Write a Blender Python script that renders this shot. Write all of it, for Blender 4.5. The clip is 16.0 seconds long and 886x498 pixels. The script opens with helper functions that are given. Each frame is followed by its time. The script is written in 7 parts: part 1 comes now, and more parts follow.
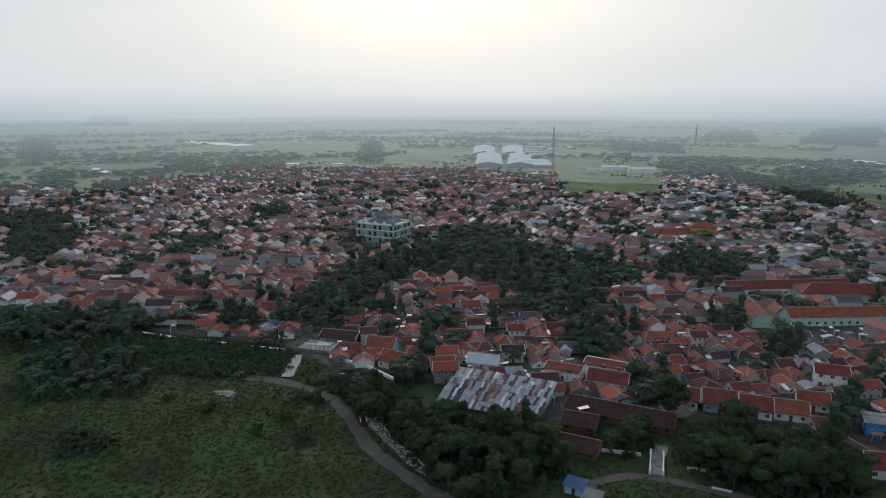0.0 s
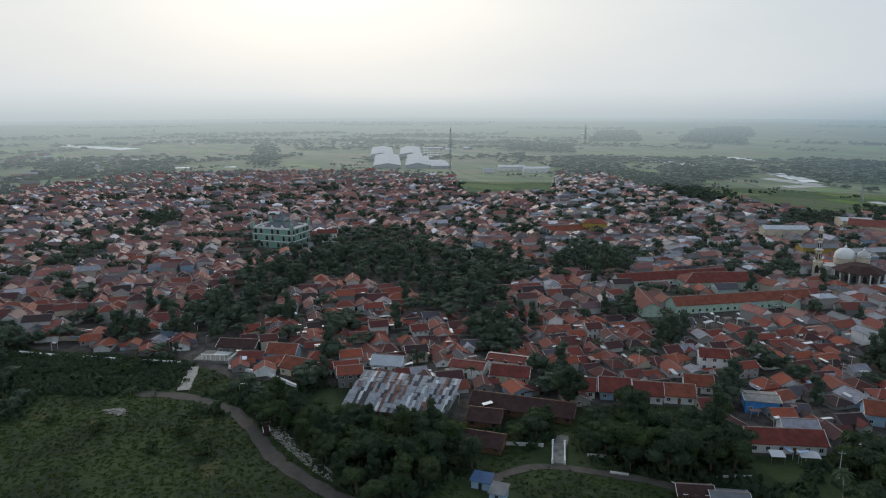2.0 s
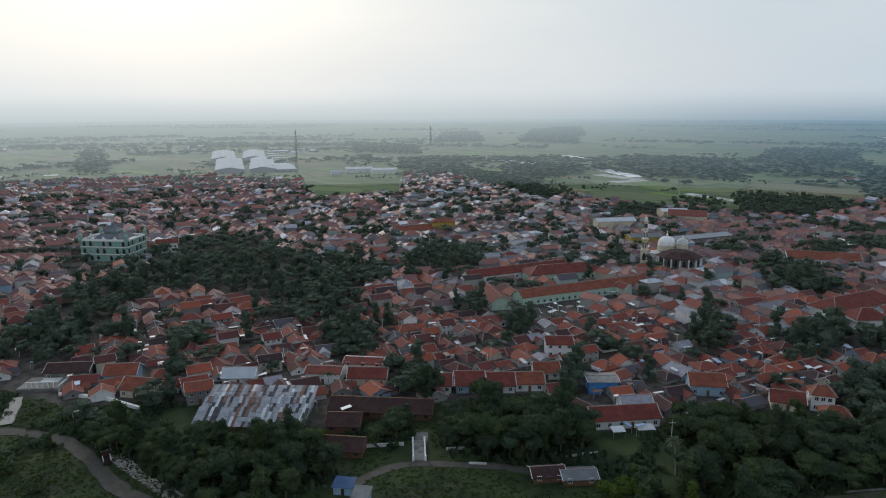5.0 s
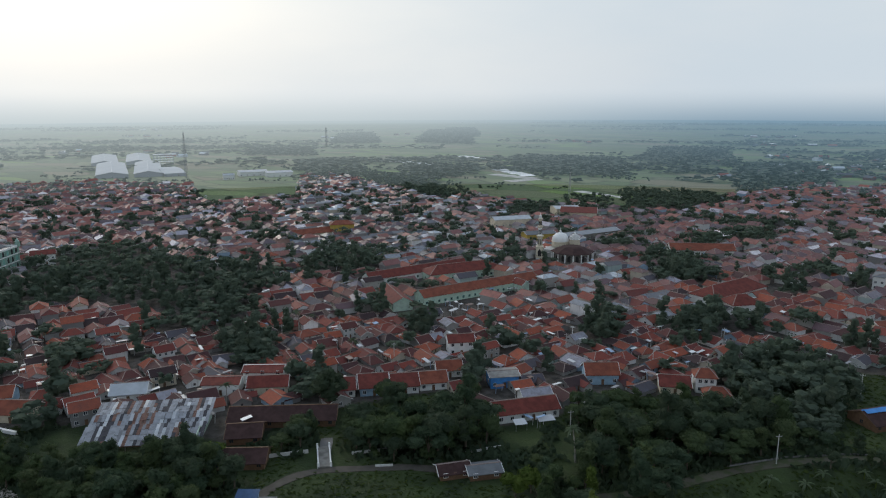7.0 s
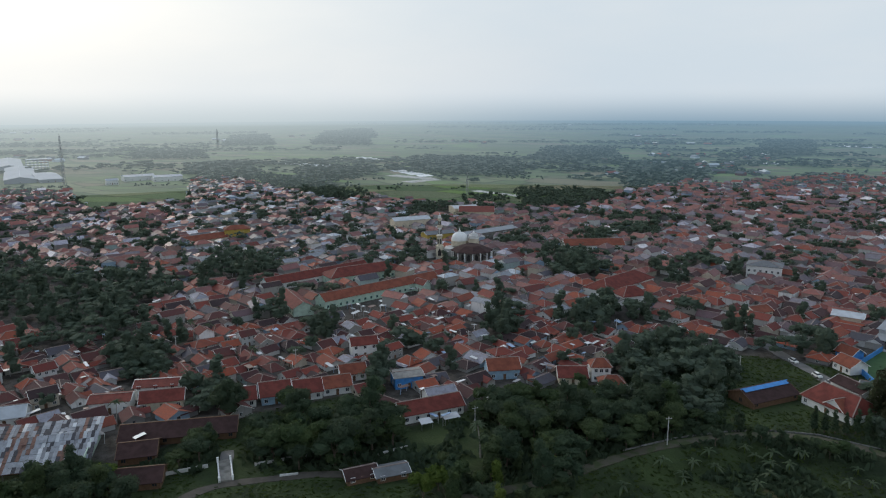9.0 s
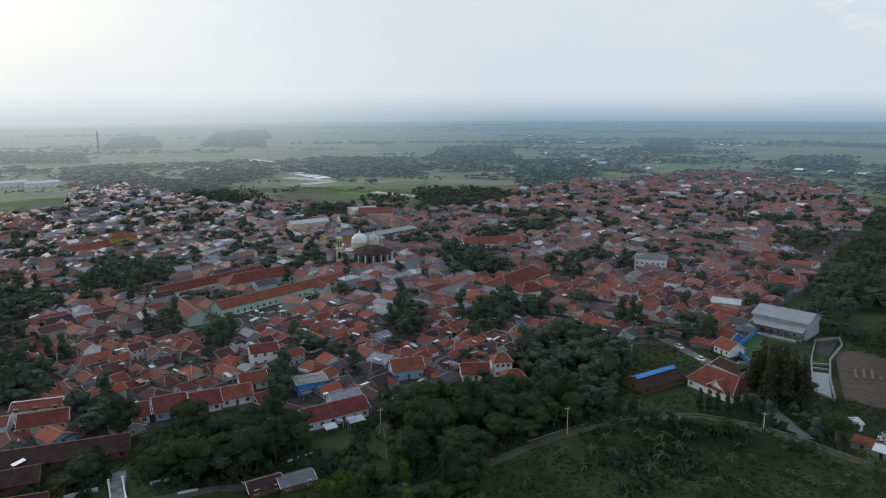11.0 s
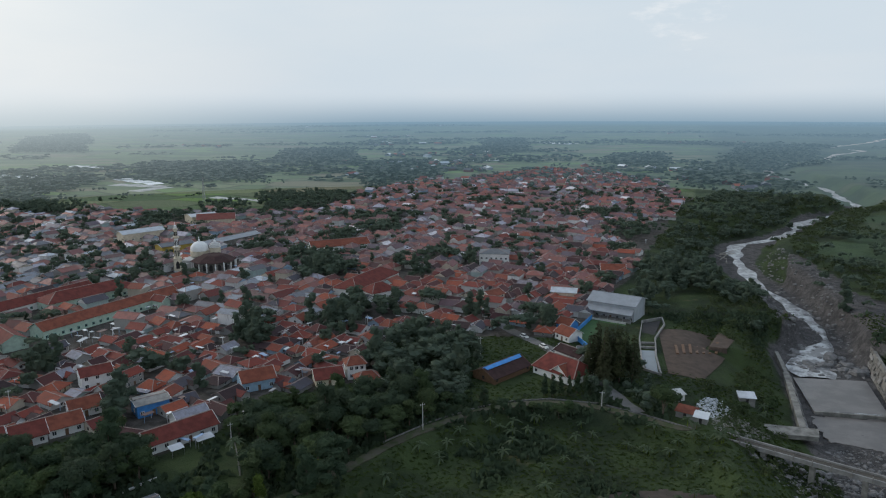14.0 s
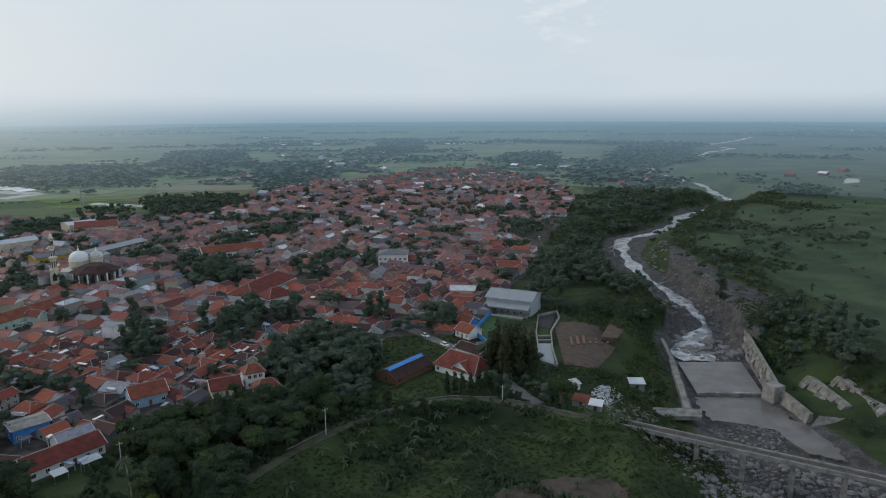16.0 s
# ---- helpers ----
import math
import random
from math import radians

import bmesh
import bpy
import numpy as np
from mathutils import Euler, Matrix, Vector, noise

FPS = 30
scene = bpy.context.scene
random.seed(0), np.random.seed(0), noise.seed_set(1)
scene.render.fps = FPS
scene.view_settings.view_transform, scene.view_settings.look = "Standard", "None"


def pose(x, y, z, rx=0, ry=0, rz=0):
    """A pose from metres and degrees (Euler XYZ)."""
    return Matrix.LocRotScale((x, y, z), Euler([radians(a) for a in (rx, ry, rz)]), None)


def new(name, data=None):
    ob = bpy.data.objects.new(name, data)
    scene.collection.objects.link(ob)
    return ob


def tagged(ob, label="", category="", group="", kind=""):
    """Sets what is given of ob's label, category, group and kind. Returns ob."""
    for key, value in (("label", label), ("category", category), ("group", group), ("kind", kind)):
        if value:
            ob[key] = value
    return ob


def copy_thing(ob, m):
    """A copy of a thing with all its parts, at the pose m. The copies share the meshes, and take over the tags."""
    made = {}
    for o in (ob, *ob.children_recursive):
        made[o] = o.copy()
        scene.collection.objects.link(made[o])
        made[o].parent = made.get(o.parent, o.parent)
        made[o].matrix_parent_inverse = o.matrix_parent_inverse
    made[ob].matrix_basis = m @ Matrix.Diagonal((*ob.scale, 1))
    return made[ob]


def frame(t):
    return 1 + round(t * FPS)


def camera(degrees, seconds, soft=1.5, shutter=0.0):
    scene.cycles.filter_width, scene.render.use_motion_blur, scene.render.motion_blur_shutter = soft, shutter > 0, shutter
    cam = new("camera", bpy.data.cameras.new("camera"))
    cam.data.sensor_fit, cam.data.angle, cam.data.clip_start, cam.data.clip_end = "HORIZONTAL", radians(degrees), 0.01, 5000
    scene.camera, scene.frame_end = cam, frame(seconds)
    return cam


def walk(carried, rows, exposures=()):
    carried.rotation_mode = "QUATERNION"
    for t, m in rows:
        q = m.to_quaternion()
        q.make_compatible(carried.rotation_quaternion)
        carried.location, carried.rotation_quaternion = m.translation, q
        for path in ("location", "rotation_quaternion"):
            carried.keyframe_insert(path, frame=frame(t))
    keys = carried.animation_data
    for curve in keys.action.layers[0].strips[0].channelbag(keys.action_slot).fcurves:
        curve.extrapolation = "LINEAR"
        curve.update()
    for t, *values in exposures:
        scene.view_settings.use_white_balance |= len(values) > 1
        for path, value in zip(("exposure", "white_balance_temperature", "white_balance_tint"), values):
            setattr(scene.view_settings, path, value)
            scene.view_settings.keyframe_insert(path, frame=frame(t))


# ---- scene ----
# One hovering camera, 100 m above the town, that turns steadily to its right.
EYE = (0.0, 0.0, 100.0)
TURN = [
    (0.0, 59.877, -11.969, 0.078), (1.0, 55.691, -11.924, 0.099), (2.0, 51.507, -11.882, 0.120),
    (3.0, 47.325, -11.842, 0.139), (4.0, 43.142, -11.806, 0.157), (5.25, 37.912, -11.764, 0.178),
    (6.5, 32.678, -11.726, 0.197), (8.0, 26.387, -11.686, 0.217), (9.0, 22.186, -11.662, 0.230),
    (10.25, 16.924, -11.637, 0.244), (11.5, 11.648, -11.615, 0.256), (13.0, 5.295, -11.595, 0.268),
    (14.0, 1.044, -11.585, 0.275), (15.0, -3.220, -11.578, 0.280), (16.0, -7.499, -11.573, 0.285)]
cam = camera(65.18, 16.0, soft=1.15)
walk(cam, [(t, pose(*EYE, 90 + pitch, roll, yaw)) for t, yaw, pitch, roll in TURN],
     exposures=[(0.0, -0.05), (4.0, -0.02), (8.0, 0.1), (12.0, 0.18), (16.0, 0.08)])

# ---------------------------------------------------------------- light
# Low sun behind thin cloud: its bearing is 61 degrees left of +y.
SUN_AZ, SUN_EL = radians(61), radians(24)
SUN_DIR = Vector((-math.sin(SUN_AZ) * math.cos(SUN_EL), math.cos(SUN_AZ) * math.cos(SUN_EL), math.sin(SUN_EL)))
SUN_FLAT = Vector((-math.sin(SUN_AZ), math.cos(SUN_AZ), 0))

sun_data = bpy.data.lights.new("sun", "SUN")
sun_data.energy, sun_data.angle, sun_data.color = 0.9, radians(12), (1.0, 0.94, 0.86)
sun = new("sun", sun_data)
sun.rotation_euler = SUN_DIR.to_track_quat("Z", "Y").to_euler()

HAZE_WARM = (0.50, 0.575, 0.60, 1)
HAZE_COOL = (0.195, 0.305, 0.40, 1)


class Nodes:
    """Short hand for node trees."""

    def __init__(self, tree):
        self.t = tree
        tree.nodes.clear()

    def add(self, kind, **settings):
        n = self.t.nodes.new(kind)
        for key, value in settings.items():
            if key in n.inputs:
                sock = n.inputs[key]
                if isinstance(value, bpy.types.NodeSocket):
                    self.t.links.new(value, sock)
                else:
                    sock.default_value = value
        return n

    def link(self, a, b):
        self.t.links.new(a, b)

    def put(self, sock, value):
        if isinstance(value, bpy.types.NodeSocket):
            self.t.links.new(value, sock)
        else:
            sock.default_value = value

    def math(self, op, a, b=0.0, clamp=False):
        n = self.t.nodes.new("ShaderNodeMath")
        n.operation, n.use_clamp = op, clamp
        self.put(n.inputs[0], a)
        self.put(n.inputs[1], b)
        return n.outputs[0]

    def vmath(self, op, a, b=(0, 0, 0)):
        n = self.t.nodes.new("ShaderNodeVectorMath")
        n.operation = op
        self.put(n.inputs[0], a)
        self.put(n.inputs[1], b)
        return n.outputs["Value"] if op in ("DOT_PRODUCT", "LENGTH") else n.outputs[0]

    def mix(self, fac, a, b, blend="MIX"):
        n = self.t.nodes.new("ShaderNodeMix")
        n.data_type, n.blend_type = "RGBA", blend
        self.put(n.inputs[0], fac)
        self.put(n.inputs[6], a)
        self.put(n.inputs[7], b)
        return n.outputs[2]

    def ramp(self, fac, stops, mode="LINEAR"):
        n = self.t.nodes.new("ShaderNodeValToRGB")
        n.color_ramp.interpolation = mode
        els = n.color_ramp.elements
        while len(els) < len(stops):
            els.new(0.5)
        for e, (p, c) in zip(els, stops):
            e.position, e.color = p, c if len(c) == 4 else (*c, 1)
        self.put(n.inputs[0], fac)
        return n.outputs[0]

    def noise(self, vec, scale, detail=4.0, rough=0.6):
        n = self.t.nodes.new("ShaderNodeTexNoise")
        if vec is not None:
            self.link(vec, n.inputs["Vector"])
        n.inputs["Scale"].default_value = scale
        n.inputs["Detail"].default_value = detail
        n.inputs["Roughness"].default_value = rough
        return n.outputs[0]

    def span(self, v, a, b, c=0.0, d=1.0):
        n = self.t.nodes.new("ShaderNodeMapRange")
        n.interpolation_type = "SMOOTHSTEP"
        self.put(n.inputs[0], v)
        for i, x in enumerate((a, b, c, d)):
            n.inputs[i + 1].default_value = x
        return n.outputs[0]


world = bpy.data.worlds.new("overcast_sky")
scene.world = world
world.use_nodes = True
N = Nodes(world.node_tree)
way = N.add("ShaderNodeTexCoord").outputs["Generated"]
sky = N.add("ShaderNodeTexSky")
sky.sky_type, sky.sun_disc = "NISHITA", False
sky.sun_elevation, sky.sun_rotation = SUN_EL, -SUN_AZ
sky.altitude, sky.air_density, sky.dust_density = 100, 1.5, 6.0
clear = N.vmath("MULTIPLY", sky.outputs[0], (0.09, 0.09, 0.09))
up = N.add("ShaderNodeSeparateXYZ", Vector=way).outputs[2]
side = N.vmath("DOT_PRODUCT", way, SUN_FLAT)
toward = N.span(side, 0.66, 1.0)
glow = N.math("POWER", N.math("MAXIMUM", N.vmath("DOT_PRODUCT", way, SUN_DIR), 0.0), 22.0)
# thin cloud: bright low down and towards the sun, greyer overhead and away from it
low = N.mix(toward, (0.60, 0.685, 0.76, 1), (0.75, 0.80, 0.83, 1))
high = N.mix(toward, (0.42, 0.53, 0.69, 1), (0.53, 0.62, 0.74, 1))
cloud = N.mix(N.span(up, 0.14, 0.75), low, high)
flow = N.vmath("MULTIPLY", way, (2.2, 2.2, 9.0))
wisp = N.span(N.noise(flow, 1.3, 6.0, 0.55), 0.35, 0.75)
cloud = N.mix(N.math("MULTIPLY", wisp, 0.28), cloud, N.mix(toward, (0.74, 0.76, 0.78, 1), (0.95, 0.94, 0.9, 1)))
cloud = N.mix(N.math("MULTIPLY", glow, 0.95, True), cloud, (1.35, 1.32, 1.24, 1))
veil = N.mix(0.94, clear, cloud)
horizon = N.mix(N.span(side, 0.55, 1.0), HAZE_COOL, HAZE_WARM)
veil = N.mix(N.span(up, -0.036, 0.024, 1.0, 0.0), veil, horizon)
# one small bright cloud low over the river
puff = N.vmath("DOT_PRODUCT", way, (0.2890, 0.9470, 0.1400))
torn = N.math("MULTIPLY", N.math("SUBTRACT", N.noise(N.vmath("MULTIPLY", way, (9, 9, 26)), 3.0, 6.0, 0.6), 0.5), 0.011)
veil = N.mix(N.span(N.math("ADD", puff, torn), 0.9983, 1.0015, 0.0, 0.4), veil, (0.86, 0.86, 0.86, 1))
bg = N.add("ShaderNodeBackground", Color=veil, Strength=1.0)
N.link(bg.outputs[0], N.add("ShaderNodeOutputWorld").inputs[0])

# ---------------------------------------------------------------- materials
def material(name, build, rough=0.8, spec=0.5, metal=0.0):
    """A principled material whose build(N) gives its colour and, if it likes, a height for the bump and a roughness."""
    m = bpy.data.materials.new(name)
    m.use_nodes = True
    n = Nodes(m.node_tree)
    got = build(n)
    color, height, depth, r = (list(got) + [None, 0.1, rough][len(got) - 1:])[:4] if isinstance(got, tuple) else (got, None, 0.1, rough)
    p = n.add("ShaderNodeBsdfPrincipled")
    n.put(p.inputs["Base Color"], color)
    n.put(p.inputs["Roughness"], r)
    p.inputs["Metallic"].default_value = metal
    p.inputs["Specular IOR Level"].default_value = spec
    if height is not None:
        b = n.add("ShaderNodeBump", Height=height, Strength=0.8, Distance=depth)
        n.link(b.outputs[0], p.inputs["Normal"])
    out = n.add("ShaderNodeOutputMaterial")
    n.link(p.outputs[0], out.inputs[0])
    return m


def place(n):
    return n.add("ShaderNodeNewGeometry").outputs["Position"]


def chance(n, island=False):
    if island:
        return n.add("ShaderNodeNewGeometry").outputs["Random Per Island"]
    return n.add("ShaderNodeObjectInfo").outputs["Random"]


def plain(name, rgb, rough=0.75, spread=0.25, scale=0.6, spec=0.4, metal=0.0):
    """Paint, plaster, metal: one colour with stains and grain."""
    def build(n):
        p = place(n)
        a = n.noise(p, scale, 5)
        b = n.noise(p, scale * 9, 3)
        dark = tuple(c * (1 - spread) for c in rgb) + (1,)
        c = n.mix(n.span(a, 0.3, 0.7), dark, (*rgb, 1))
        c = n.mix(n.span(b, 0.62, 0.8, 0, 0.4), c, tuple(x * 0.55 for x in rgb) + (1,))
        return c, b, 0.01, rough
    return material(name, build, spec=spec, metal=metal)


ROOF_HUES = [(0.0, (0.294, 0.073, 0.038)), (0.12, (0.208, 0.047, 0.032)), (0.30, (0.146, 0.035, 0.028)), (0.46, (0.097, 0.030, 0.027)),
             (0.60, (0.061, 0.024, 0.025)), (0.72, (0.233, 0.065, 0.039)), (0.82, (0.037, 0.022, 0.024)), (0.90, (0.075, 0.074, 0.090)), (0.955, (0.294, 0.298, 0.342))]
# outer-town tiles: haze painted into the colours, greyer, bluer and paler
HAZED_HUES = [(0.0, (0.282, 0.099, 0.078)), (0.18, (0.204, 0.084, 0.078)), (0.34, (0.161, 0.080, 0.078)), (0.48, (0.129, 0.074, 0.083)),
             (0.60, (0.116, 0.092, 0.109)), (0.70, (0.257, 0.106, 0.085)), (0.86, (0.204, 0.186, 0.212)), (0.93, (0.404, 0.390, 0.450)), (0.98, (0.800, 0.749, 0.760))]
# the market's own greys and browns, with a little haze blue put in
MARKET_HUES = [(0.0, (0.209, 0.062, 0.046)), (0.2, (0.121, 0.058, 0.051)), (0.36, (0.154, 0.162, 0.179)), (0.52, (0.242, 0.264, 0.294)),
               (0.68, (0.083, 0.088, 0.102)), (0.84, (0.462, 0.516, 0.563)), (0.91, (0.275, 0.084, 0.051))]


def roof_material(name, hues, island=False, rough=0.8, spec=0.25):
    def build(n):
        p = place(n)
        c = n.ramp(chance(n, island), hues, "CONSTANT")
        patch = n.noise(p, 0.45, 5)
        fine = n.noise(p, 3.2, 3)
        c = n.mix(n.span(patch, 0.38, 0.72, 0, 0.6), c, n.mix(0.6, c, (0.07, 0.05, 0.045, 1)))
        c = n.mix(n.span(fine, 0.55, 0.8, 0, 0.3), c, n.mix(0.3, c, (0.4, 0.3, 0.25, 1)))
        c = n.mix(n.span(n.noise(p, 1.4, 2), 0.35, 0.65, 0.0, 0.35), c, n.mix(0.5, c, (0.05, 0.03, 0.03, 1)))
        return c, n.math("ADD", n.noise(p, 7.0, 2), fine), 0.05, rough
    return material(name, build, spec=spec)


WALL_HUES = [(0.0, (0.52, 0.52, 0.51)), (0.28, (0.32, 0.31, 0.29)), (0.42, (0.46, 0.41, 0.33)), (0.54, (0.33, 0.42, 0.41)),
             (0.60, (0.27, 0.37, 0.47)), (0.67, (0.21, 0.205, 0.20)), (0.86, (0.74, 0.74, 0.73)), (0.96, (0.38, 0.25, 0.21))]


def wall_material(name, island=False):
    def build(n):
        p = place(n)
        c = n.ramp(chance(n, island), WALL_HUES, "CONSTANT")
        streak = n.noise(n.vmath("MULTIPLY", p, (1, 1, 0.2)), 1.1, 5)
        c = n.mix(n.span(streak, 0.5, 0.75, 0, 0.5), c, (0.2, 0.19, 0.17, 1))
        fine = n.noise(p, 6.0, 2)
        return c, fine, 0.01, 0.85
    return material(name, build, spec=0.3)


def leaf_material(name, dark, light, island=True, spec=0.08):
    """Foliage: colour varies from leaf to leaf and from tree to tree, and light comes through it."""
    m = bpy.data.materials.new(name)
    m.use_nodes = True
    n = Nodes(m.node_tree)
    leaf = chance(n, True)
    tree = chance(n)
    broad = n.noise(place(n), 0.09, 2)
    c = n.mix(leaf, (*dark, 1), (*light, 1))
    c = n.mix(n.span(broad, 0.35, 0.6, 0.0, 0.75), c, n.mix(0.75, c, (*dark, 1)))
    c = n.mix(n.span(n.noise(place(n), 0.16, 1), 0.56, 0.7, 0.0, 0.6), c, (light[0] * 1.15, light[1] * 1.1, light[2], 1))
    c = n.mix(n.math("MULTIPLY", tree, 0.45), c, (light[0] * 0.9, light[1] * 0.75, light[2] * 0.9, 1))
    p = n.add("ShaderNodeBsdfPrincipled", Roughness=0.75)
    n.put(p.inputs["Base Color"], c)
    p.inputs["Specular IOR Level"].default_value = spec
    tr = n.add("ShaderNodeBsdfTranslucent")
    n.put(tr.inputs["Color"], c)
    mixer = n.add("ShaderNodeMixShader", Fac=0.42)
    n.link(p.outputs[0], mixer.inputs[1])
    n.link(tr.outputs[0], mixer.inputs[2])
    n.link(mixer.outputs[0], n.add("ShaderNodeOutputMaterial").inputs[0])
    return m


ROOF = roof_material("clay_tile_roof", ROOF_HUES, False, 0.8, 0.22)
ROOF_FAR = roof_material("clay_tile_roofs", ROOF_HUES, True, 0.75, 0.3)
ROOF_HAZED = roof_material("hazed_mixed_roofs", HAZED_HUES, True, 0.65, 0.4)
MARKET_FAR = roof_material("mixed_sheet_roofs", MARKET_HUES, True, 0.55, 0.5)
WALL = wall_material("painted_plaster")
WALL_FAR = wall_material("painted_plaster_rows", True)
WHITE = plain("white_paint", (0.74, 0.74, 0.72), 0.7, 0.12)
CREAM = plain("cream_paint", (0.62, 0.55, 0.42), 0.75)
BLUE = plain("blue_paint", (0.06, 0.26, 0.62), 0.6)
NAVY = plain("dull_blue_sheet", (0.05, 0.10, 0.20), 0.7)
PALE_BLUE = plain("pale_blue_paint", (0.30, 0.44, 0.56), 0.7)
GREEN = plain("sea_green_paint", (0.20, 0.43, 0.36), 0.7)
PALE_GREEN = plain("pale_green_paint", (0.47, 0.60, 0.50), 0.7)
MID_GREEN = plain("weathered_green_paint", (0.27, 0.40, 0.34), 0.75)
YELLOW = plain("yellow_paint", (0.46, 0.33, 0.07), 0.7)
CONCRETE = plain("grey_concrete", (0.27, 0.262, 0.245), 0.85, 0.4, 0.4)
OLD_CONCRETE = plain("weathered_concrete", (0.245, 0.235, 0.21), 0.9, 0.55, 0.35)
PALE_CONCRETE = plain("pale_concrete", (0.50, 0.50, 0.48), 0.8, 0.2, 0.5)
STEEL = plain("galvanised_steel", (0.42, 0.43, 0.44), 0.45, 0.25, 0.5, 0.5, 0.6)
SHEET = plain("pale_metal_sheet", (0.48, 0.51, 0.54), 0.6, 0.25, 0.3, 0.4)
GREY_SHEET = plain("grey_metal_sheet", (0.40, 0.43, 0.46), 0.42, 0.2, 0.3, 0.5)
HALL_SHEET = plain("dull_grey_hall_sheet", (0.27, 0.29, 0.31), 0.55, 0.2, 0.3, 0.4)
BROWN_ROOF = plain("dark_brown_roof", (0.058, 0.031, 0.029), 0.85, 0.45, 0.4, 0.2)
RED_ROOF = plain("red_tile_roof", (0.165, 0.040, 0.030), 0.8, 0.4, 0.4, 0.25)
ORANGE_ROOF = plain("orange_tile_roof", (0.225, 0.068, 0.040), 0.8, 0.4, 0.4, 0.25)
SLATE_ROOF = plain("grey_slate_roof", (0.13, 0.14, 0.15), 0.6, 0.3, 0.4)
RIDGE = plain("mortar_ridge", (0.29, 0.225, 0.20), 0.8, 0.35, 0.8)
WOOD = plain("brown_wood", (0.16, 0.09, 0.05), 0.7, 0.3, 1.0)
BARK = plain("tree_bark", (0.12, 0.095, 0.07), 0.9, 0.4, 2.0)
PALE_BARK = plain("pale_bark", (0.34, 0.31, 0.27), 0.9, 0.4, 2.0)
GLASS = plain("dark_window_glass", (0.035, 0.045, 0.055), 0.12, 0.2, 0.4, 0.7)
DARK = plain("dark_opening", (0.03, 0.028, 0.027), 0.8, 0.3)
DIRT = plain("packed_earth_track", (0.082, 0.073, 0.060), 0.95, 0.35, 0.35)
GRASS_TRACK = material("grassy_earth_track", lambda n: (n.mix(n.span(n.noise(place(n), 0.3, 5), 0.42, 0.62), (0.085, 0.078, 0.058, 1), (0.052, 0.066, 0.028, 1)), n.noise(place(n), 2.0, 4), 0.06, 0.95), spec=0.2)
ROAD = plain("grey_road", (0.15, 0.147, 0.142), 0.9, 0.3, 0.3)
RUBBLE = plain("pale_rubble", (0.40, 0.37, 0.33), 0.95, 0.4, 0.9)
DARK_EARTH = plain("dark_garden_earth", (0.075, 0.058, 0.045), 0.95, 0.4, 0.4)
ROCK = plain("river_rock", (0.19, 0.185, 0.18), 0.85, 0.45, 0.8)
TURF = plain("mown_turf", (0.045, 0.10, 0.035), 0.95, 0.2, 0.3)
PLOUGH = plain("ploughed_earth", (0.088, 0.062, 0.046), 0.95, 0.4, 0.35)
LEAF = leaf_material("broad_leaves", (0.044, 0.072, 0.034), (0.088, 0.128, 0.054))
LEAF_DEEP = leaf_material("deep_green_leaves", (0.040, 0.066, 0.040), (0.074, 0.110, 0.060))
# farther crowns: haze is put into the leaf colour, paler and bluer
LEAF_HAZED = leaf_material("hazed_wood_leaves", (0.066, 0.102, 0.070), (0.104, 0.146, 0.096), spec=0.12)
LEAF_SCRUB = leaf_material("bank_scrub_leaves", (0.042, 0.066, 0.030), (0.082, 0.112, 0.048))
LEAF_LIGHT = leaf_material("yellow_green_leaves", (0.05, 0.085, 0.018), (0.13, 0.18, 0.04))
LEAF_GRASS = leaf_material("meadow_blades", (0.036, 0.060, 0.018), (0.074, 0.106, 0.030))
LEAF_PALM = leaf_material("palm_fronds", (0.055, 0.085, 0.045), (0.125, 0.165, 0.095))
LEAF_GREY = leaf_material("grey_green_needles", (0.040, 0.050, 0.026), (0.076, 0.090, 0.046))


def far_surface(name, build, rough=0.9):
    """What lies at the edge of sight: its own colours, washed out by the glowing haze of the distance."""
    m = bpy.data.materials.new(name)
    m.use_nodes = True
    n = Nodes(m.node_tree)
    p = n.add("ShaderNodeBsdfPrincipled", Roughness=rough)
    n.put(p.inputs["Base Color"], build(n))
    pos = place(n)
    # haze is painted on the surface: emission replaces colour with distance from the origin
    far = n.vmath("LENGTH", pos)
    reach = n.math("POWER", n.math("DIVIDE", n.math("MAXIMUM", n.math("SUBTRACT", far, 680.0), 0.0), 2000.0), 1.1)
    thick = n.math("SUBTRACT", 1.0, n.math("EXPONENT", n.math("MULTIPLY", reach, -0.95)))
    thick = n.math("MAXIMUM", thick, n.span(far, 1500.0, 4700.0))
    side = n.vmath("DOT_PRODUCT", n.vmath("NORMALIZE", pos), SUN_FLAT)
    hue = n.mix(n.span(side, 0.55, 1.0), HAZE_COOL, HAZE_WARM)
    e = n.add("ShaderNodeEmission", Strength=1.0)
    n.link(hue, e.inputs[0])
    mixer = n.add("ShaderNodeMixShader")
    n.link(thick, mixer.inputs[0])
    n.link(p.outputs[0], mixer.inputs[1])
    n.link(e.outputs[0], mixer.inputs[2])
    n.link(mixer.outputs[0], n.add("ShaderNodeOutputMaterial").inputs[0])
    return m


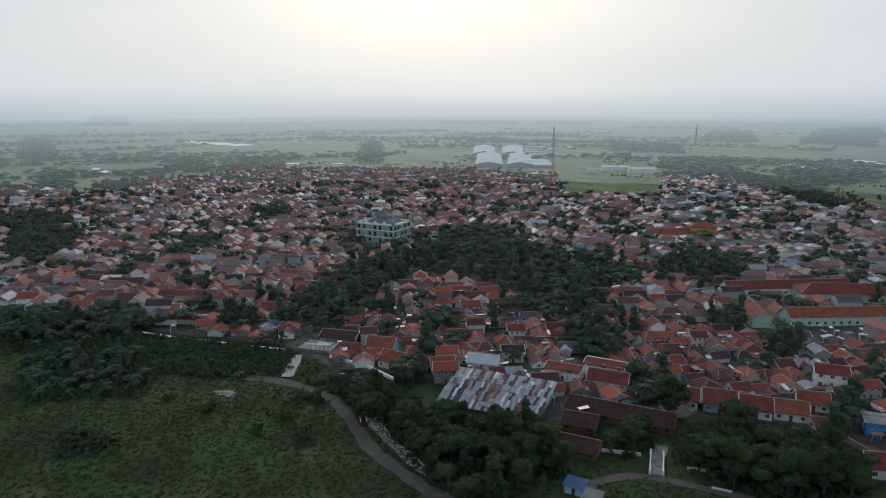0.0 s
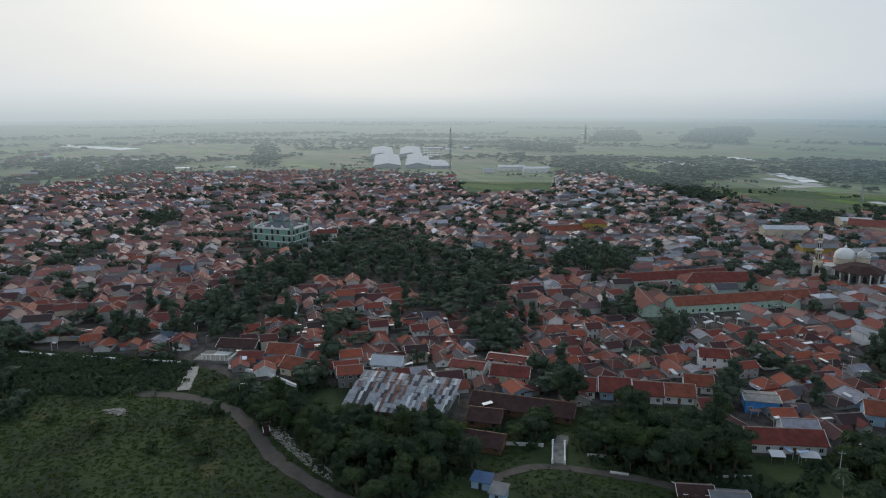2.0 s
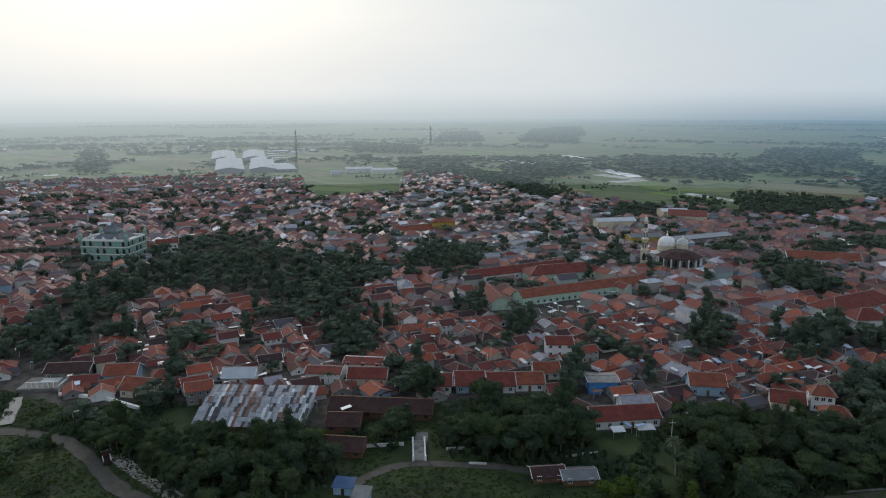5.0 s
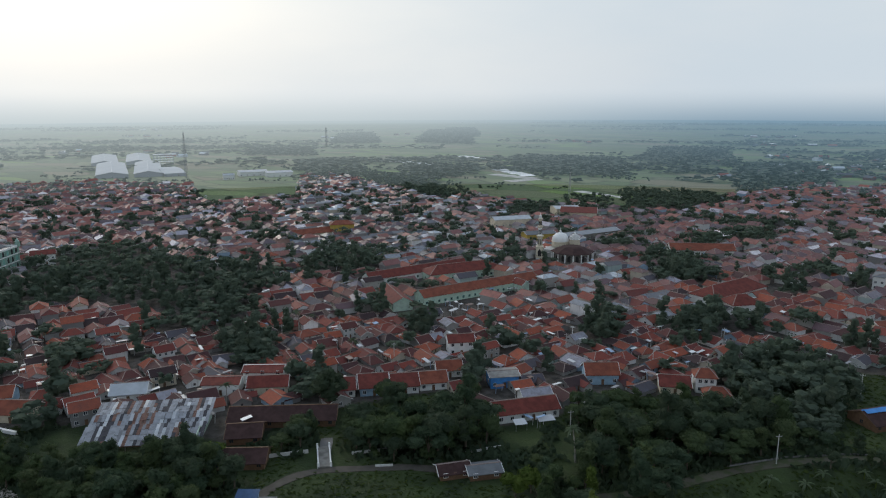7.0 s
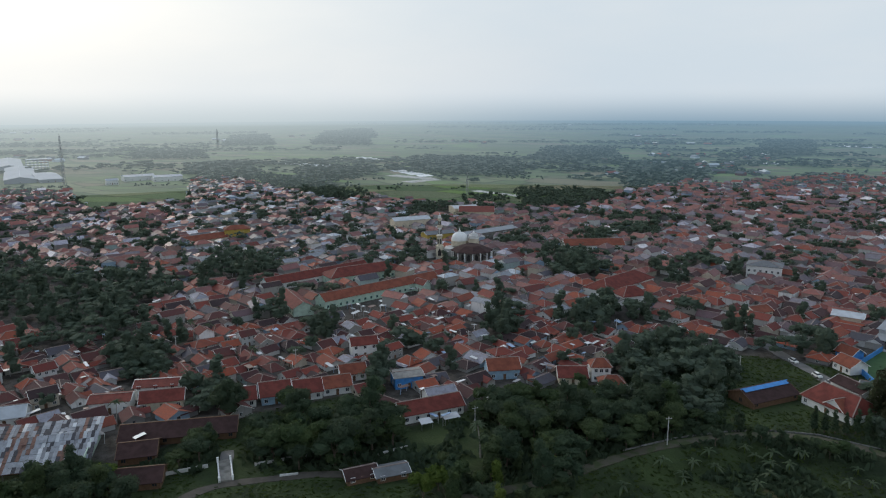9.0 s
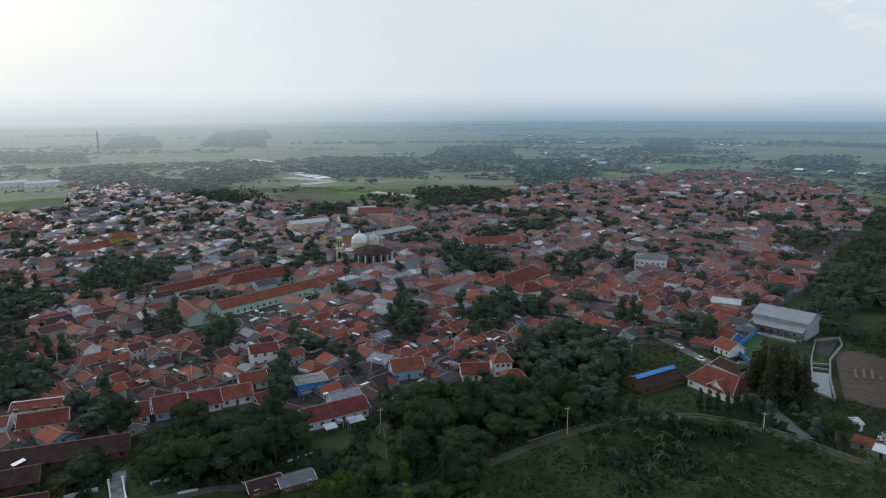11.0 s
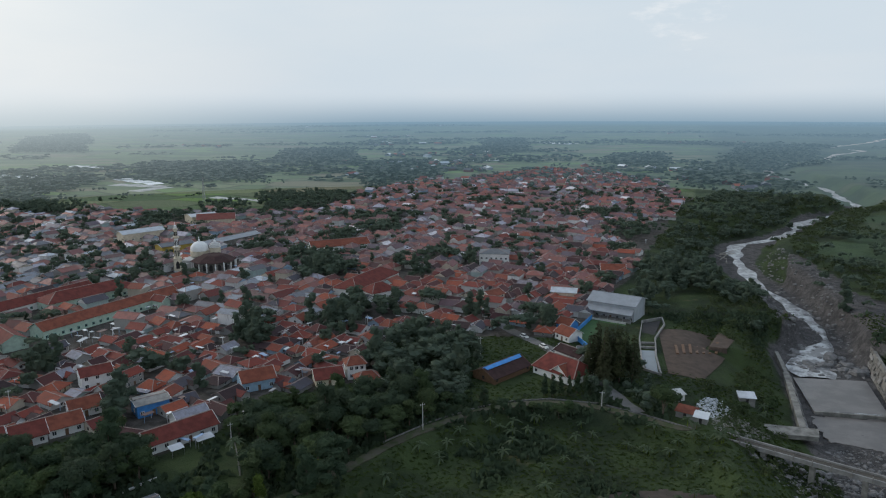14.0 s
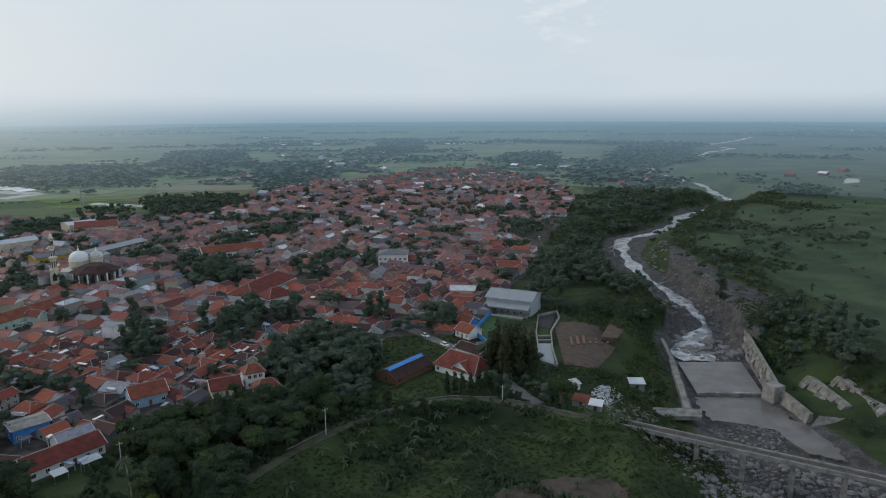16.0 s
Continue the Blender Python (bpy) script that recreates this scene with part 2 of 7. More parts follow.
def fields(n):
    """Small paddies in strips: each parcel has a green, straw or bare-earth colour of its own, with banks between."""
    p = place(n)
    warp = n.vmath("ADD", p, n.vmath("MULTIPLY", n.add("ShaderNodeTexNoise", Vector=p, Scale=0.006).outputs[1], (60, 60, 0)))
    turn = n.add("ShaderNodeMapping", Vector=warp, Rotation=(0, 0, 0.45), Scale=(0.011, 0.026, 0.0))
    cell = n.add("ShaderNodeTexVoronoi", Vector=turn.outputs[0], Scale=1.0, Randomness=0.75)
    edge = n.t.nodes.new("ShaderNodeTexVoronoi")
    edge.feature = "DISTANCE_TO_EDGE"
    n.link(turn.outputs[0], edge.inputs["Vector"])
    edge.inputs["Scale"].default_value = 1.0
    edge.inputs["Randomness"].default_value = 0.75
    pick = n.add("ShaderNodeSeparateColor", Color=cell.outputs["Color"]).outputs[0]
    c = n.ramp(pick, [(0.0, (0.097, 0.148, 0.064)), (0.2, (0.121, 0.184, 0.072)), (0.38, (0.078, 0.125, 0.060)), (0.55, (0.156, 0.189, 0.096)),
                      (0.68, (0.117, 0.144, 0.080)), (0.8, (0.171, 0.161, 0.100)), (0.92, (0.132, 0.215, 0.060))], "CONSTANT")
    c = n.mix(n.span(n.noise(p, 0.02, 5), 0.4, 0.7, 0, 0.3), c, (0.10, 0.135, 0.065, 1))
    c = n.mix(n.span(edge.outputs[0], 0.0, 0.05, 0.7, 0.0), c, (0.045, 0.06, 0.03, 1))
    return n.mix(n.span(n.noise(p, 0.25, 3), 0.45, 0.75, 0, 0.4), c, (0.05, 0.07, 0.03, 1))


def far_fields(n):
    """Paddies on the town's side of the river, dark rough pasture past it."""
    p = place(n)
    q = n.add("ShaderNodeSeparateXYZ", Vector=p)
    past = n.math("SUBTRACT", q.outputs[0], n.math("MULTIPLY", q.outputs[1], 0.36))
    pasture = n.mix(n.span(n.noise(p, 0.012, 5), 0.4, 0.6), (0.028, 0.048, 0.028, 1), (0.055, 0.082, 0.042, 1))
    return n.mix(n.span(n.math("ADD", past, n.math("MULTIPLY", n.noise(p, 0.006, 3), 120.0)), 0.0, 110.0, 0.0, 0.8), fields(n), pasture)


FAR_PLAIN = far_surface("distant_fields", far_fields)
# the woods' base colour is blued and paled for haze as well
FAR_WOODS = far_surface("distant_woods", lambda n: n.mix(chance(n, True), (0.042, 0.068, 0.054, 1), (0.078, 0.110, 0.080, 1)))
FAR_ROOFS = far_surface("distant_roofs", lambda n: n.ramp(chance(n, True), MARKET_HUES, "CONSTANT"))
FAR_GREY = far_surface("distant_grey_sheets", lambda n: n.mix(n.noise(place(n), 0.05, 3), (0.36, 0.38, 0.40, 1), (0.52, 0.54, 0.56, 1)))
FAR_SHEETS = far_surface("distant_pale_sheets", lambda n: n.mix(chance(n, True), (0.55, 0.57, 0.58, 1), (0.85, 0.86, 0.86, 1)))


def ground_build(n):
    p = place(n)
    mark = n.add("ShaderNodeVertexColor")
    zone = n.add("ShaderNodeSeparateColor", Color=mark.outputs[0])
    big, mid, fine = n.noise(p, 0.035, 5), n.noise(p, 0.22, 5), n.noise(p, 1.6, 4)
    soil = n.mix(n.span(mid, 0.35, 0.65), (0.045, 0.040, 0.034, 1), (0.10, 0.09, 0.08, 1))
    grass = n.mix(n.span(big, 0.38, 0.62), (0.017, 0.027, 0.012, 1), (0.042, 0.062, 0.021, 1))
    grass = n.mix(n.span(mid, 0.5, 0.72, 0, 0.75), grass, (0.03, 0.047, 0.018, 1))
    grass = n.mix(n.span(n.noise(p, 0.06, 3), 0.62, 0.75, 0, 0.7), grass, (0.12, 0.10, 0.05, 1))
    gravel = n.mix(n.span(mid, 0.35, 0.65), (0.050, 0.047, 0.046, 1), (0.105, 0.098, 0.094, 1))
    gravel = n.mix(n.span(fine, 0.5, 0.65, 0, 0.8), gravel, (0.035, 0.034, 0.034, 1))
    c = n.mix(n.span(n.math("ADD", zone.outputs[0], n.math("MULTIPLY", n.math("SUBTRACT", mid, 0.5), 0.7)), 0.35, 0.65), soil, grass)
    c = n.mix(n.span(n.math("ADD", zone.outputs[1], n.math("MULTIPLY", n.math("SUBTRACT", mid, 0.5), 0.5)), 0.35, 0.65), c, gravel)
    c = n.mix(n.span(zone.outputs[2], 0.3, 0.7), c, n.mix(mark.outputs[1], n.mix(n.span(big, 0.4, 0.6), (0.024, 0.043, 0.024, 1), (0.045, 0.072, 0.036, 1)), fields(n)))
    c = n.mix(n.span(fine, 0.45, 0.75, 0, 0.5), c, n.mix(0.6, c, (0.01, 0.012, 0.008, 1)))
    return c, n.math("ADD", n.math("MULTIPLY", mid, 2.0), fine), 0.5, 0.95


GROUND = material("earth_and_grass", ground_build, spec=0.2)


def water_build(n):
    p = place(n)
    a = n.noise(n.vmath("MULTIPLY", p, (1, 1, 0)), 0.5, 5)
    c = n.mix(n.span(n.noise(p, 0.12, 4), 0.4, 0.65), (0.094, 0.085, 0.078, 1), (0.138, 0.126, 0.115, 1))
    return c, a, 0.05, 0.3


def rapid_build(n):
    p = place(n)
    a = n.noise(n.vmath("MULTIPLY", p, (1, 1, 0)), 0.16, 6, 0.7)
    c = n.mix(n.span(a, 0.44, 0.58), (0.13, 0.13, 0.13, 1), (0.42, 0.43, 0.43, 1))
    return c, a, 0.2, 0.35


WATER = material("silty_water", water_build, spec=0.3)
RAPIDS = material("foaming_water", rapid_build)
POND = plain("still_pond_water", (0.12, 0.15, 0.17), 0.08, 0.2, 0.1, 0.6)

BITS = material("assorted_sheets", lambda n: (n.ramp(chance(n, True), [(0.0, (0.5, 0.51, 0.52)), (0.3, (0.28, 0.28, 0.29)), (0.58, (0.74, 0.74, 0.73)), (0.75, (0.16, 0.1, 0.08)), (0.88, (0.25, 0.35, 0.5))], "CONSTANT"), n.noise(place(n), 2.0, 3), 0.02, 0.5))

# ---------------------------------------------------------------- plan: groves and belts of trees, as outlines on the ground
WOODS = {
    "grove_centre": [(-273, 85), (-308, 108), (-356, 136), (-395, 170), (-412, 210), (-467, 269), (-455, 314), (-373, 296), (-313, 293), (-285, 298), (-267, 275), (-273, 229), (-264, 203), (-300, 208), (-341, 188), (-329, 157), (-283, 115), (-262, 91)],
    "grove_market": [(-305, 338), (-305, 379), (-267, 372), (-241, 342), (-255, 316), (-280, 310)],
    "grove_east": [(-28, 235), (-33, 262), (-33, 291), (-16, 307), (-1, 291), (11, 277), (8, 246), (-18, 234)],
    "riverside": [(77, 302), (95, 364), (114, 403), (134, 453), (171, 541), (257, 733), (357, 867), (398, 793), (384, 711), (335, 642), (287, 590), (239, 530), (202, 509), (166, 448), (155, 405), (152, 362), (152, 326), (135, 294), (122, 325), (100, 313)],
    "belt_west": [(-183, 89), (-179, 99), (-152, 127), (-137, 117), (-134, 105), (-124, 90), (-126, 82), (-144, 81), (-173, 84)],
    "belt_south": [(-167, 90), (-188, 103), (-176, 108), (-164, 111), (-150, 125), (-140, 118), (-127, 119), (-121, 113)],
    "yard_trees": [(-135, 134), (-145, 147), (-140, 154), (-125, 141)],
    "yard_trees_b": [(-119, 144), (-131, 165), (-116, 174), (-100, 192), (-85, 174), (-86, 158), (-107, 148)],
    "belt_mid": [(-61, 170), (-72, 206), (-61, 216), (-43, 219), (-26, 228), (-9, 236), (6, 246), (4, 222), (-22, 195), (-31, 176), (-33, 158), (-44, 150), (-53, 146), (-61, 147), (-68, 167)],
    "canal_bushes": [(-263, -13), (-305, -15), (-311, 0), (-297, 24), (-267, 31), (-248, 22)],
    "meadow_bush": [(-214, -5), (-230, -3), (-224, 11), (-206, 12)],
    "wall_trees": [(-320, -21), (-359, -23), (-351, -1), (-333, 21), (-308, 27), (-310, 9)],
    "canal_trees": [(-215, 69), (-233, 73), (-228, 88), (-200, 95), (-174, 96), (-171, 86), (-196, 83)],
    "west_trees": [(-531, -28), (-645, -32), (-646, -9), (-585, 21), (-517, 14), (-495, -9)],
    "pitch_trees": [(44, 213), (51, 260), (60, 278), (72, 272), (66, 239), (72, 220), (78, 215), (71, 211), (60, 208)],
    "dike_garden": [(-11, 201), (-12, 225), (7, 223), (32, 226), (47, 217), (47, 212), (31, 214), (14, 213)],
    "far_bank": [(174, 288), (218, 321), (212, 282), (242, 278), (179, 201), (173, 218), (155, 217), (154, 241)],
    "field_edge": [(-185, 650), (-229, 801), (-133, 814), (-106, 756), (-142, 678)],
    "field_edge_b": [(-656, 851), (-545, 807), (-379, 673), (-366, 626), (-468, 692), (-567, 747)],
    "hill_scrub": [(195, 349), (196, 391), (220, 440), (263, 475), (351, 512), (302, 427), (232, 343), (195, 325)],
    "town_trees_a": [(-264, 215), (-283, 249), (-252, 241), (-227, 214), (-237, 201)],
    "town_trees_b": [(-201, 174), (-222, 199), (-213, 212), (-191, 192), (-185, 175)],
    "town_trees_c": [(-158, 166), (-169, 180), (-163, 192), (-143, 168), (-147, 162)],
    "town_trees_d": [(-56, 280), (-63, 326), (-51, 349), (-42, 322), (-47, 292)],
    "town_trees_e": [(-90, 271), (-99, 304), (-92, 318), (-79, 285)],
    "town_trees_f": [(-109, 195), (-120, 220), (-114, 229), (-103, 209)],
    "town_trees_g": [(-117, 457), (-101, 487), (-83, 519), (-70, 423), (-90, 405)],
}
# single clumps of trees between the houses: middle, half width across and half depth along the line from the origin
CLUMPS_NEAR = [(-126, 180, 5, 7), (-207, 110, 8, 13), (-107, 211, 9, 14), (-162, 179, 11, 12), (-213, 133, 5, 3), (-50, 257, 5, 3), (-33, 260, 5, 5), (-231, 131, 7, 7), (-157, 222, 4, 7), (-122, 247, 7, 6), (-157, 231, 4, 5), (-241, 151, 6, 3), (-211, 195, 11, 14), (170, 240, 11, 10), (-163, 251, 8, 10), (-90, 286, 11, 5), (-262, 149, 11, 10), (26, 301, 9, 6), (162, 255, 6, 8)]
CLUMPS_YARD = [(-141, 146, 8, 7), (-144, 135, 4, 3), (-99, 174, 6, 9), (-115, 153, 9, 4), (-97, 152, 6, 3), (-124, 147, 5, 3), (-71, 168, 5, 3)]
CLUMPS_CANAL = [(-326, 33, 11, 5), (-276, 76, 8, 4), (-311, 78, 8, 4), (-297, 92, 8, 5), (-352, 15, 15, 8), (-342, 0, 13, 9), (-335, 66, 7, 3)]
CLUMPS_INNER = [(-213, 218, 7, 6), (194, 240, 9, 14), (42, 309, 8, 9), (-61, 311, 10, 7), (-263, 179, 5, 3), (-311, 71, 8, 9), (-292, 130, 7, 3), (-203, 248, 6, 5), (8, 321, 9, 7), (-27, 322, 8, 4), (-199, 258, 8, 3), (-34, 328, 8, 13), (-97, 316, 7, 3), (-196, 267, 10, 8), (-263, 204, 11, 14), (-180, 282, 10, 8), (-335, 27, 10, 14), (-319, 112, 17, 24), (-46, 335, 13, 11)]
CLUMPS_MIDDLE = [(28, 343, 7, 5), (-340, 58, 8, 9), (-100, 337, 8, 4), (211, 284, 13, 21), (-353, -10, 19, 21), (-126, 340, 10, 5), (-195, 315, 9, 4), (-185, 342, 9, 4), (-179, 351, 8, 4), (150, 373, 15, 22), (-26, 409, 12, 20), (-72, 409, 15, 16), (46, 416, 8, 4), (129, 403, 18, 25), (-82, 421, 15, 24), (8, 435, 12, 11), (-329, 303, 10, 16), (11, 447, 11, 9), (-189, 413, 13, 6)]
CLUMPS_OUTER = [(-360, 284, 10, 15), (-190, 423, 9, 6), (-15, 464, 12, 19), (-427, 209, 8, 11), (-315, 379, 12, 8), (-472, 172, 12, 5), (-497, 90, 13, 21), (-147, 486, 15, 16), (40, 513, 9, 5), (-506, 107, 9, 5), (-227, 475, 11, 15), (-7, 533, 11, 5), (-376, 379, 14, 11), (-86, 528, 14, 21), (72, 533, 13, 11), (-133, 528, 10, 11), (145, 548, 19, 30), (296, 484, 9, 4), (-62, 567, 20, 30)]
CLUMPS_FAR = [(294, 524, 12, 16), (-78, 620, 31, 18), (-40, 623, 12, 11), (105, 616, 12, 11), (-626, 180, 17, 27), (-257, 610, 30, 44), (137, 647, 15, 14), (-667, -11, 33, 53), (382, 554, 6, 9), (-213, 645, 23, 11), (-235, 696, 25, 20), (451, 635, 6, 8), (521, 746, 34, 52), (-921, 84, 30, 49), (-952, 9, 27, 44)]
for i, (x, y, a, b) in enumerate(CLUMPS_NEAR + CLUMPS_YARD + CLUMPS_CANAL + CLUMPS_INNER + CLUMPS_MIDDLE + CLUMPS_OUTER + CLUMPS_FAR):
    ex, ey = Vector((y, -x)).normalized(), Vector((x, y)).normalized()
    WOODS["clump_%d" % i] = [tuple(Vector((x, y)) + ex * a * math.cos(0.628 * k) + ey * b * math.sin(0.628 * k)) for k in range(10)]
# rank growth between the canal wall and the meadow
BANK = [(-325, 21), (-300, 51), (-262, 83), (-240, 73), (-252, 47), (-273, 26), (-297, 14)]
# weedy yard below the long white house
YARD = [(-97, 165), (-69, 200), (-53, 170), (-82, 148)]
# open grass between the sports hall and the river
GLADE = [(104, 338), (118, 366), (140, 362), (142, 330), (134, 300), (124, 280), (116, 300), (110, 318)]
# bearing in degrees (left of +y) and distance in metres of the town's near and far edge
TOWN_NEAR = [(93.5, 405), (86.4, 343), (82.4, 317), (73.6, 285), (69.0, 252), (64.1, 247), (59.6, 236), (49.1, 205), (39.8, 222), (31.4, 232), (25.7, 205), (20.4, 216), (17.8, 236), (11.1, 242), (7.0, 247), (6.8, 287), (3.0, 304), (-1.5, 295), (-4.5, 296), (-11.1, 296), (-11.6, 350), (-14.4, 410), (-15.3, 464), (-17.0, 594), (-18.0, 785)]
TOWN_FAR = [(92.5, 1004), (87.4, 862), (81.4, 973), (75.1, 1080), (63.8, 1050), (57.7, 1030), (50.8, 940), (49.6, 757), (42.5, 779), (42.0, 1040), (39.1, 1035), (33.1, 822), (29.4, 780), (23.3, 712), (16.3, 695), (14.1, 724), (7.6, 827), (2.9, 948), (-0.3, 960), (-8.2, 1139), (-15.6, 1004), (-18.0, 811)]
# the river's middle line and half its width
RIVER = [(131, 141, 22), (138, 170, 22), (140, 198, 20), (139, 222, 18), (148, 245, 17), (156, 275, 16), (161, 296, 15), (179, 321, 8), (184, 357, 9), (194, 400, 8), (195, 446, 9), (199, 492, 12), (231, 556, 11), (280, 596, 10), (314, 632, 9), (351, 689, 10), (384, 709, 10), (431, 733, 9), (457, 805, 9), (480, 873, 9), (500, 962, 9), (502, 1114, 10), (529, 1197, 12), (619, 1309, 10), (713, 1365, 10), (814, 1520, 12), (952, 1640, 14), (942, 1792, 14), (1152, 1988, 14), (1364, 2249, 14)]
# broad belts of trees in the paddies: four corners each on the ground
BELTS_NORTH = [
    [(-521, 892), (-463, 891), (-539, 1024), (-584, 1026)],
    [(-451, 955), (-264, 950), (-384, 1282), (-555, 1290)],
    [(-440, 655), (-354, 654), (-429, 773), (-498, 774)],
    [(-1030, 1603), (-848, 1593), (-1328, 2446), (-1522, 2464)],
    [(-72, 952), (-16, 951), (-29, 1202), (-77, 1204)],
    [(-122, 869), (-66, 868), (-89, 1064), (-135, 1066)],
    [(77, 948), (132, 946), (149, 1126), (105, 1128)],
    [(440, 1183), (619, 1175), (841, 1663), (672, 1675)],
    [(290, 898), (362, 896), (463, 1182), (399, 1184)],
]
BELTS_WEST = [
    [(-1079, 463), (-1058, 498), (-1562, 728), (-1583, 693)],
    [(-1448, -33), (-1411, 27), (-2212, 37), (-2251, -27)],
    [(-846, -39), (-813, 17), (-917, 12), (-942, -30)],
    [(-1131, 156), (-1086, 230), (-1272, 258), (-1307, 200)],
    [(-1040, 236), (-993, 314), (-1181, 361), (-1219, 298)],
    [(-676, 718), (-617, 816), (-821, 1055), (-874, 967)],
    [(-494, 745), (-464, 795), (-533, 899), (-557, 860)],
    [(-1189, 1433), (-1116, 1551), (-1522, 2076), (-1589, 1968)],
    [(-3414, 187), (-3307, 355), (-5765, 589), (-5899, 391)],
]
BELTS_FAR = [
    [(-1111, 1879), (-1041, 1992), (-1466, 2756), (-1533, 2650)],
    [(-134, 997), (-44, 1038), (-72, 1317), (-150, 1283)],
    [(-562, 805), (-475, 844), (-592, 1023), (-664, 991)],
    [(-1078, 1020), (-931, 1083), (-1131, 1284), (-1251, 1234)],
    [(52, 1523), (166, 1572), (207, 2169), (100, 2126)],
    [(-341, 1280), (-173, 1273), (-255, 1689), (-406, 1699)],
    [(16, 1466), (116, 1461), (125, 1762), (43, 1768)],
    [(239, 1167), (359, 1163), (437, 1479), (334, 1485)],
]


def bearing(x, y):
    return np.degrees(np.arctan2(-np.asarray(x, float), np.asarray(y, float)))


def edge(table, az):
    t = sorted(table)
    return np.interp(az, [a for a, _ in t], [r for _, r in t])


def inside(poly, x, y):
    """Which of the points lie within the outline."""
    x, y = np.asarray(x, float), np.asarray(y, float)
    hit = np.zeros(x.shape, bool)
    for (x0, y0), (x1, y1) in zip(poly, poly[1:] + poly[:1]):
        if y0 != y1:
            hit ^= ((y0 > y) != (y1 > y)) & (x < (x1 - x0) * (y - y0) / (y1 - y0) + x0)
    return hit


def along(line, x, y):
    """Distance of points from a line of (x, y, half width), less the half width there."""
    x, y = np.asarray(x, float), np.asarray(y, float)
    best = np.full(x.shape, 1e9)
    for (x0, y0, w0), (x1, y1, w1) in zip(line, line[1:]):
        dx, dy = x1 - x0, y1 - y0
        t = np.clip(((x - x0) * dx + (y - y0) * dy) / (dx * dx + dy * dy), 0, 1)
        best = np.minimum(best, np.hypot(x - x0 - t * dx, y - y0 - t * dy) - w0 - t * (w1 - w0))
    return best


def smooth(v, a, b):
    t = np.clip((v - a) / (b - a), 0, 1)
    return t * t * (3 - 2 * t)


def ripple(x, y, s):
    """Gentle unevenness from a few sines."""
    return (np.sin(x / s + 1.3 * np.sin(y / s * 0.7)) + np.sin(y / s * 1.1 + 1.7 * np.sin(x / s * 0.6 + 2)) + 0.6 * np.sin((x + y) / s * 1.9 + 1)) / 2.6


DIKE = [(-31, 179, 4), (-28, 183, 4), (-20, 193, 4), (-7, 206, 4), (8, 217, 4), (20, 222, 4), (32, 224, 4), (48, 221, 4), (61, 213, 4), (73, 203, 4), (84, 192, 4), (80, 150, 4), (40, 110, 4), (-20, 120, 4)]
BASIN = [(p[0], p[1]) for p in DIKE]


def height(x, y):
    """The lie of the land: a flat town, a river in its gully and a hollow of banana gardens behind the dike."""
    x, y = np.asarray(x, float), np.asarray(y, float)
    d = along(RIVER, x, y)
    r = np.hypot(x, y)
    bank = np.where(x * 0.75 - (y - 90) * 0.42 > 0, 22.0, 48.0) * (1 + 0.3 * ripple(x, y, 31.0))
    town_side = bearing(x, y) > -29.5 - (r - 200) * 0.01
    bank = np.where(r < 300, np.where(town_side, 42.0, 50.0) + 5 * ripple(x, y, 14.0), bank)
    steep = (x > 150) & (y > 285) & (y < 450) & (bearing(x, y) < -26)
    bank = np.where(steep, 10.0 + 3 * ripple(x, y, 11.0), bank)
    h = -12.0 * (1 - smooth(d, 0.0, bank)) * (1 - 0.5 * smooth(r, 900, 1800))
    h = h - 1.0 * (1 - smooth(d, -3, 3)) * (1 - smooth(r, 300, 330)) * (1 - 0.9 * ripple(x, y, 5.0))
    rough = smooth(d, -2, 20) * 0.8
    h = h + rough * ripple(x, y, 19.0) * smooth(r, 150, 260) * np.where(bearing(x, y) < -12, 1.0, 0.12)
    hollow = inside(BASIN, x, y) * smooth(along(DIKE, x, y), 0.0, 9.0)
    return h - 3.5 * hollow


def height_at(x, y):
    return float(height(np.array([x]), np.array([y]))[0])


def mesh_object(name, verts, faces, mats, parent=None, index=None, smooth_faces=False):
    me = bpy.data.meshes.new(name)
    if isinstance(verts, np.ndarray) and isinstance(faces, np.ndarray):
        n = faces.shape[1]
        me.vertices.add(len(verts))
        me.vertices.foreach_set("co", verts.astype(np.float32).ravel())
        me.loops.add(faces.size)
        me.loops.foreach_set("vertex_index", faces.astype(np.int32).ravel())
        me.polygons.add(len(faces))
        me.polygons.foreach_set("loop_start", np.arange(0, faces.size, n, dtype=np.int32))
    else:
        me.from_pydata([tuple(v) for v in verts], [], [tuple(int(i) for i in f) for f in faces])
    for m in mats if isinstance(mats, (list, tuple)) else [mats]:
        me.materials.append(m)
    if index is not None:
        me.polygons.foreach_set("material_index", np.asarray(index, np.int32))
    if smooth_faces:
        me.polygons.foreach_set("use_smooth", np.ones(len(me.polygons), bool))
    me.update()
    ob = new(name, me)
    if parent is not None:
        ob.parent = parent
    return ob


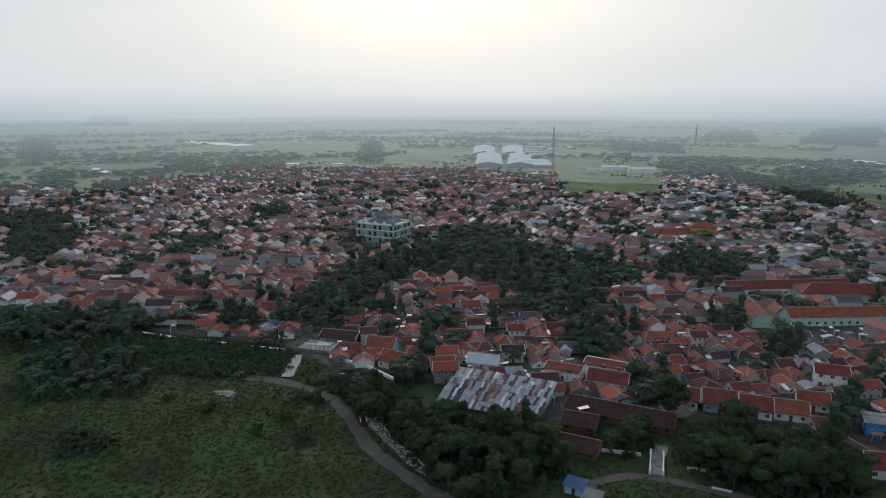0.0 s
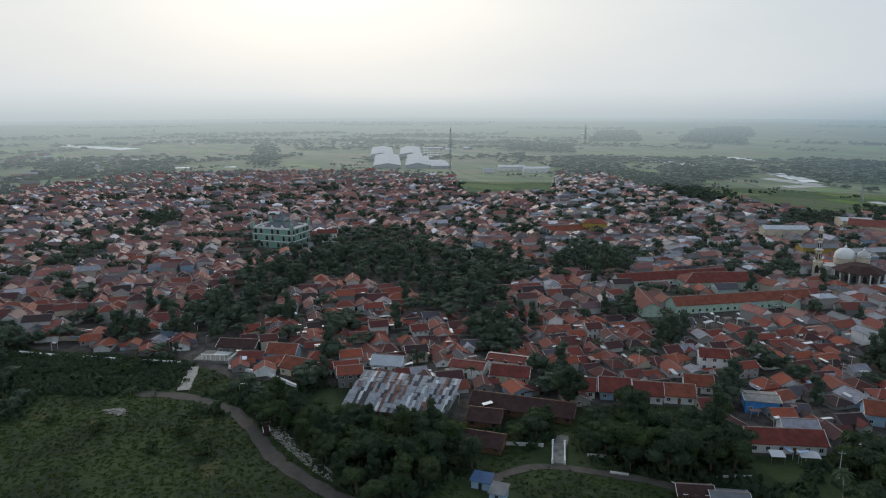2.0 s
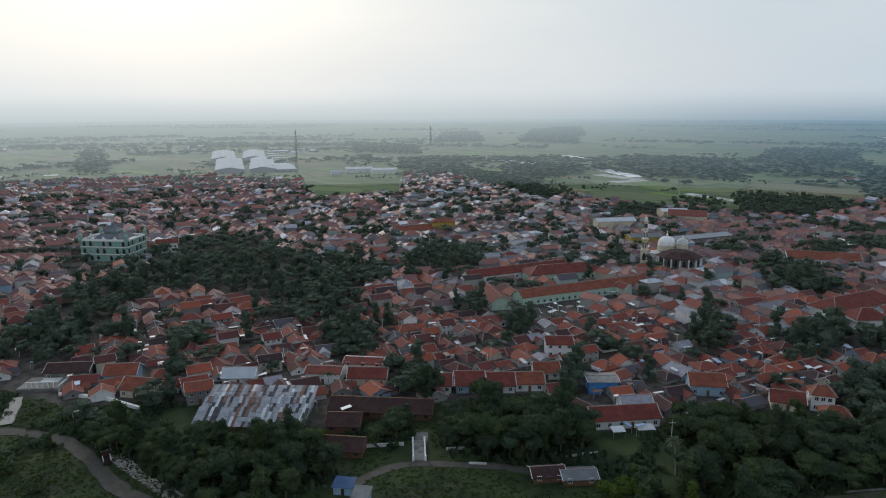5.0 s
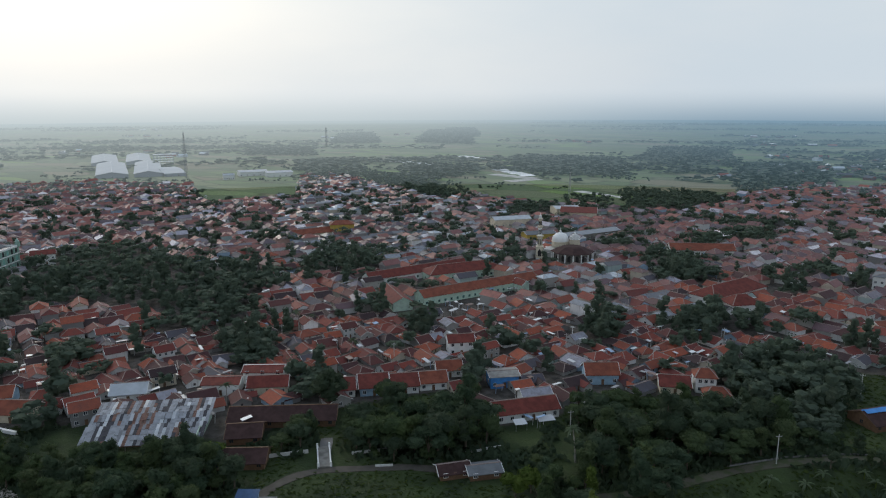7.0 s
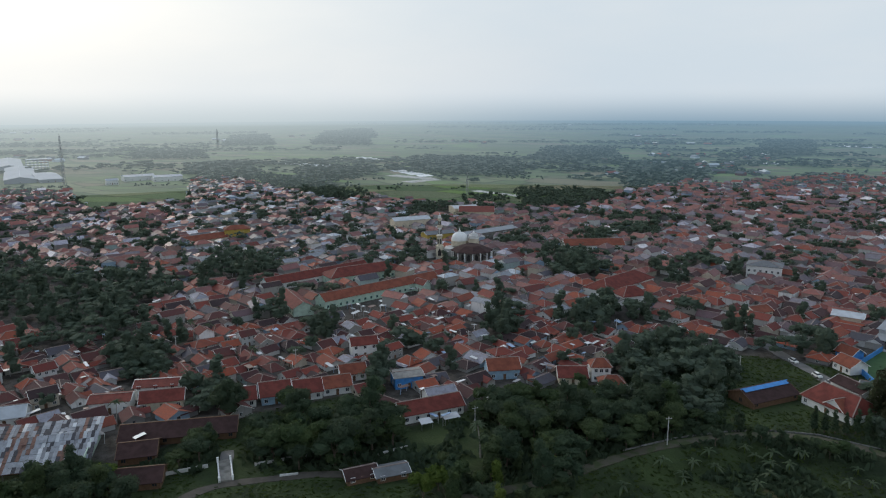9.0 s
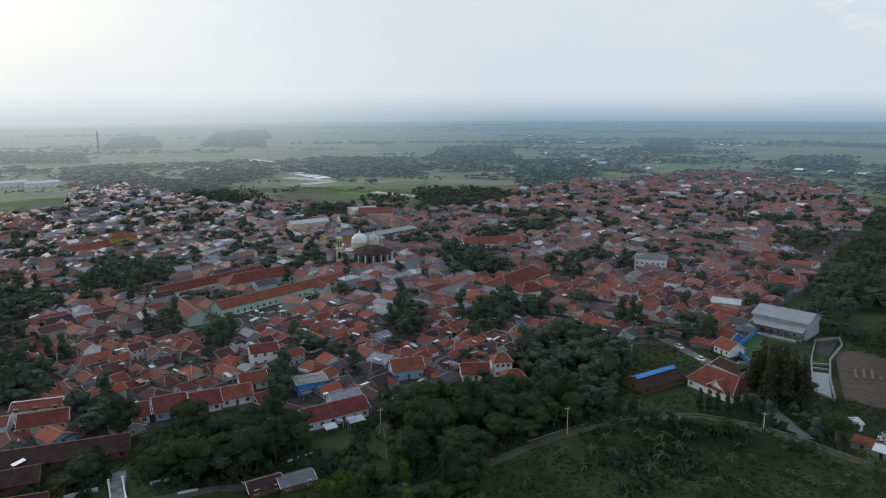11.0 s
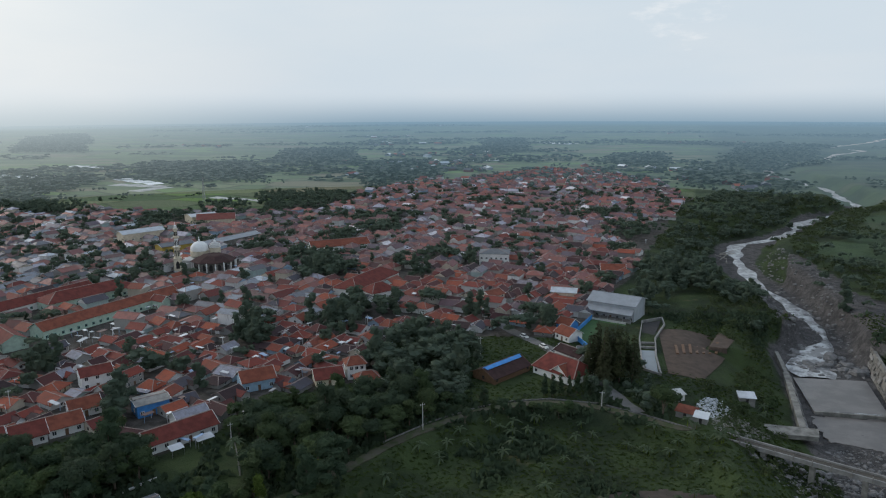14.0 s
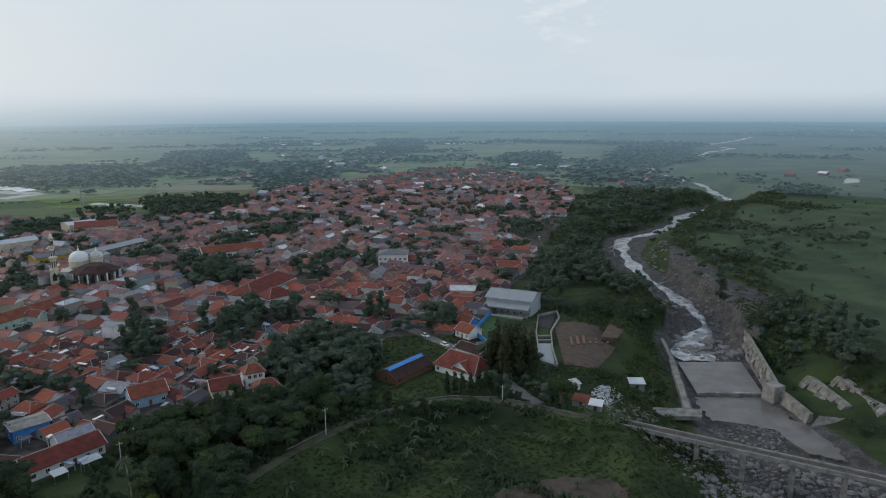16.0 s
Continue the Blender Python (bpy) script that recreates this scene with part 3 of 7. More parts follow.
def ring_sheet(name, r0, r1, rings, mats, zones):
    """A sheet of ground between two distances from the origin, finer where it lies in front."""
    az = np.concatenate([np.arange(-44, 98, 0.3), np.arange(98, 316, 4.0)])
    rr = r0 * (r1 / r0) ** (np.arange(rings + 1) / rings)
    A, Rr = np.meshgrid(np.radians(az), rr)
    X, Y = -np.sin(A) * Rr, np.cos(A) * Rr
    Z = height(X.ravel(), Y.ravel())
    n = len(az)
    verts = np.stack([X.ravel(), Y.ravel(), Z], 1)
    i = np.arange(rings)[:, None] * n
    j = np.arange(n)[None]
    k = (j + 1) % n
    faces = [tuple(q) for q in np.stack([i + j, i + n + j, i + n + k, i + k], -1).reshape(-1, 4)]
    if r0 < 50:
        faces.append(tuple(range(n)))
    ob = mesh_object(name, verts, faces, mats, smooth_faces=True)
    if zones:
        col = ob.data.color_attributes.new("zone", "FLOAT_COLOR", "POINT")
        x, y = verts[:, 0], verts[:, 1]
        a, r = bearing(x, y), np.hypot(x, y)
        d = along(RIVER, x, y)
        near, far = edge(TOWN_NEAR, a), edge(TOWN_FAR, a)
        town = smooth(r, near - 8, near + 6) * (1 - smooth(r, far - 5, far + 15)) * (a > -19)
        gravel = 1 - smooth(d, -1, 9 + 6 * ripple(x, y, 23.0))
        cliff = (d > 0) * (d < 24 + 8 * ripple(x, y, 17.0)) * (x > 150) * (y > 285) * (y < 470) * (a < -26)
        gravel = np.maximum(gravel, 0.7 * cliff)
        field = np.where(a > -19, smooth(r, far, far + 20), smooth(d + 22 * ripple(x, y, 37.0), 45, 62) * smooth(r, 260, 330))
        rgba = np.stack([1 - town, gravel, field * (1 - gravel), np.where(a > -19, 1.0, 0.16)], 1)
        col.data.foreach_set("color", rgba.astype(np.float32).ravel())
    return ob


ground = tagged(ring_sheet("ground", 40, 900, 180, [GROUND], True), "bare earth, rough grass and paddy ground with a river gully", "ground", kind="structure")
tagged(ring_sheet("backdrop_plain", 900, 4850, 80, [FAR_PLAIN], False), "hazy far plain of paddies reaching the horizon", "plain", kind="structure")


# ---------------------------------------------------------------- shapes
class Shape:
    """Collects vertices and faces of one part."""

    def __init__(self):
        self.v, self.f = [], []

    def add(self, verts, faces, m=None):
        k = len(self.v)
        self.v += [tuple(m @ Vector(v)) if m else tuple(v) for v in verts]
        self.f += [tuple(i + k for i in f) for f in faces]
        return self

    def box(self, x0, y0, z0, x1, y1, z1, m=None, taper=0.0):
        t = taper
        v = [(x0, y0, z0), (x1, y0, z0), (x1, y1, z0), (x0, y1, z0), (x0 + t, y0 + t, z1), (x1 - t, y0 + t, z1), (x1 - t, y1 - t, z1), (x0 + t, y1 - t, z1)]
        return self.add(v, [(3, 2, 1, 0), (4, 5, 6, 7), (0, 1, 5, 4), (1, 2, 6, 5), (2, 3, 7, 6), (3, 0, 4, 7)], m)

    def beam(self, a, b, w, h):
        """A bar from a to b, w wide and h high, its top along the line."""
        a, b = Vector(a), Vector(b)
        d = (b - a).normalized()
        s = Vector((-d.y, d.x, 0)) if abs(d.z) < 0.99 else Vector((1, 0, 0))
        s = s.normalized() * w / 2
        u = d.cross(s).normalized() * h
        u = -u if u.z > 0 else u
        v = [a - s, a + s, a + s + u, a - s + u, b - s, b + s, b + s + u, b - s + u]
        return self.add(v, [(0, 1, 2, 3), (7, 6, 5, 4), (0, 4, 5, 1), (1, 5, 6, 2), (2, 6, 7, 3), (3, 7, 4, 0)])

    def tube(self, stations, sides=8, m=None, cap=True):
        """Rings of (x, y, z, radius), joined."""
        v, f = [], []
        for x, y, z, r in stations:
            v += [(x + r * math.cos(2 * math.pi * i / sides), y + r * math.sin(2 * math.pi * i / sides), z) for i in range(sides)]
        for k in range(len(stations) - 1):
            for i in range(sides):
                j = (i + 1) % sides
                f.append((k * sides + i, k * sides + j, (k + 1) * sides + j, (k + 1) * sides + i))
        if cap:
            f += [tuple(range(sides))[::-1], tuple((len(stations) - 1) * sides + i for i in range(sides))]
        return self.add(v, f, m)

    def limb(self, a, b, ra, rb, sides=5):
        a, b = Vector(a), Vector(b)
        q = (b - a).to_track_quat("Z", "Y").to_matrix().to_4x4()
        return self.tube([(0, 0, 0, ra), (0, 0, (b - a).length, rb)], sides, Matrix.Translation(a) @ q)

    def slab(self, corners, t):
        """A sloping sheet through the corners, t thick downwards."""
        n = len(corners)
        v = [tuple(c) for c in corners] + [(c[0], c[1], c[2] - t) for c in corners]
        f = [tuple(range(n)), tuple(range(2 * n - 1, n - 1, -1))]
        f += [(i, i + n, (i + 1) % n + n, (i + 1) % n) for i in range(n)]
        return self.add(v, f)


def part(name, shape, mat, parent=None, label="", smooth_faces=False):
    ob = mesh_object(name, shape.v, shape.f, mat, parent, smooth_faces=smooth_faces)
    if label:
        ob["label"] = label
    return ob


def thing(name, label, category, group="", m=None):
    ob = tagged(new(name), label, category, group)
    ob.empty_display_size = 0.5
    if m is not None:
        ob.matrix_basis = m
    return ob


WAYS = []         # lines of roads and paths, with half their width


def ribbon(name, line, width, mat, lift=0.12, thick=0.3, label="", category="", kind="structure"):
    """A road or path laid on the ground along a line."""
    WAYS.append((line, width / 2))
    pts = []
    for (x0, y0), (x1, y1) in zip(line, line[1:]):
        k = max(2, int(math.hypot(x1 - x0, y1 - y0) / 3))
        pts += [(x0 + (x1 - x0) * i / k, y0 + (y1 - y0) * i / k) for i in range(k)]
    pts.append(line[-1])
    for _ in range(4):
        pts = [pts[0]] + [((a[0] + 2 * b[0] + c[0]) / 4, (a[1] + 2 * b[1] + c[1]) / 4) for a, b, c in zip(pts, pts[1:], pts[2:])] + [pts[-1]]
    s = Shape()
    v = []
    for i, p in enumerate(pts):
        a, b = pts[max(i - 1, 0)], pts[min(i + 1, len(pts) - 1)]
        d = Vector((b[0] - a[0], b[1] - a[1], 0)).normalized()
        w = width * (1 + 0.12 * math.sin(i * 1.7) + 0.08 * math.sin(i * 0.6)) / 2
        h = height_at(*p) + lift
        for k, dz in ((-1, 0), (1, 0), (1, -thick), (-1, -thick)):
            v.append((p[0] - d.y * w * k * -1, p[1] + d.x * w * k * -1, h + dz))
    f = []
    for i in range(len(pts) - 1):
        for k in range(4):
            f.append((4 * i + k, 4 * i + (k + 1) % 4, 4 * i + 4 + (k + 1) % 4, 4 * i + 4 + k))
    s.add(v, [q[::-1] for q in f])
    return tagged(part(name, s, mat), label, category, kind=kind)


def patch(name, outline, mat, label, category, lift=0.35, step=0.9):
    """A plot that lies on the ground, cut to an outline."""
    xs, ys = [p[0] for p in outline], [p[1] for p in outline]
    nx, ny = int((max(xs) - min(xs)) / step) + 2, int((max(ys) - min(ys)) / step) + 2
    X, Y = np.meshgrid(min(xs) + np.arange(nx) * step, min(ys) + np.arange(ny) * step)
    Z = height(X.ravel(), Y.ravel()) + lift
    hit = inside(outline, X.ravel() + step / 2, Y.ravel() + step / 2).reshape(Y.shape)
    f = [(j * nx + i, j * nx + i + 1, (j + 1) * nx + i + 1, (j + 1) * nx + i) for j in range(ny - 1) for i in range(nx - 1) if hit[j, i]]
    keep = sorted({k for q in f for k in q})
    order = {k: i for i, k in enumerate(keep)}
    v = np.stack([X.ravel(), Y.ravel(), Z], 1)[keep]
    return tagged(mesh_object(name, v, [tuple(order[k] for k in q) for q in f], mat, smooth_faces=True), label, category, kind="structure")


# ---------------------------------------------------------------- houses
def roof_shape(w, d, z, rise, over, hip, t=0.16):
    """Roof slopes over a w by d house whose eaves are at z; hip: how far the ridge stops short of each end."""
    s = Shape()
    x, y, drop = w / 2 + over, d / 2 + over, rise * over / (d / 2)
    e, top = z - drop, z + rise
    r = w / 2 + over - hip if hip else x
    s.slab([(-x, -y, e), (x, -y, e), (r, 0, top), (-r, 0, top)], t)
    s.slab([(x, y, e), (-x, y, e), (-r, 0, top), (r, 0, top)], t)
    if hip:
        s.slab([(x, -y, e), (x, y, e), (r, 0, top)], t)
        s.slab([(-x, y, e), (-x, -y, e), (-r, 0, top)], t)
    return s, r, top, x, y, e


def window(parent, x, y, z, w, h, facing, frame_mat):
    """A framed window on a wall that faces +y, -y, +x or -x."""
    turn = {"-y": 0, "+x": 90, "+y": 180, "-x": 270}[facing]
    m = pose(x, y, z, 0, 0, turn)
    f = Shape()
    f.box(-w / 2 - 0.1, -0.06, -0.1, w / 2 + 0.1, 0.05, 0, m).box(-w / 2 - 0.1, -0.06, h, w / 2 + 0.1, 0.05, h + 0.1, m)
    f.box(-w / 2 - 0.1, -0.06, 0, -w / 2, 0.05, h, m).box(w / 2, -0.06, 0, w / 2 + 0.1, 0.05, h, m).box(-0.04, -0.05, 0, 0.04, 0.05, h, m)
    ob = part("window", f, frame_mat, parent)
    part("pane", Shape().box(-w / 2, -0.02, 0, w / 2, 0.06, h, m), GLASS, ob)


def house(w, d, h, rise, over=0.6, hip=0.0, roof=None, wall=None, trim=None, porch=False, ridge=None, name="house", label="", group="town houses", upper=False, bays=3, category="house", wing=0):
    """A small house: walls with gables, a pitched roof with ridge caps, a door, windows, and perhaps a porch or an upper floor."""
    roof, wall, trim = roof or ROOF, wall or WALL, trim or WHITE
    ob = thing(name, label or "small plastered house with a red clay-tile roof in the town", category, group)
    s = Shape().box(-w / 2, -d / 2, -0.8, w / 2, d / 2, h)
    if not hip:
        for k in (-1, 1):
            s.add([(k * w / 2, -d / 2, h), (k * w / 2, d / 2, h), (k * w / 2, 0, h + rise - 0.2), (k * (w / 2 - 0.2), -d / 2, h), (k * (w / 2 - 0.2), d / 2, h), (k * (w / 2 - 0.2), 0, h + rise - 0.2)],
                  [(0, 1, 2), (5, 4, 3), (0, 2, 5, 3), (2, 1, 4, 5)])
    part("wall", s, wall, ob)
    r, half, top, x, y, e = roof_shape(w, d, h + 0.18, rise, over, hip)
    roof_ob = part("roof", r, roof, ob)
    part("ridge_cap", Shape().beam((-half, 0, top + 0.1), (half, 0, top + 0.1), 0.34, 0.2), ridge or RIDGE, roof_ob)
    if hip:
        for sx in (-1, 1):
            for sy in (-1, 1):
                part("hip_cap", Shape().beam((sx * half, 0, top + 0.08), (sx * x, sy * y, e + 0.08), 0.34, 0.16), ridge or RIDGE, roof_ob)
    else:
        for sx in (-1, 1):
            b = Shape()
            for sy in (-1, 1):
                b.beam((sx * (x + 0.02), 0, top + 0.06), (sx * (x + 0.02), sy * y, e + 0.06), 0.12, 0.22)
            part("bargeboard", b, trim, roof_ob)
    if wing:
        xa, xb, ya = (w / 2 - 4.6, w / 2 - 0.2, -d / 2 - 3.2) if wing > 0 else (-w / 2 + 0.2, -w / 2 + 4.6, -d / 2 - 3.2)
        xm, hr = (xa + xb) / 2, 1.5
        part("wing_wall", Shape().box(xa, ya, -0.8, xb, -d / 2 + 0.02, h - 0.15).add([(xa, ya, h - 0.15), (xb, ya, h - 0.15), (xm, ya, h + hr - 0.3), (xa, ya + 0.2, h - 0.15), (xb, ya + 0.2, h - 0.15), (xm, ya + 0.2, h + hr - 0.3)], [(0, 1, 2), (5, 4, 3), (0, 2, 5, 3), (2, 1, 4, 5)]), wall, ob)
        q = Shape()
        for k in (-1, 1):
            xe = xm + k * 2.75
            c = [(xe, ya - 0.5, h - 0.35), (xe, -0.6, h - 0.35), (xm, -0.6, h + hr), (xm, ya - 0.5, h + hr)]
            q.slab(c[::-1] if k > 0 else c, 0.14)
        part("wing_roof", q, roof, ob)
    lv = [0.0] + ([2.9] if upper else [])
    for base in lv:
        for i, px in enumerate(np.linspace(-w / 2 + 1.5, w / 2 - 1.5, bays)):
            if base == 0 and i == bays // 2:
                part("door", Shape().box(px - 0.5, -d / 2 - 0.05, 0, px + 0.5, -d / 2 + 0.04, 2.1), WOOD, ob)
            else:
                window(ob, px, -d / 2, base + 0.9, 1.1, 1.2, "-y", trim)
        window(ob, -w / 2, 0, base + 0.9, 1.1, 1.2, "-x", trim)
    if porch:
        q = Shape().slab([(-w / 2 + 0.4, -d / 2 - 2.4, 2.35), (w / 2 - 0.4, -d / 2 - 2.4, 2.35), (w / 2 - 0.4, -d / 2 - 0.02, 2.85), (-w / 2 + 0.4, -d / 2 - 0.02, 2.85)], 0.12)
        part("porch_roof", q, roof, ob)
        for sx in (-1, 1):
            part("post", Shape().box(sx * (w / 2 - 0.7) - 0.1, -d / 2 - 2.2, -0.5, sx * (w / 2 - 0.7) + 0.1, -d / 2 - 2.0, 2.3), trim, ob)
    return ob


STREET = 64.0     # bearing of the main streets, degrees from +x
AVOID = []        # (x, y, radius) kept free for single buildings and yards


def free(x, y, slack=0.0):
    return all((x - a) ** 2 + (y - b) ** 2 > (r + slack) ** 2 for a, b, r in AVOID)


def free_of(x, y, slack=0.0):
    """The same for many places at once."""
    ok = np.ones(np.shape(x), bool)
    for a, b, r in AVOID:
        ok &= (x - a) ** 2 + (y - b) ** 2 > (r + slack) ** 2
    return ok


def wooded(x, y):
    hit = np.zeros(np.shape(x), bool)
    for poly in WOODS.values():
        hit |= inside(poly, x, y)
    return hit


def far_house(roofs, walls, x, y, z, w, d, h, rise, turn, hip, caps=None):
    m = pose(x, y, z, 0, 0, turn)
    walls.box(-w / 2, -d / 2, -0.6, w / 2, d / 2, h, m)
    o = 0.5
    a, b, e, top = w / 2 + o, d / 2 + o, h - 0.15, h + rise
    r = a - (b * 0.9 if hip else 0)
    roofs.add([(-a, -b, e), (a, -b, e), (a, b, e), (-a, b, e), (-r, 0, top), (r, 0, top)], [(0, 1, 5, 4), (2, 3, 4, 5), (1, 2, 5), (3, 0, 4), (3, 2, 1, 0)], m)
    if caps is not None:
        caps.box(-r, -0.17, top - 0.1, r, 0.17, top + 0.12, m)
        if hip:
            for sx in (-1, 1):
                for sy in (-1, 1):
                    p, q = m @ Vector((sx * r, 0, top + 0.08)), m @ Vector((sx * a, sy * b, e + 0.1))
                    caps.beam(p, q, 0.3, 0.16)
    if not hip:
        for k in (-1, 1):
            walls.add([(k * (a + 0.02), -b * 0.86, e), (k * (a + 0.02), b * 0.86, e), (k * (a + 0.02), 0, top - rise * 0.15)], [(0, 1, 2)], m)


# ---------------------------------------------------------------- trees
def leaf_cloud(rng, lobes, count, size, flat=0.55):
    """Leaf sprays scattered over the skin of some lobes (x, y, z, rx, rz): arrays of corners, four to a spray."""
    lob = np.array(lobes, float)
    weight = lob[:, 3] ** 2
    pick = rng.choice(len(lob), count, p=weight / weight.sum())
    n = rng.normal(size=(count, 3))
    n[:, 2] = np.abs(n[:, 2]) * 0.9 - 0.25
    n /= np.linalg.norm(n, axis=1)[:, None]
    depth = 1 - 0.45 * rng.random(count) ** 2
    c = lob[pick, :3] + n * depth[:, None] * lob[pick][:, [3, 3, 4]] * (0.9 + 0.25 * rng.random((count, 1)))
    u = rng.normal(size=(count, 3)) * (1, 1, flat)
    u -= (u * n).sum(1)[:, None] * n * 0.6
    u /= np.linalg.norm(u, axis=1)[:, None]
    v = np.cross(n, u) + rng.normal(size=(count, 3)) * 0.35
    v /= np.linalg.norm(v, axis=1)[:, None]
    s = (size * (0.6 + 0.8 * rng.random(count)))[:, None]
    q = np.stack([c - u * s * 0.9, c - v * s * 0.55 + n * s * 0.12, c + u * s, c + v * s * 0.6 - n * s * 0.1], 1)
    return q.reshape(-1, 3)


def crown_core(rng, lobes, count):
    """The dense inside of a crown: uneven rounded clumps in its largest lobes, four corners to a face."""
    best = sorted(lobes, key=lambda p: -p[3])
    best = best[:1] + [best[i] for i in rng.permutation(np.arange(1, len(best)))[: count - 1]]
    out = []
    for x, y, z, rx, rz in best:
        turn = rng.random() * 6.28 + np.arange(6) * 1.0472
        rings = []
        for r, h, t in ((0.78, -0.55, 0.0), (0.72, 0.38, 0.5)):
            rad = r * (1 + 0.16 * rng.normal(size=6))
            rings.append(np.stack([rad * np.cos(turn + t), rad * np.sin(turn + t), h + 0.14 * rng.normal(size=6)], 1))
        p = np.vstack([rings[0], rings[1], [[0.15 * rng.normal(), 0.15 * rng.normal(), 0.85]]]) * (rx, rx, rz) + (x, y, z)
        out += [p[[k, (k + 1) % 6, 6 + (k + 1) % 6, 6 + k]] for k in range(6)] + [p[[6 + k, 6 + (k + 1) % 6, 6 + (k + 2) % 6, 12]] for k in (0, 2, 4)]
    return np.vstack(out)


def quads(n):
    return np.arange(n * 4).reshape(-1, 4)


def crown_lobes(rng, kind):
    out = []
    if kind == "round":
        for _ in range(9):
            a, r = rng.random() * 6.28, 2.6 * math.sqrt(rng.random())
            out.append((r * math.cos(a), r * math.sin(a), 4.2 + 3.2 * rng.random(), 1.3 + 1.1 * rng.random(), 1.0 + 0.8 * rng.random()))
    elif kind == "tall":
        for i in range(9):
            a, r = rng.random() * 6.28, 1.5 * math.sqrt(rng.random())
            out.append((r * math.cos(a), r * math.sin(a), 3.5 + 7.5 * i / 8, 1.2 + 0.8 * rng.random(), 1.2 + 0.6 * rng.random()))
    elif kind == "spread":
        for _ in range(12):
            a, r = rng.random() * 6.28, 4.2 * math.sqrt(rng.random())
            out.append((r * math.cos(a), r * math.sin(a), 5.4 + 1.8 * rng.random() - r * 0.25, 1.4 + 1.0 * rng.random(), 0.8 + 0.5 * rng.random()))
    elif kind == "pine":
        for i in range(12):
            h = i / 11
            a, r = rng.random() * 6.28, 0.7 * (1 - h)
            out.append((r * math.cos(a), r * math.sin(a), 2.5 + 12 * h, 0.5 + 1.9 * (1 - h) ** 0.8, 1.1))
    elif kind == "column":
        for i in range(7):
            out.append((0.15 * rng.normal(), 0.15 * rng.normal(), 1.2 + 5.2 * i / 6, 0.95 - 0.08 * i, 0.8))
    elif kind == "shrub":
        for _ in range(5):
            a, r = rng.random() * 6.28, 1.4 * math.sqrt(rng.random())
            out.append((r * math.cos(a), r * math.sin(a), 0.7 + 0.9 * rng.random(), 0.8 + 0.6 * rng.random(), 0.6 + 0.4 * rng.random()))
    return out


def tree(seed, kind, leaf, name, label, count=850, size=0.5, bark=None):
    rng = np.random.default_rng(seed)
    lobes = crown_lobes(rng, kind)
    ob = thing(name, label, "tree" if kind != "shrub" else "shrub", "trees")
    s = Shape()
    top = max(l[2] for l in lobes) * (0.55 if kind in ("round", "spread") else 0.9)
    thick = {"pine": 0.28, "column": 0.14, "shrub": 0.1}.get(kind, 0.3)
    lean = rng.normal(size=2) * 0.25
    s.tube([(0, 0, -0.8, thick * 1.3), (0, 0, 0.4, thick), (lean[0] * 0.5, lean[1] * 0.5, top * 0.5, thick * 0.75), (lean[0], lean[1], top, thick * 0.3)], 7)
    for l in lobes[:7]:
        base = top * (0.45 + 0.4 * rng.random())
        s.limb((lean[0] * base / top, lean[1] * base / top, base), (l[0] * 0.8, l[1] * 0.8, l[2]), thick * 0.4, thick * 0.1, 4)
    part("trunk", s, bark or BARK, ob)
    v = leaf_cloud(rng, lobes, count, size)
    if kind in ("round", "tall", "spread"):
        v = np.vstack([crown_core(rng, lobes, len(lobes)), v])
    mesh_object("crown", v, quads(len(v) // 4), leaf, ob)
    return ob


def frond_plant(seed, trunk, leaves, length, width, leaf, name, label):
    """A palm or banana plant: arching strips from the top of a stem."""
    rng = np.random.default_rng(seed)
    ob = thing(name, label, "palm" if trunk > 3 else "plant", "palms and bananas")
    r = 0.16 if trunk > 3 else 0.14
    bend = rng.normal(size=2) * 0.06 * trunk
    part("trunk", Shape().tube([(0, 0, -0.6, r * 1.4), (bend[0] * 0.3, bend[1] * 0.3, trunk * 0.5, r), (bend[0], bend[1], trunk, r * 0.8)], 7), PALE_BARK if trunk > 3 else LEAF_LIGHT, ob)
    for i in range(leaves):
        a = 2.4 * i + rng.normal() * 0.3
        up = 0.2 + 1.1 * rng.random()
        ln = length * (0.75 + 0.4 * rng.random())
        v, f = [], []
        for k in range(6):
            t = k / 5
            out = ln * (t * math.cos(up) * 0.95 + 0.12 * t * t)
            hz = trunk + ln * (t * math.sin(up) - 0.75 * t * t)
            w = width * (0.25 + 1.5 * t * (1 - t) * 1.6 + 0.02) * (1 if k < 5 else 0.3)
            for sd, dz in ((-1, -0.12), (0, 0.06), (1, -0.12)):
                v.append((bend[0] + out * math.cos(a) - sd * w / 2 * math.sin(a), bend[1] + out * math.sin(a) + sd * w / 2 * math.cos(a), hz + dz * width))
        for k in range(5):
            for c in (0, 1):
                f.append((3 * k + c, 3 * k + c + 1, 3 * k + c + 4, 3 * k + c + 3))
        part("leaf", Shape().add(v, f), leaf, ob)
    return ob


def scatter(rng, x0, x1, y0, y1, step, jitter=0.45):
    gx, gy = np.meshgrid(np.arange(x0, x1, step), np.arange(y0, y1, step))
    gx = gx + rng.uniform(-jitter, jitter, gx.shape) * step
    gy = gy + rng.uniform(-jitter, jitter, gy.shape) * step
    return gx.ravel(), gy.ravel()


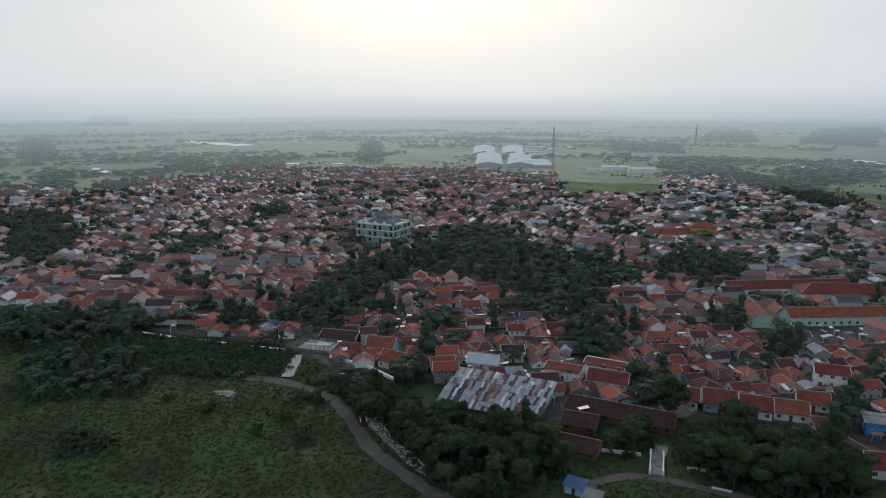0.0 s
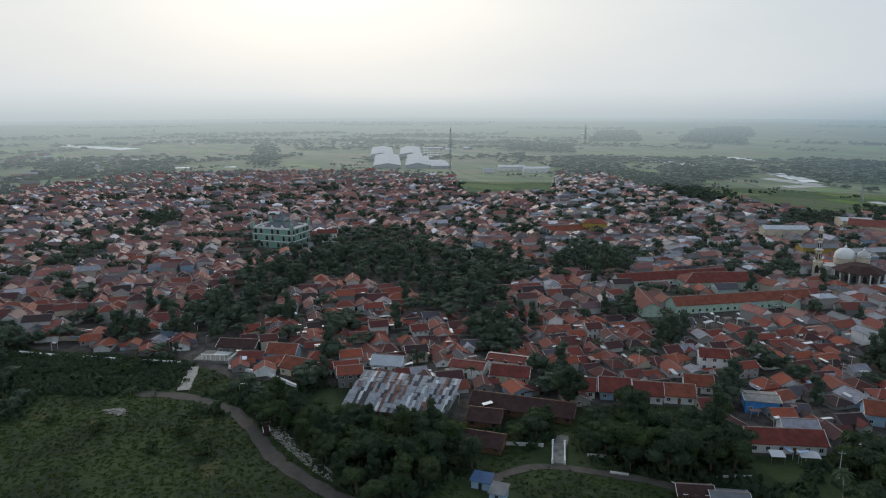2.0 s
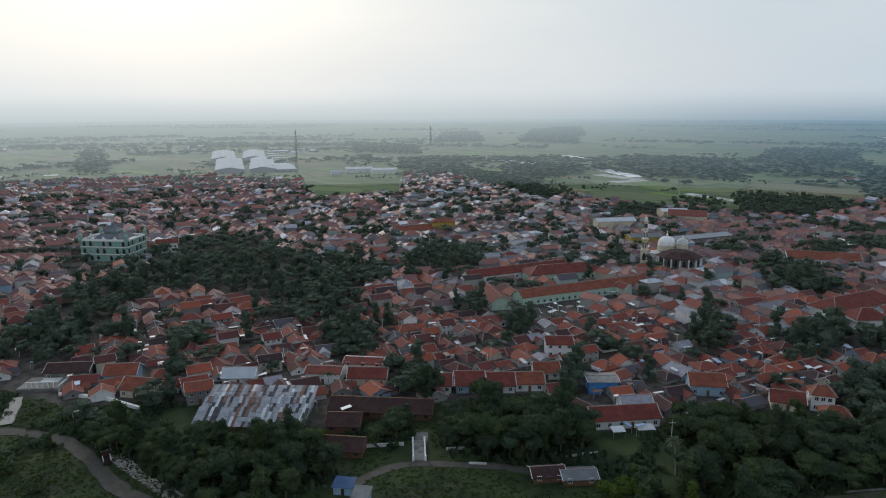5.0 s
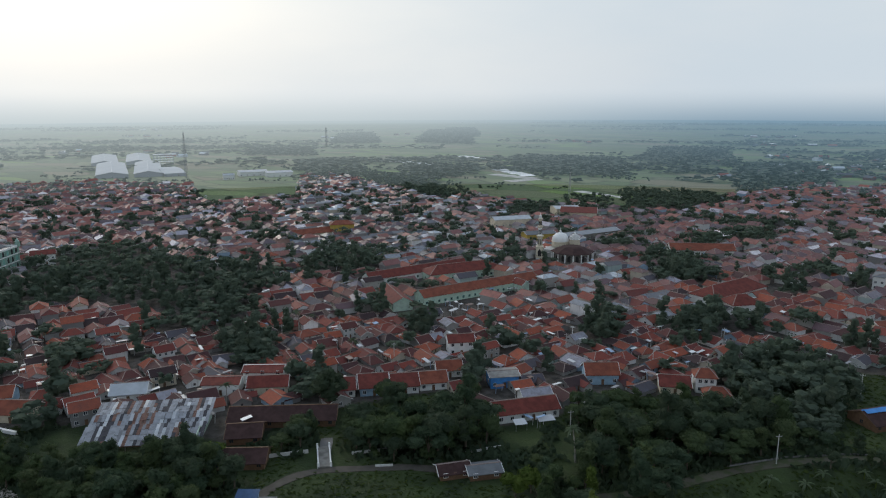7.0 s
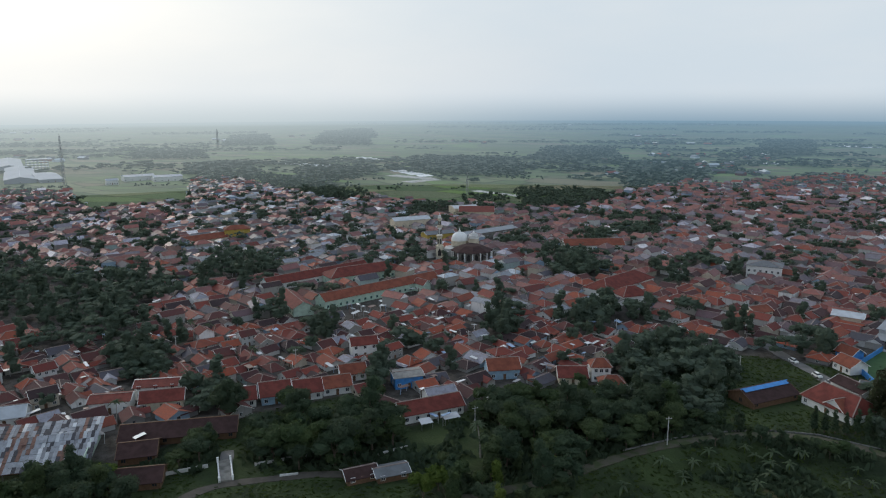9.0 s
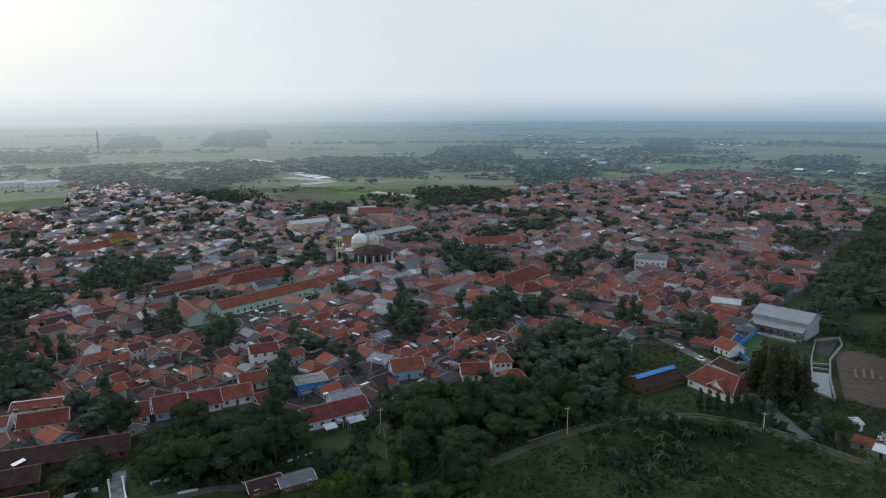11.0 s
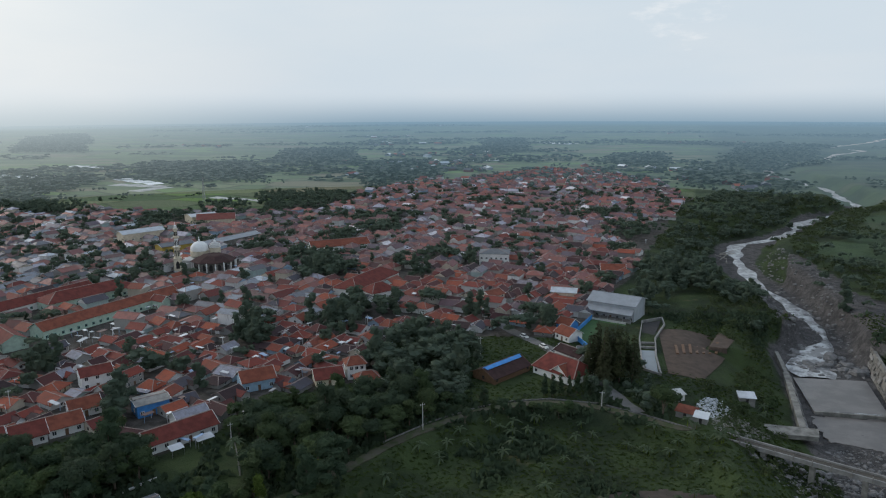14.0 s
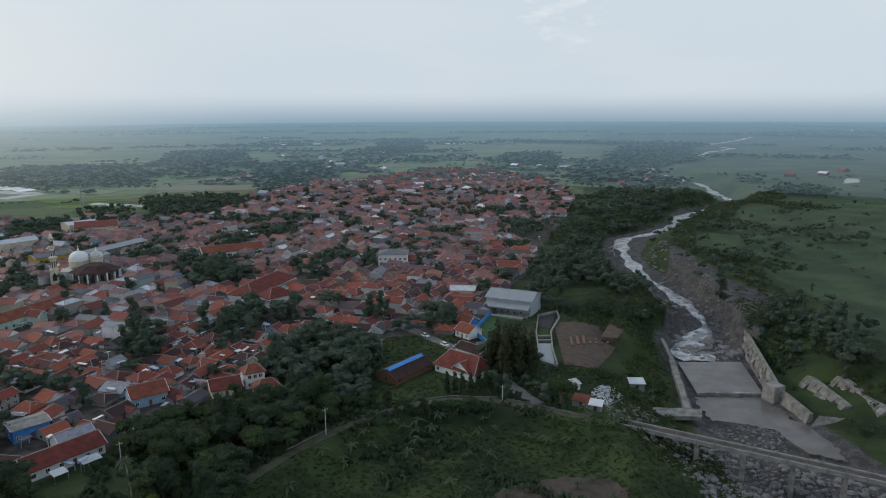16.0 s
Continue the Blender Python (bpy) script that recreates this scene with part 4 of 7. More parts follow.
# ---------------------------------------------------------------- single buildings
def front(a, b, depth, z=None):
    """The pose of a building whose front runs from a (its left end as one faces it) to b, with its middle depth / 2 behind; and its length."""
    d = Vector((b[0] - a[0], b[1] - a[1]))
    n = Vector((-d.y, d.x)).normalized() * depth / 2
    c = Vector(((a[0] + b[0]) / 2, (a[1] + b[1]) / 2)) + n
    AVOID.append((c.x, c.y, min(d.length, 22) * 0.42 + depth * 0.22))
    if d.length > 24:
        for k in np.linspace(0, 1, int(d.length / 8) + 1):
            AVOID.append((a[0] + d.x * k + n.x, a[1] + d.y * k + n.y, depth * 0.6))
    return pose(c.x, c.y, height_at(c.x, c.y) if z is None else z, 0, 0, math.degrees(math.atan2(d.y, d.x))), d.length


def placed(a, b, depth, h, rise, **more):
    m, length = front(a, b, depth)
    ob = house(length, depth, h, rise, **more)
    ob.matrix_basis = m
    return ob


# the school: long low wings with green and white verandas
placed((-181, 287), (-147, 353), 10, 4.6, 2.8, roof=ORANGE_ROOF, wall=PALE_GREEN, trim=GREEN, bays=20, name="school_building", label="long school wing with an orange tile roof and pale green walls", group="school", category="school")
placed((-228, 305), (-199, 366), 10, 4.0, 3.0, roof=RED_ROOF, wall=WHITE, trim=GREEN, bays=14, name="school_building", label="long white school wing with a red tile roof", group="school", category="school")
placed((-212, 290), (-189, 271), 10, 4.2, 2.6, roof=RED_ROOF, wall=PALE_GREEN, trim=GREEN, bays=8, name="school_building", label="short green school wing with a red tile roof", group="school", category="school")
placed((-203, 329), (-176, 368), 15, 4.6, 3.6, roof=RED_ROOF, wall=PALE_GREEN, trim=GREEN, hip=8, bays=8, name="school_building", label="broad school hall with a dull red hipped roof", group="school", category="school")
m, length = front((-156, 333), (-151, 343), 4)
porch = house(8, 5, 4.8, 2.0, roof=RED_ROOF, wall=PALE_GREEN, trim=WHITE, name="school_porch", label="gabled white and green porch of the school wing", group="school", category="porch")
porch.matrix_basis = pose(-150.5, 338.0, 0, 0, 0, -27)

for k in range(9):
    AVOID.append((-181 + 34 * k / 8 + 9, 287 + 66 * k / 8 - 5, 6))
for k in range(4):
    AVOID.append((-172 + 5 * k, 268 + 8 * k, 5))

# long white house with a red roof on the near edge of the town, its neighbours and other houses that stand out
placed((-90.0, 185.5), (-75.0, 201.0), 9, 3.2, 2.6, roof=RED_ROOF, wall=WHITE, trim=WHITE, bays=6, label="long white house with a red tile roof and sheet awnings")
for px, py, L in ((-79.0, 195.5, 5.5), (-85.0, 189.0, 4.0)):
    aw = thing("awning", "pale sheet awning on thin posts before the white house", "awning", "awnings", pose(px + 2.2, py - 2.2, 0, 0, 0, 45))
    part("sheet", Shape().slab([(-L / 2, -2.2, 2.3), (L / 2, -2.2, 2.3), (L / 2, 1.0, 2.8), (-L / 2, 1.0, 2.8)], 0.06), SHEET, aw)
    for sx in (-1, 1):
        part("post", Shape().box(sx * (L / 2 - 0.2) - 0.05, -2.1, -0.3, sx * (L / 2 - 0.2) + 0.05, -2.0, 2.3), STEEL, aw)
placed((-104.5, 210.0), (-96.5, 216.5), 8, 4.4, 0.7, roof=CONCRETE, wall=BLUE, trim=WHITE, label="bright blue house with a flat brown-grey roof")
placed((-87, 201), (-80, 208), 8, 3.0, 2.3, wall=WHITE, roof=ROOF, label="white gabled house with a weathered red roof")
placed((-185, 168.5), (-173, 176), 8, 4.6, 1.2, roof=RED_ROOF, wall=WHITE, ridge=WHITE, trim=WHITE, label="white two-storey house with a low pink-red roof", upper=True)
placed((-189.5, 153.5), (-179.0, 160.5), 8, 4.2, 1.2, roof=RED_ROOF, wall=WHITE, trim=WHITE, label="white-walled house under a low red and white roof")
placed((-176, 162.0), (-165, 170), 8, 3.2, 2.4, roof=RED_ROOF, wall=CREAM, label="cream house with a wide red tile roof")
placed((-134.5, 232.0), (-126.5, 238.5), 8, 5.6, 2.0, roof=RED_ROOF, wall=WHITE, upper=True, label="white two-storey house with a red roof")
placed((-212, 133.5), (-203.5, 141), 8, 3.0, 2.4, roof=GREY_SHEET, wall=WHITE, label="white gabled house with a grey roof")
placed((-149.0, 174.5), (-142.5, 180.0), 10, 3.0, 2.6, roof=RED_ROOF, wall=WHITE, label="deep red-roofed house with white gables")
placed((-141.0, 181.0), (-133.5, 187.5), 12, 3.2, 2.8, roof=RED_ROOF, wall=PALE_BLUE, label="red-roofed house with a white skylight in its roof")
placed((-132.0, 188.0), (-125.0, 194.0), 11, 3.0, 2.7, roof=RED_ROOF, wall=WHITE, label="deep red-roofed house with white gables")
placed((-125.5, 195.5), (-118.0, 202.0), 9, 3.0, 2.5, roof=ORANGE_ROOF, wall=WHITE, label="white house with an orange tile roof")
placed((-126, 209.0), (-119, 215), 8, 3.0, 2.4, roof=ORANGE_ROOF, wall=WHITE, label="white gabled house with an orange tile roof")
placed((-40.5, 243.5), (-34.0, 246.0), 7, 6.0, 2.0, roof=ORANGE_ROOF, wall=WHITE, upper=True, hip=2.5, label="slim two-storey house with an orange hipped roof")
placed((-35.5, 235.0), (-27.5, 238.0), 7, 3.0, 2.2, roof=ORANGE_ROOF, wall=WHITE, hip=3.0, label="low white house with an orange hipped roof")
placed((-51.0, 236.5), (-41.5, 240.0), 9, 3.0, 2.4, roof=RED_ROOF, wall=CREAM, label="low house with a dark red roof under the trees")
placed((-76, 231), (-66, 237.0), 9, 4.0, 2.8, roof=ORANGE_ROOF, wall=PALE_BLUE, label="pale blue house with an orange roof")
placed((15.0, 437), (33.5, 434.5), 14, 7.4, 2.0, roof=SLATE_ROOF, wall=WHITE, hip=8, upper=True, bays=6, label="large white two-storey house with a dark hipped roof")
placed((17.5, 339), (25.0, 346.0), 9, 5.8, 1.8, roof=ORANGE_ROOF, wall=CREAM, upper=True, label="cream two-storey house with an orange roof")
placed((-53.5, 358), (-34.0, 400.0), 15, 4.2, 4.4, roof=RED_ROOF, wall=WHITE, hip=9, bays=8, name="meeting_hall", label="large hall with a broad deep red hipped roof", category="hall")
placed((-44, 352), (-32.0, 362.0), 12, 4.0, 3.6, roof=RED_ROOF, wall=WHITE, hip=6, name="meeting_hall", label="broad side wing with a deep red hipped roof", category="hall")
placed((-350.5, 418), (-336.5, 430.5), 12, 8.2, 2.4, roof=ORANGE_ROOF, wall=YELLOW, trim=CREAM, upper=True, bays=5, hip=5, label="bright yellow two-storey building with an orange roof")
placed((-362.0, 388), (-347.0, 420), 12, 3.4, 3.0, roof=ORANGE_ROOF, wall=CREAM, bays=7, label="long building with an orange roof and cream walls")
placed((-178, 480), (-152, 527), 12, 4.6, 1.6, roof=HALL_SHEET, wall=OLD_CONCRETE, bays=8, name="market_hall", label="long market hall with a pale blue-grey sheet roof", category="hall")
placed((-222, 582), (-192, 592), 30, 6, 3.0, roof=RED_ROOF, wall=CREAM, bays=4, name="market_hall", label="wide hall with a dull red roof", category="hall")
placed((-232, 598), (-214, 612), 22, 6, 1.5, roof=SHEET, wall=CREAM, bays=4, name="market_hall", label="wide hall with a pale sheet roof", category="hall")
placed((-100, 470), (-62, 487), 14, 4.5, 3.4, roof=ORANGE_ROOF, wall=WHITE, bays=8, name="market_hall", label="long low hall with an orange-red roof", category="hall")
placed((-245, 497), (-224, 520), 12, 9.0, 2.0, roof=SHEET, wall=CREAM, upper=True, bays=6, name="office_building", label="cream three-storey building with a stepped roofline", category="building")
placed((-205, 470), (-189, 487), 12, 5.0, 1.6, roof=SLATE_ROOF, wall=YELLOW, bays=5, name="shop_building", label="yellow shop building with a dark sheet roof", category="shop")

# dark brown roofs round a yard
placed((-162.0, 140.0), (-134.0, 158.5), 11, 2.4, 2.6, roof=BROWN_ROOF, wall=WOOD, trim=WOOD, ridge=WOOD, bays=9, name="workshop", label="long workshop with a dark brown roof", group="workshops", category="workshop")
placed((-154.0, 132.0), (-146.0, 138.0), 10, 2.4, 2.2, roof=BROWN_ROOF, wall=WOOD, trim=WOOD, ridge=WOOD, name="workshop", label="square workshop with a dark brown roof", group="workshops", category="workshop")
placed((-146.5, 119.5), (-134.0, 127.5), 9, 2.2, 2.2, roof=BROWN_ROOF, wall=WOOD, trim=WOOD, ridge=WOOD, bays=4, name="workshop", label="low workshop with a dark brown roof and grey walls", group="workshops", category="workshop")
placed((-88, 147), (-82, 153), 6, 1.9, 1.4, roof=BROWN_ROOF, wall=WOOD, name="shed", label="low shed with a dark brown roof among the trees", group="sheds", category="shed")
placed((-81.0, 151), (-74.5, 157), 6, 2.0, 1.0, roof=SLATE_ROOF, wall=WOOD, name="shed", label="low shed with a dark grey roof among the trees", group="sheds", category="shed")

# house with a blue ridge and the red-roofed hall beside it
pavilion = placed((14.0, 239.0), (28.5, 253.5), 11, 2.4, 2.6, roof=BROWN_ROOF, wall=WOOD, trim=WOOD, ridge=BLUE, label="dark-roofed pavilion with a bright blue ridge")
part("ridge_sheet", Shape().slab([(-10, -1.7, 4.75), (10, -1.7, 4.75), (10, 0, 5.4), (-10, 0, 5.4)], 0.1), BLUE, pavilion)
placed((29.5, 251.5), (42.5, 238.0), 13, 3.2, 4.2, roof=RED_ROOF, wall=WHITE, hip=3, label="steep red-roofed house beside the pavilion")
placed((40.5, 240), (48, 246), 8, 3.2, 2.8, roof=ORANGE_ROOF, wall=WHITE, label="white house with an orange roof behind columnar trees")
placed((40.0, 268), (48.0, 258), 8, 3.4, 1.6, roof=BROWN_ROOF, wall=WHITE, bays=5, name="shop_row", label="row of shops with a brown roof and a white awning", category="shop")
placed((48.5, 264.5), (57.5, 262), 8, 3.2, 1.4, roof=SLATE_ROOF, wall=WHITE, bays=4, name="shop_row", label="shop building with a dark grey roof by the pitch", category="shop")
placed((43.5, 292), (48.5, 285), 8, 3.2, 2.4, roof=ORANGE_ROOF, wall=WHITE, label="white-gabled house with an orange roof by the pitch")
placed((46, 305), (51, 300), 7, 3.2, 2.2, roof=ORANGE_ROOF, wall=BLUE, label="blue-walled house with an orange roof by the pitch")
placed((88, 410), (102, 408), 11, 3.2, 2.6, roof=ORANGE_ROOF, wall=WHITE, label="house with a bright orange roof by the riverside woods")
placed((50, 352), (62, 349), 10, 5.0, 1.4, roof=SHEET, wall=CREAM, label="cream house with a white curved sheet roof")

AVOID += [(-97, 203, 6), (-64, 181, 5), (-67, 190, 4), (-61, 170, 5), (-80, 180, 7), (-10, 196, 4), (-10.5, 202, 4), (48, 213, 4), (-34, 226, 5)]

# pale sheds past the town
for a, b, dp in (((-764, 715), (-742, 748), 26), ((-722, 726), (-700, 756), 26), ((-750, 672), (-742, 684), 10)):
    placed(a, b, dp, 6, 2.0, roof=SHEET, wall=WHITE, bays=5, name="storage_shed", label="pale sheet-roofed storage shed at the far edge of the town", group="storage sheds", category="shed")


# ---------------------------------------------------------------- derelict market roof: patched sheets on a frame
def tin_market():
    o = Vector((-182.9, 108.8))
    ux = (Vector((-157.5, 127.9)) - o)
    length = ux.length
    uy = Vector((-203.0, 120.7)) - o
    depth = uy.length
    ang = math.degrees(math.atan2(ux.y, ux.x))
    depth = uy.dot(Vector((-ux.y, ux.x)).normalized())
    o = o + ux.normalized() * (uy.dot(ux.normalized()) / 2)
    ob = thing("market_shed", "open shed with a patchwork of white, grey and rusty roof sheets", "shed", m=pose(o.x, o.y, 0, 0, 0, ang))
    rng = np.random.default_rng(11)
    # the near-black sheets paint in the shade of open gaps between panels
    sheets = [plain("pale_market_sheet", (0.27, 0.29, 0.32), 0.7, 0.35, 0.6), plain("dull_sheet", (0.18, 0.19, 0.21), 0.7, 0.4, 0.6), GREY_SHEET, plain("rusty_sheet", (0.19, 0.10, 0.075), 0.8, 0.5, 0.8), plain("dark_gap_sheet", (0.05, 0.05, 0.06), 0.8, 0.4, 0.8), SHEET]
    rows = [(0.0, 8.4, 2.2, 5.0), (8.9, 14.4, 3.8, 5.9), (14.9, depth + 1, 5.0, 6.6)]
    width = 1.05
    n = int((length + 4) / width)
    cache = {}
    strips = [sheets[int(rng.choice(6, p=[0.36, 0.13, 0.07, 0.18, 0.24, 0.02]))] for _ in range(n)]
    for y0, y1, z0, z1 in rows:
        count = 4 if y1 - y0 > 6 else 2
        for half in range(count):
            h = (y1 - y0) / count
            for i in range(n):
                if rng.random() < 0.3:
                    strips[i] = sheets[int(rng.choice(6, p=[0.36, 0.13, 0.07, 0.18, 0.24, 0.02]))]
                mat = strips[i]
                key = (round(h, 2), mat.name)
                if key not in cache:
                    s = Shape()
                    t = (z1 - z0) / (y1 - y0) * h
                    s.slab([(0, 0, 0), (width * 0.98, 0, 0), (width * 0.98, h * 0.99, t), (0, h * 0.99, t)], 0.05)
                    first = part("roof_sheet", s, mat, ob)
                    cache[key] = first.data
                    sheet = first
                else:
                    sheet = new("roof_sheet", cache[key])
                    sheet.parent = ob
                ya = y0 + half * h
                sheet.matrix_basis = pose(i * width - 1, ya + rng.normal() * 0.12, z0 + (z1 - z0) * half / count + rng.uniform(0, 0.14), rng.normal() * 1.2, rng.normal() * 1.2, rng.normal() * 0.8)
        part("rafter", Shape().beam((-1, y1, z1 - 0.15), (length + 1, y1, z1 - 0.15), 0.2, 0.3), WOOD, ob)
        part("purlin", Shape().beam((-1, y0 + 0.3, z0 - 0.12), (length + 1, y0 + 0.3, z0 - 0.12), 0.2, 0.3), WOOD, ob)
        for i in range(6):
            x = i * length / 5
            part("post", Shape().box(x - 0.12, y0 + 0.2, -0.5, x + 0.12, y0 + 0.44, z0 - 0.2), OLD_CONCRETE, ob)
    part("back_wall", Shape().box(-1, depth + 0.6, -0.5, length + 1, depth + 0.85, 5.0), OLD_CONCRETE, ob)
    part("end_wall", Shape().add([(length + 1, 0, -0.5), (length + 1, depth, -0.5), (length + 1, depth, 5.4), (length + 1, 0, 4.0), (length + 1.25, 0, -0.5), (length + 1.25, depth, -0.5), (length + 1.25, depth, 5.4), (length + 1.25, 0, 4.0)],
                                  [(3, 2, 1, 0), (4, 5, 6, 7), (0, 4, 7, 3), (3, 7, 6, 2), (2, 6, 5, 1)]), PALE_GREEN, ob)
    for k in range(5):
        AVOID.append((o.x + ux.x * k / 4 + uy.x * 0.5, o.y + ux.y * k / 4 + uy.y * 0.5, 12))


tin_market()


# ---------------------------------------------------------------- green mosque
def arch_panel(s, x, z, w, h, m, d=0.12):
    """A pointed arch, flat on the wall that m describes (local x along it, -y outwards)."""
    pts = [(-w / 2, 0), (w / 2, 0), (w / 2, h * 0.6), (w * 0.28, h * 0.82), (0, h), (-w * 0.28, h * 0.82), (-w / 2, h * 0.6)]
    v = [(x + a, -d, z + b) for a, b in pts] + [(x + a, 0.05, z + b) for a, b in pts]
    n = len(pts)
    s.add(v, [tuple(range(n)), tuple(range(2 * n - 1, n - 1, -1))] + [(i, i + n, (i + 1) % n + n, (i + 1) % n) for i in range(n)], m)


def green_mosque():
    ob = thing("green_mosque", "three-storey sea-green mosque with pointed arches and a tiered grey roof", "mosque")
    a, b = Vector((-464.5, 196.2)), Vector((-437.7, 213.2))
    W, D, Hh = (b - a).length, 23.0, 14.5
    ob.matrix_basis = pose(a.x, a.y, 0, 0, 0, math.degrees(math.atan2(b.y - a.y, b.x - a.x)))
    part("wall", Shape().box(0, 0, -1, W, D, Hh - 1.2), MID_GREEN, ob)
    part("roof_deck", Shape().box(0.3, 0.3, Hh - 1.2, W - 0.3, D - 0.3, Hh - 0.9), SLATE_ROOF, ob)
    for z in (4.6, 9.4, Hh - 1.0):
        part("cornice", Shape().box(-0.45, -0.45, z, W + 0.45, D + 0.45, z + 0.5) if z < 12 else Shape().box(-0.5, -0.5, z, W + 0.5, 0.1, z + 1.2).box(-0.5, D - 0.1, z, W + 0.5, D + 0.5, z + 1.2).box(-0.5, 0.1, z, 0.1, D - 0.1, z + 1.2).box(W - 0.1, 0.1, z, W + 0.5, D - 0.1, z + 1.2), WHITE, ob)
    sides = [(pose(0, 0, 0), W), (pose(0, D, 0, 0, 0, -90), D), (pose(W, D, 0, 0, 0, 180), W), (pose(W, 0, 0, 0, 0, 90), D)]
    for m, L in sides:
        n = int(L / 4.0)
        for i in range(n + 1):
            x = L * i / n
            part("pilaster", Shape().box(x - 0.4, -0.35, -0.8, x + 0.4, 0.1, Hh - 0.8, m), MID_GREEN, ob)
        for i in range(n):
            for z in (0.6, 5.4, 10.2):
                s = Shape()
                arch_panel(s, L * (i + 0.5) / n, z, 1.9, 3.5, m)
                part("arched_window", s, GREEN if (i + int(z)) % 3 == 0 else DARK, ob)
    for x in (0, W):
        for y in (0, D):
            part("turret", Shape().box(x - 1.1, y - 1.1, Hh - 1, x + 1.1, y + 1.1, Hh + 1.6).tube([(x, y, Hh + 1.6, 1.2), (x, y, Hh + 2.4, 1.35), (x, y, Hh + 3.3, 0.9), (x, y, Hh + 4.2, 0.25), (x, y, Hh + 5.0, 0.05)], 10), MID_GREEN, ob)
    for x, y in ((W / 2, 0), (W * 0.25, 0), (W * 0.75, 0), (0, D / 2)):
        part("gablet", Shape().add([(x - 1.6, y - 0.2, Hh), (x + 1.6, y - 0.2, Hh), (x, y - 0.2, Hh + 2.0), (x - 1.6, y + 0.4, Hh), (x + 1.6, y + 0.4, Hh), (x, y + 0.4, Hh + 2.0)], [(0, 1, 2), (5, 4, 3), (0, 2, 5, 3), (2, 1, 4, 5), (1, 0, 3, 4)]), WHITE, ob)
    cx, cy = W * 0.5, D * 0.55
    part("lower_roof", Shape().tube([(cx, cy, Hh - 0.6, 13.5), (cx, cy, Hh + 2.6, 8.2), (cx, cy, Hh + 2.9, 7.0)], 4, Matrix.Translation((cx, cy, 0)) @ pose(0, 0, 0, 0, 0, 45) @ Matrix.Translation((-cx, -cy, 0))), SLATE_ROOF, ob)
    part("drum", Shape().box(cx - 4.2, cy - 4.2, Hh + 2.2, cx + 4.2, cy + 4.2, Hh + 4.2), GREEN, ob)
    part("upper_roof", Shape().tube([(cx, cy, Hh + 4.0, 7.6), (cx, cy, Hh + 5.6, 4.0), (cx, cy, Hh + 8.6, 0.5)], 4, Matrix.Translation((cx, cy, 0)) @ pose(0, 0, 0, 0, 0, 45) @ Matrix.Translation((-cx, -cy, 0))), SLATE_ROOF, ob)
    part("spire", Shape().tube([(cx, cy, Hh + 8.4, 0.4), (cx, cy, Hh + 9.4, 0.55), (cx, cy, Hh + 10.0, 0.1), (cx, cy, Hh + 12.0, 0.06)], 8), STEEL, ob)
    c = ob.matrix_basis @ Vector((cx, cy, 0))
    AVOID.append((c.x, c.y, 24))


green_mosque()
placed((-447, 238), (-440, 250), 9, 7, 2, roof=RED_ROOF, wall=WHITE, upper=True, bays=4, label="white two-storey house with balconies beside the green mosque")


# ---------------------------------------------------------------- white-domed mosque
def dome_profile(x, y, z, r, h, n=9):
    out = [(x, y, z - 0.4, r * 0.97)]
    for i in range(n):
        a = math.pi / 2 * i / (n - 0.5)
        out.append((x, y, z + h * math.sin(a), r * (math.cos(a) + 0.06 * math.sin(2 * a))))
    return out


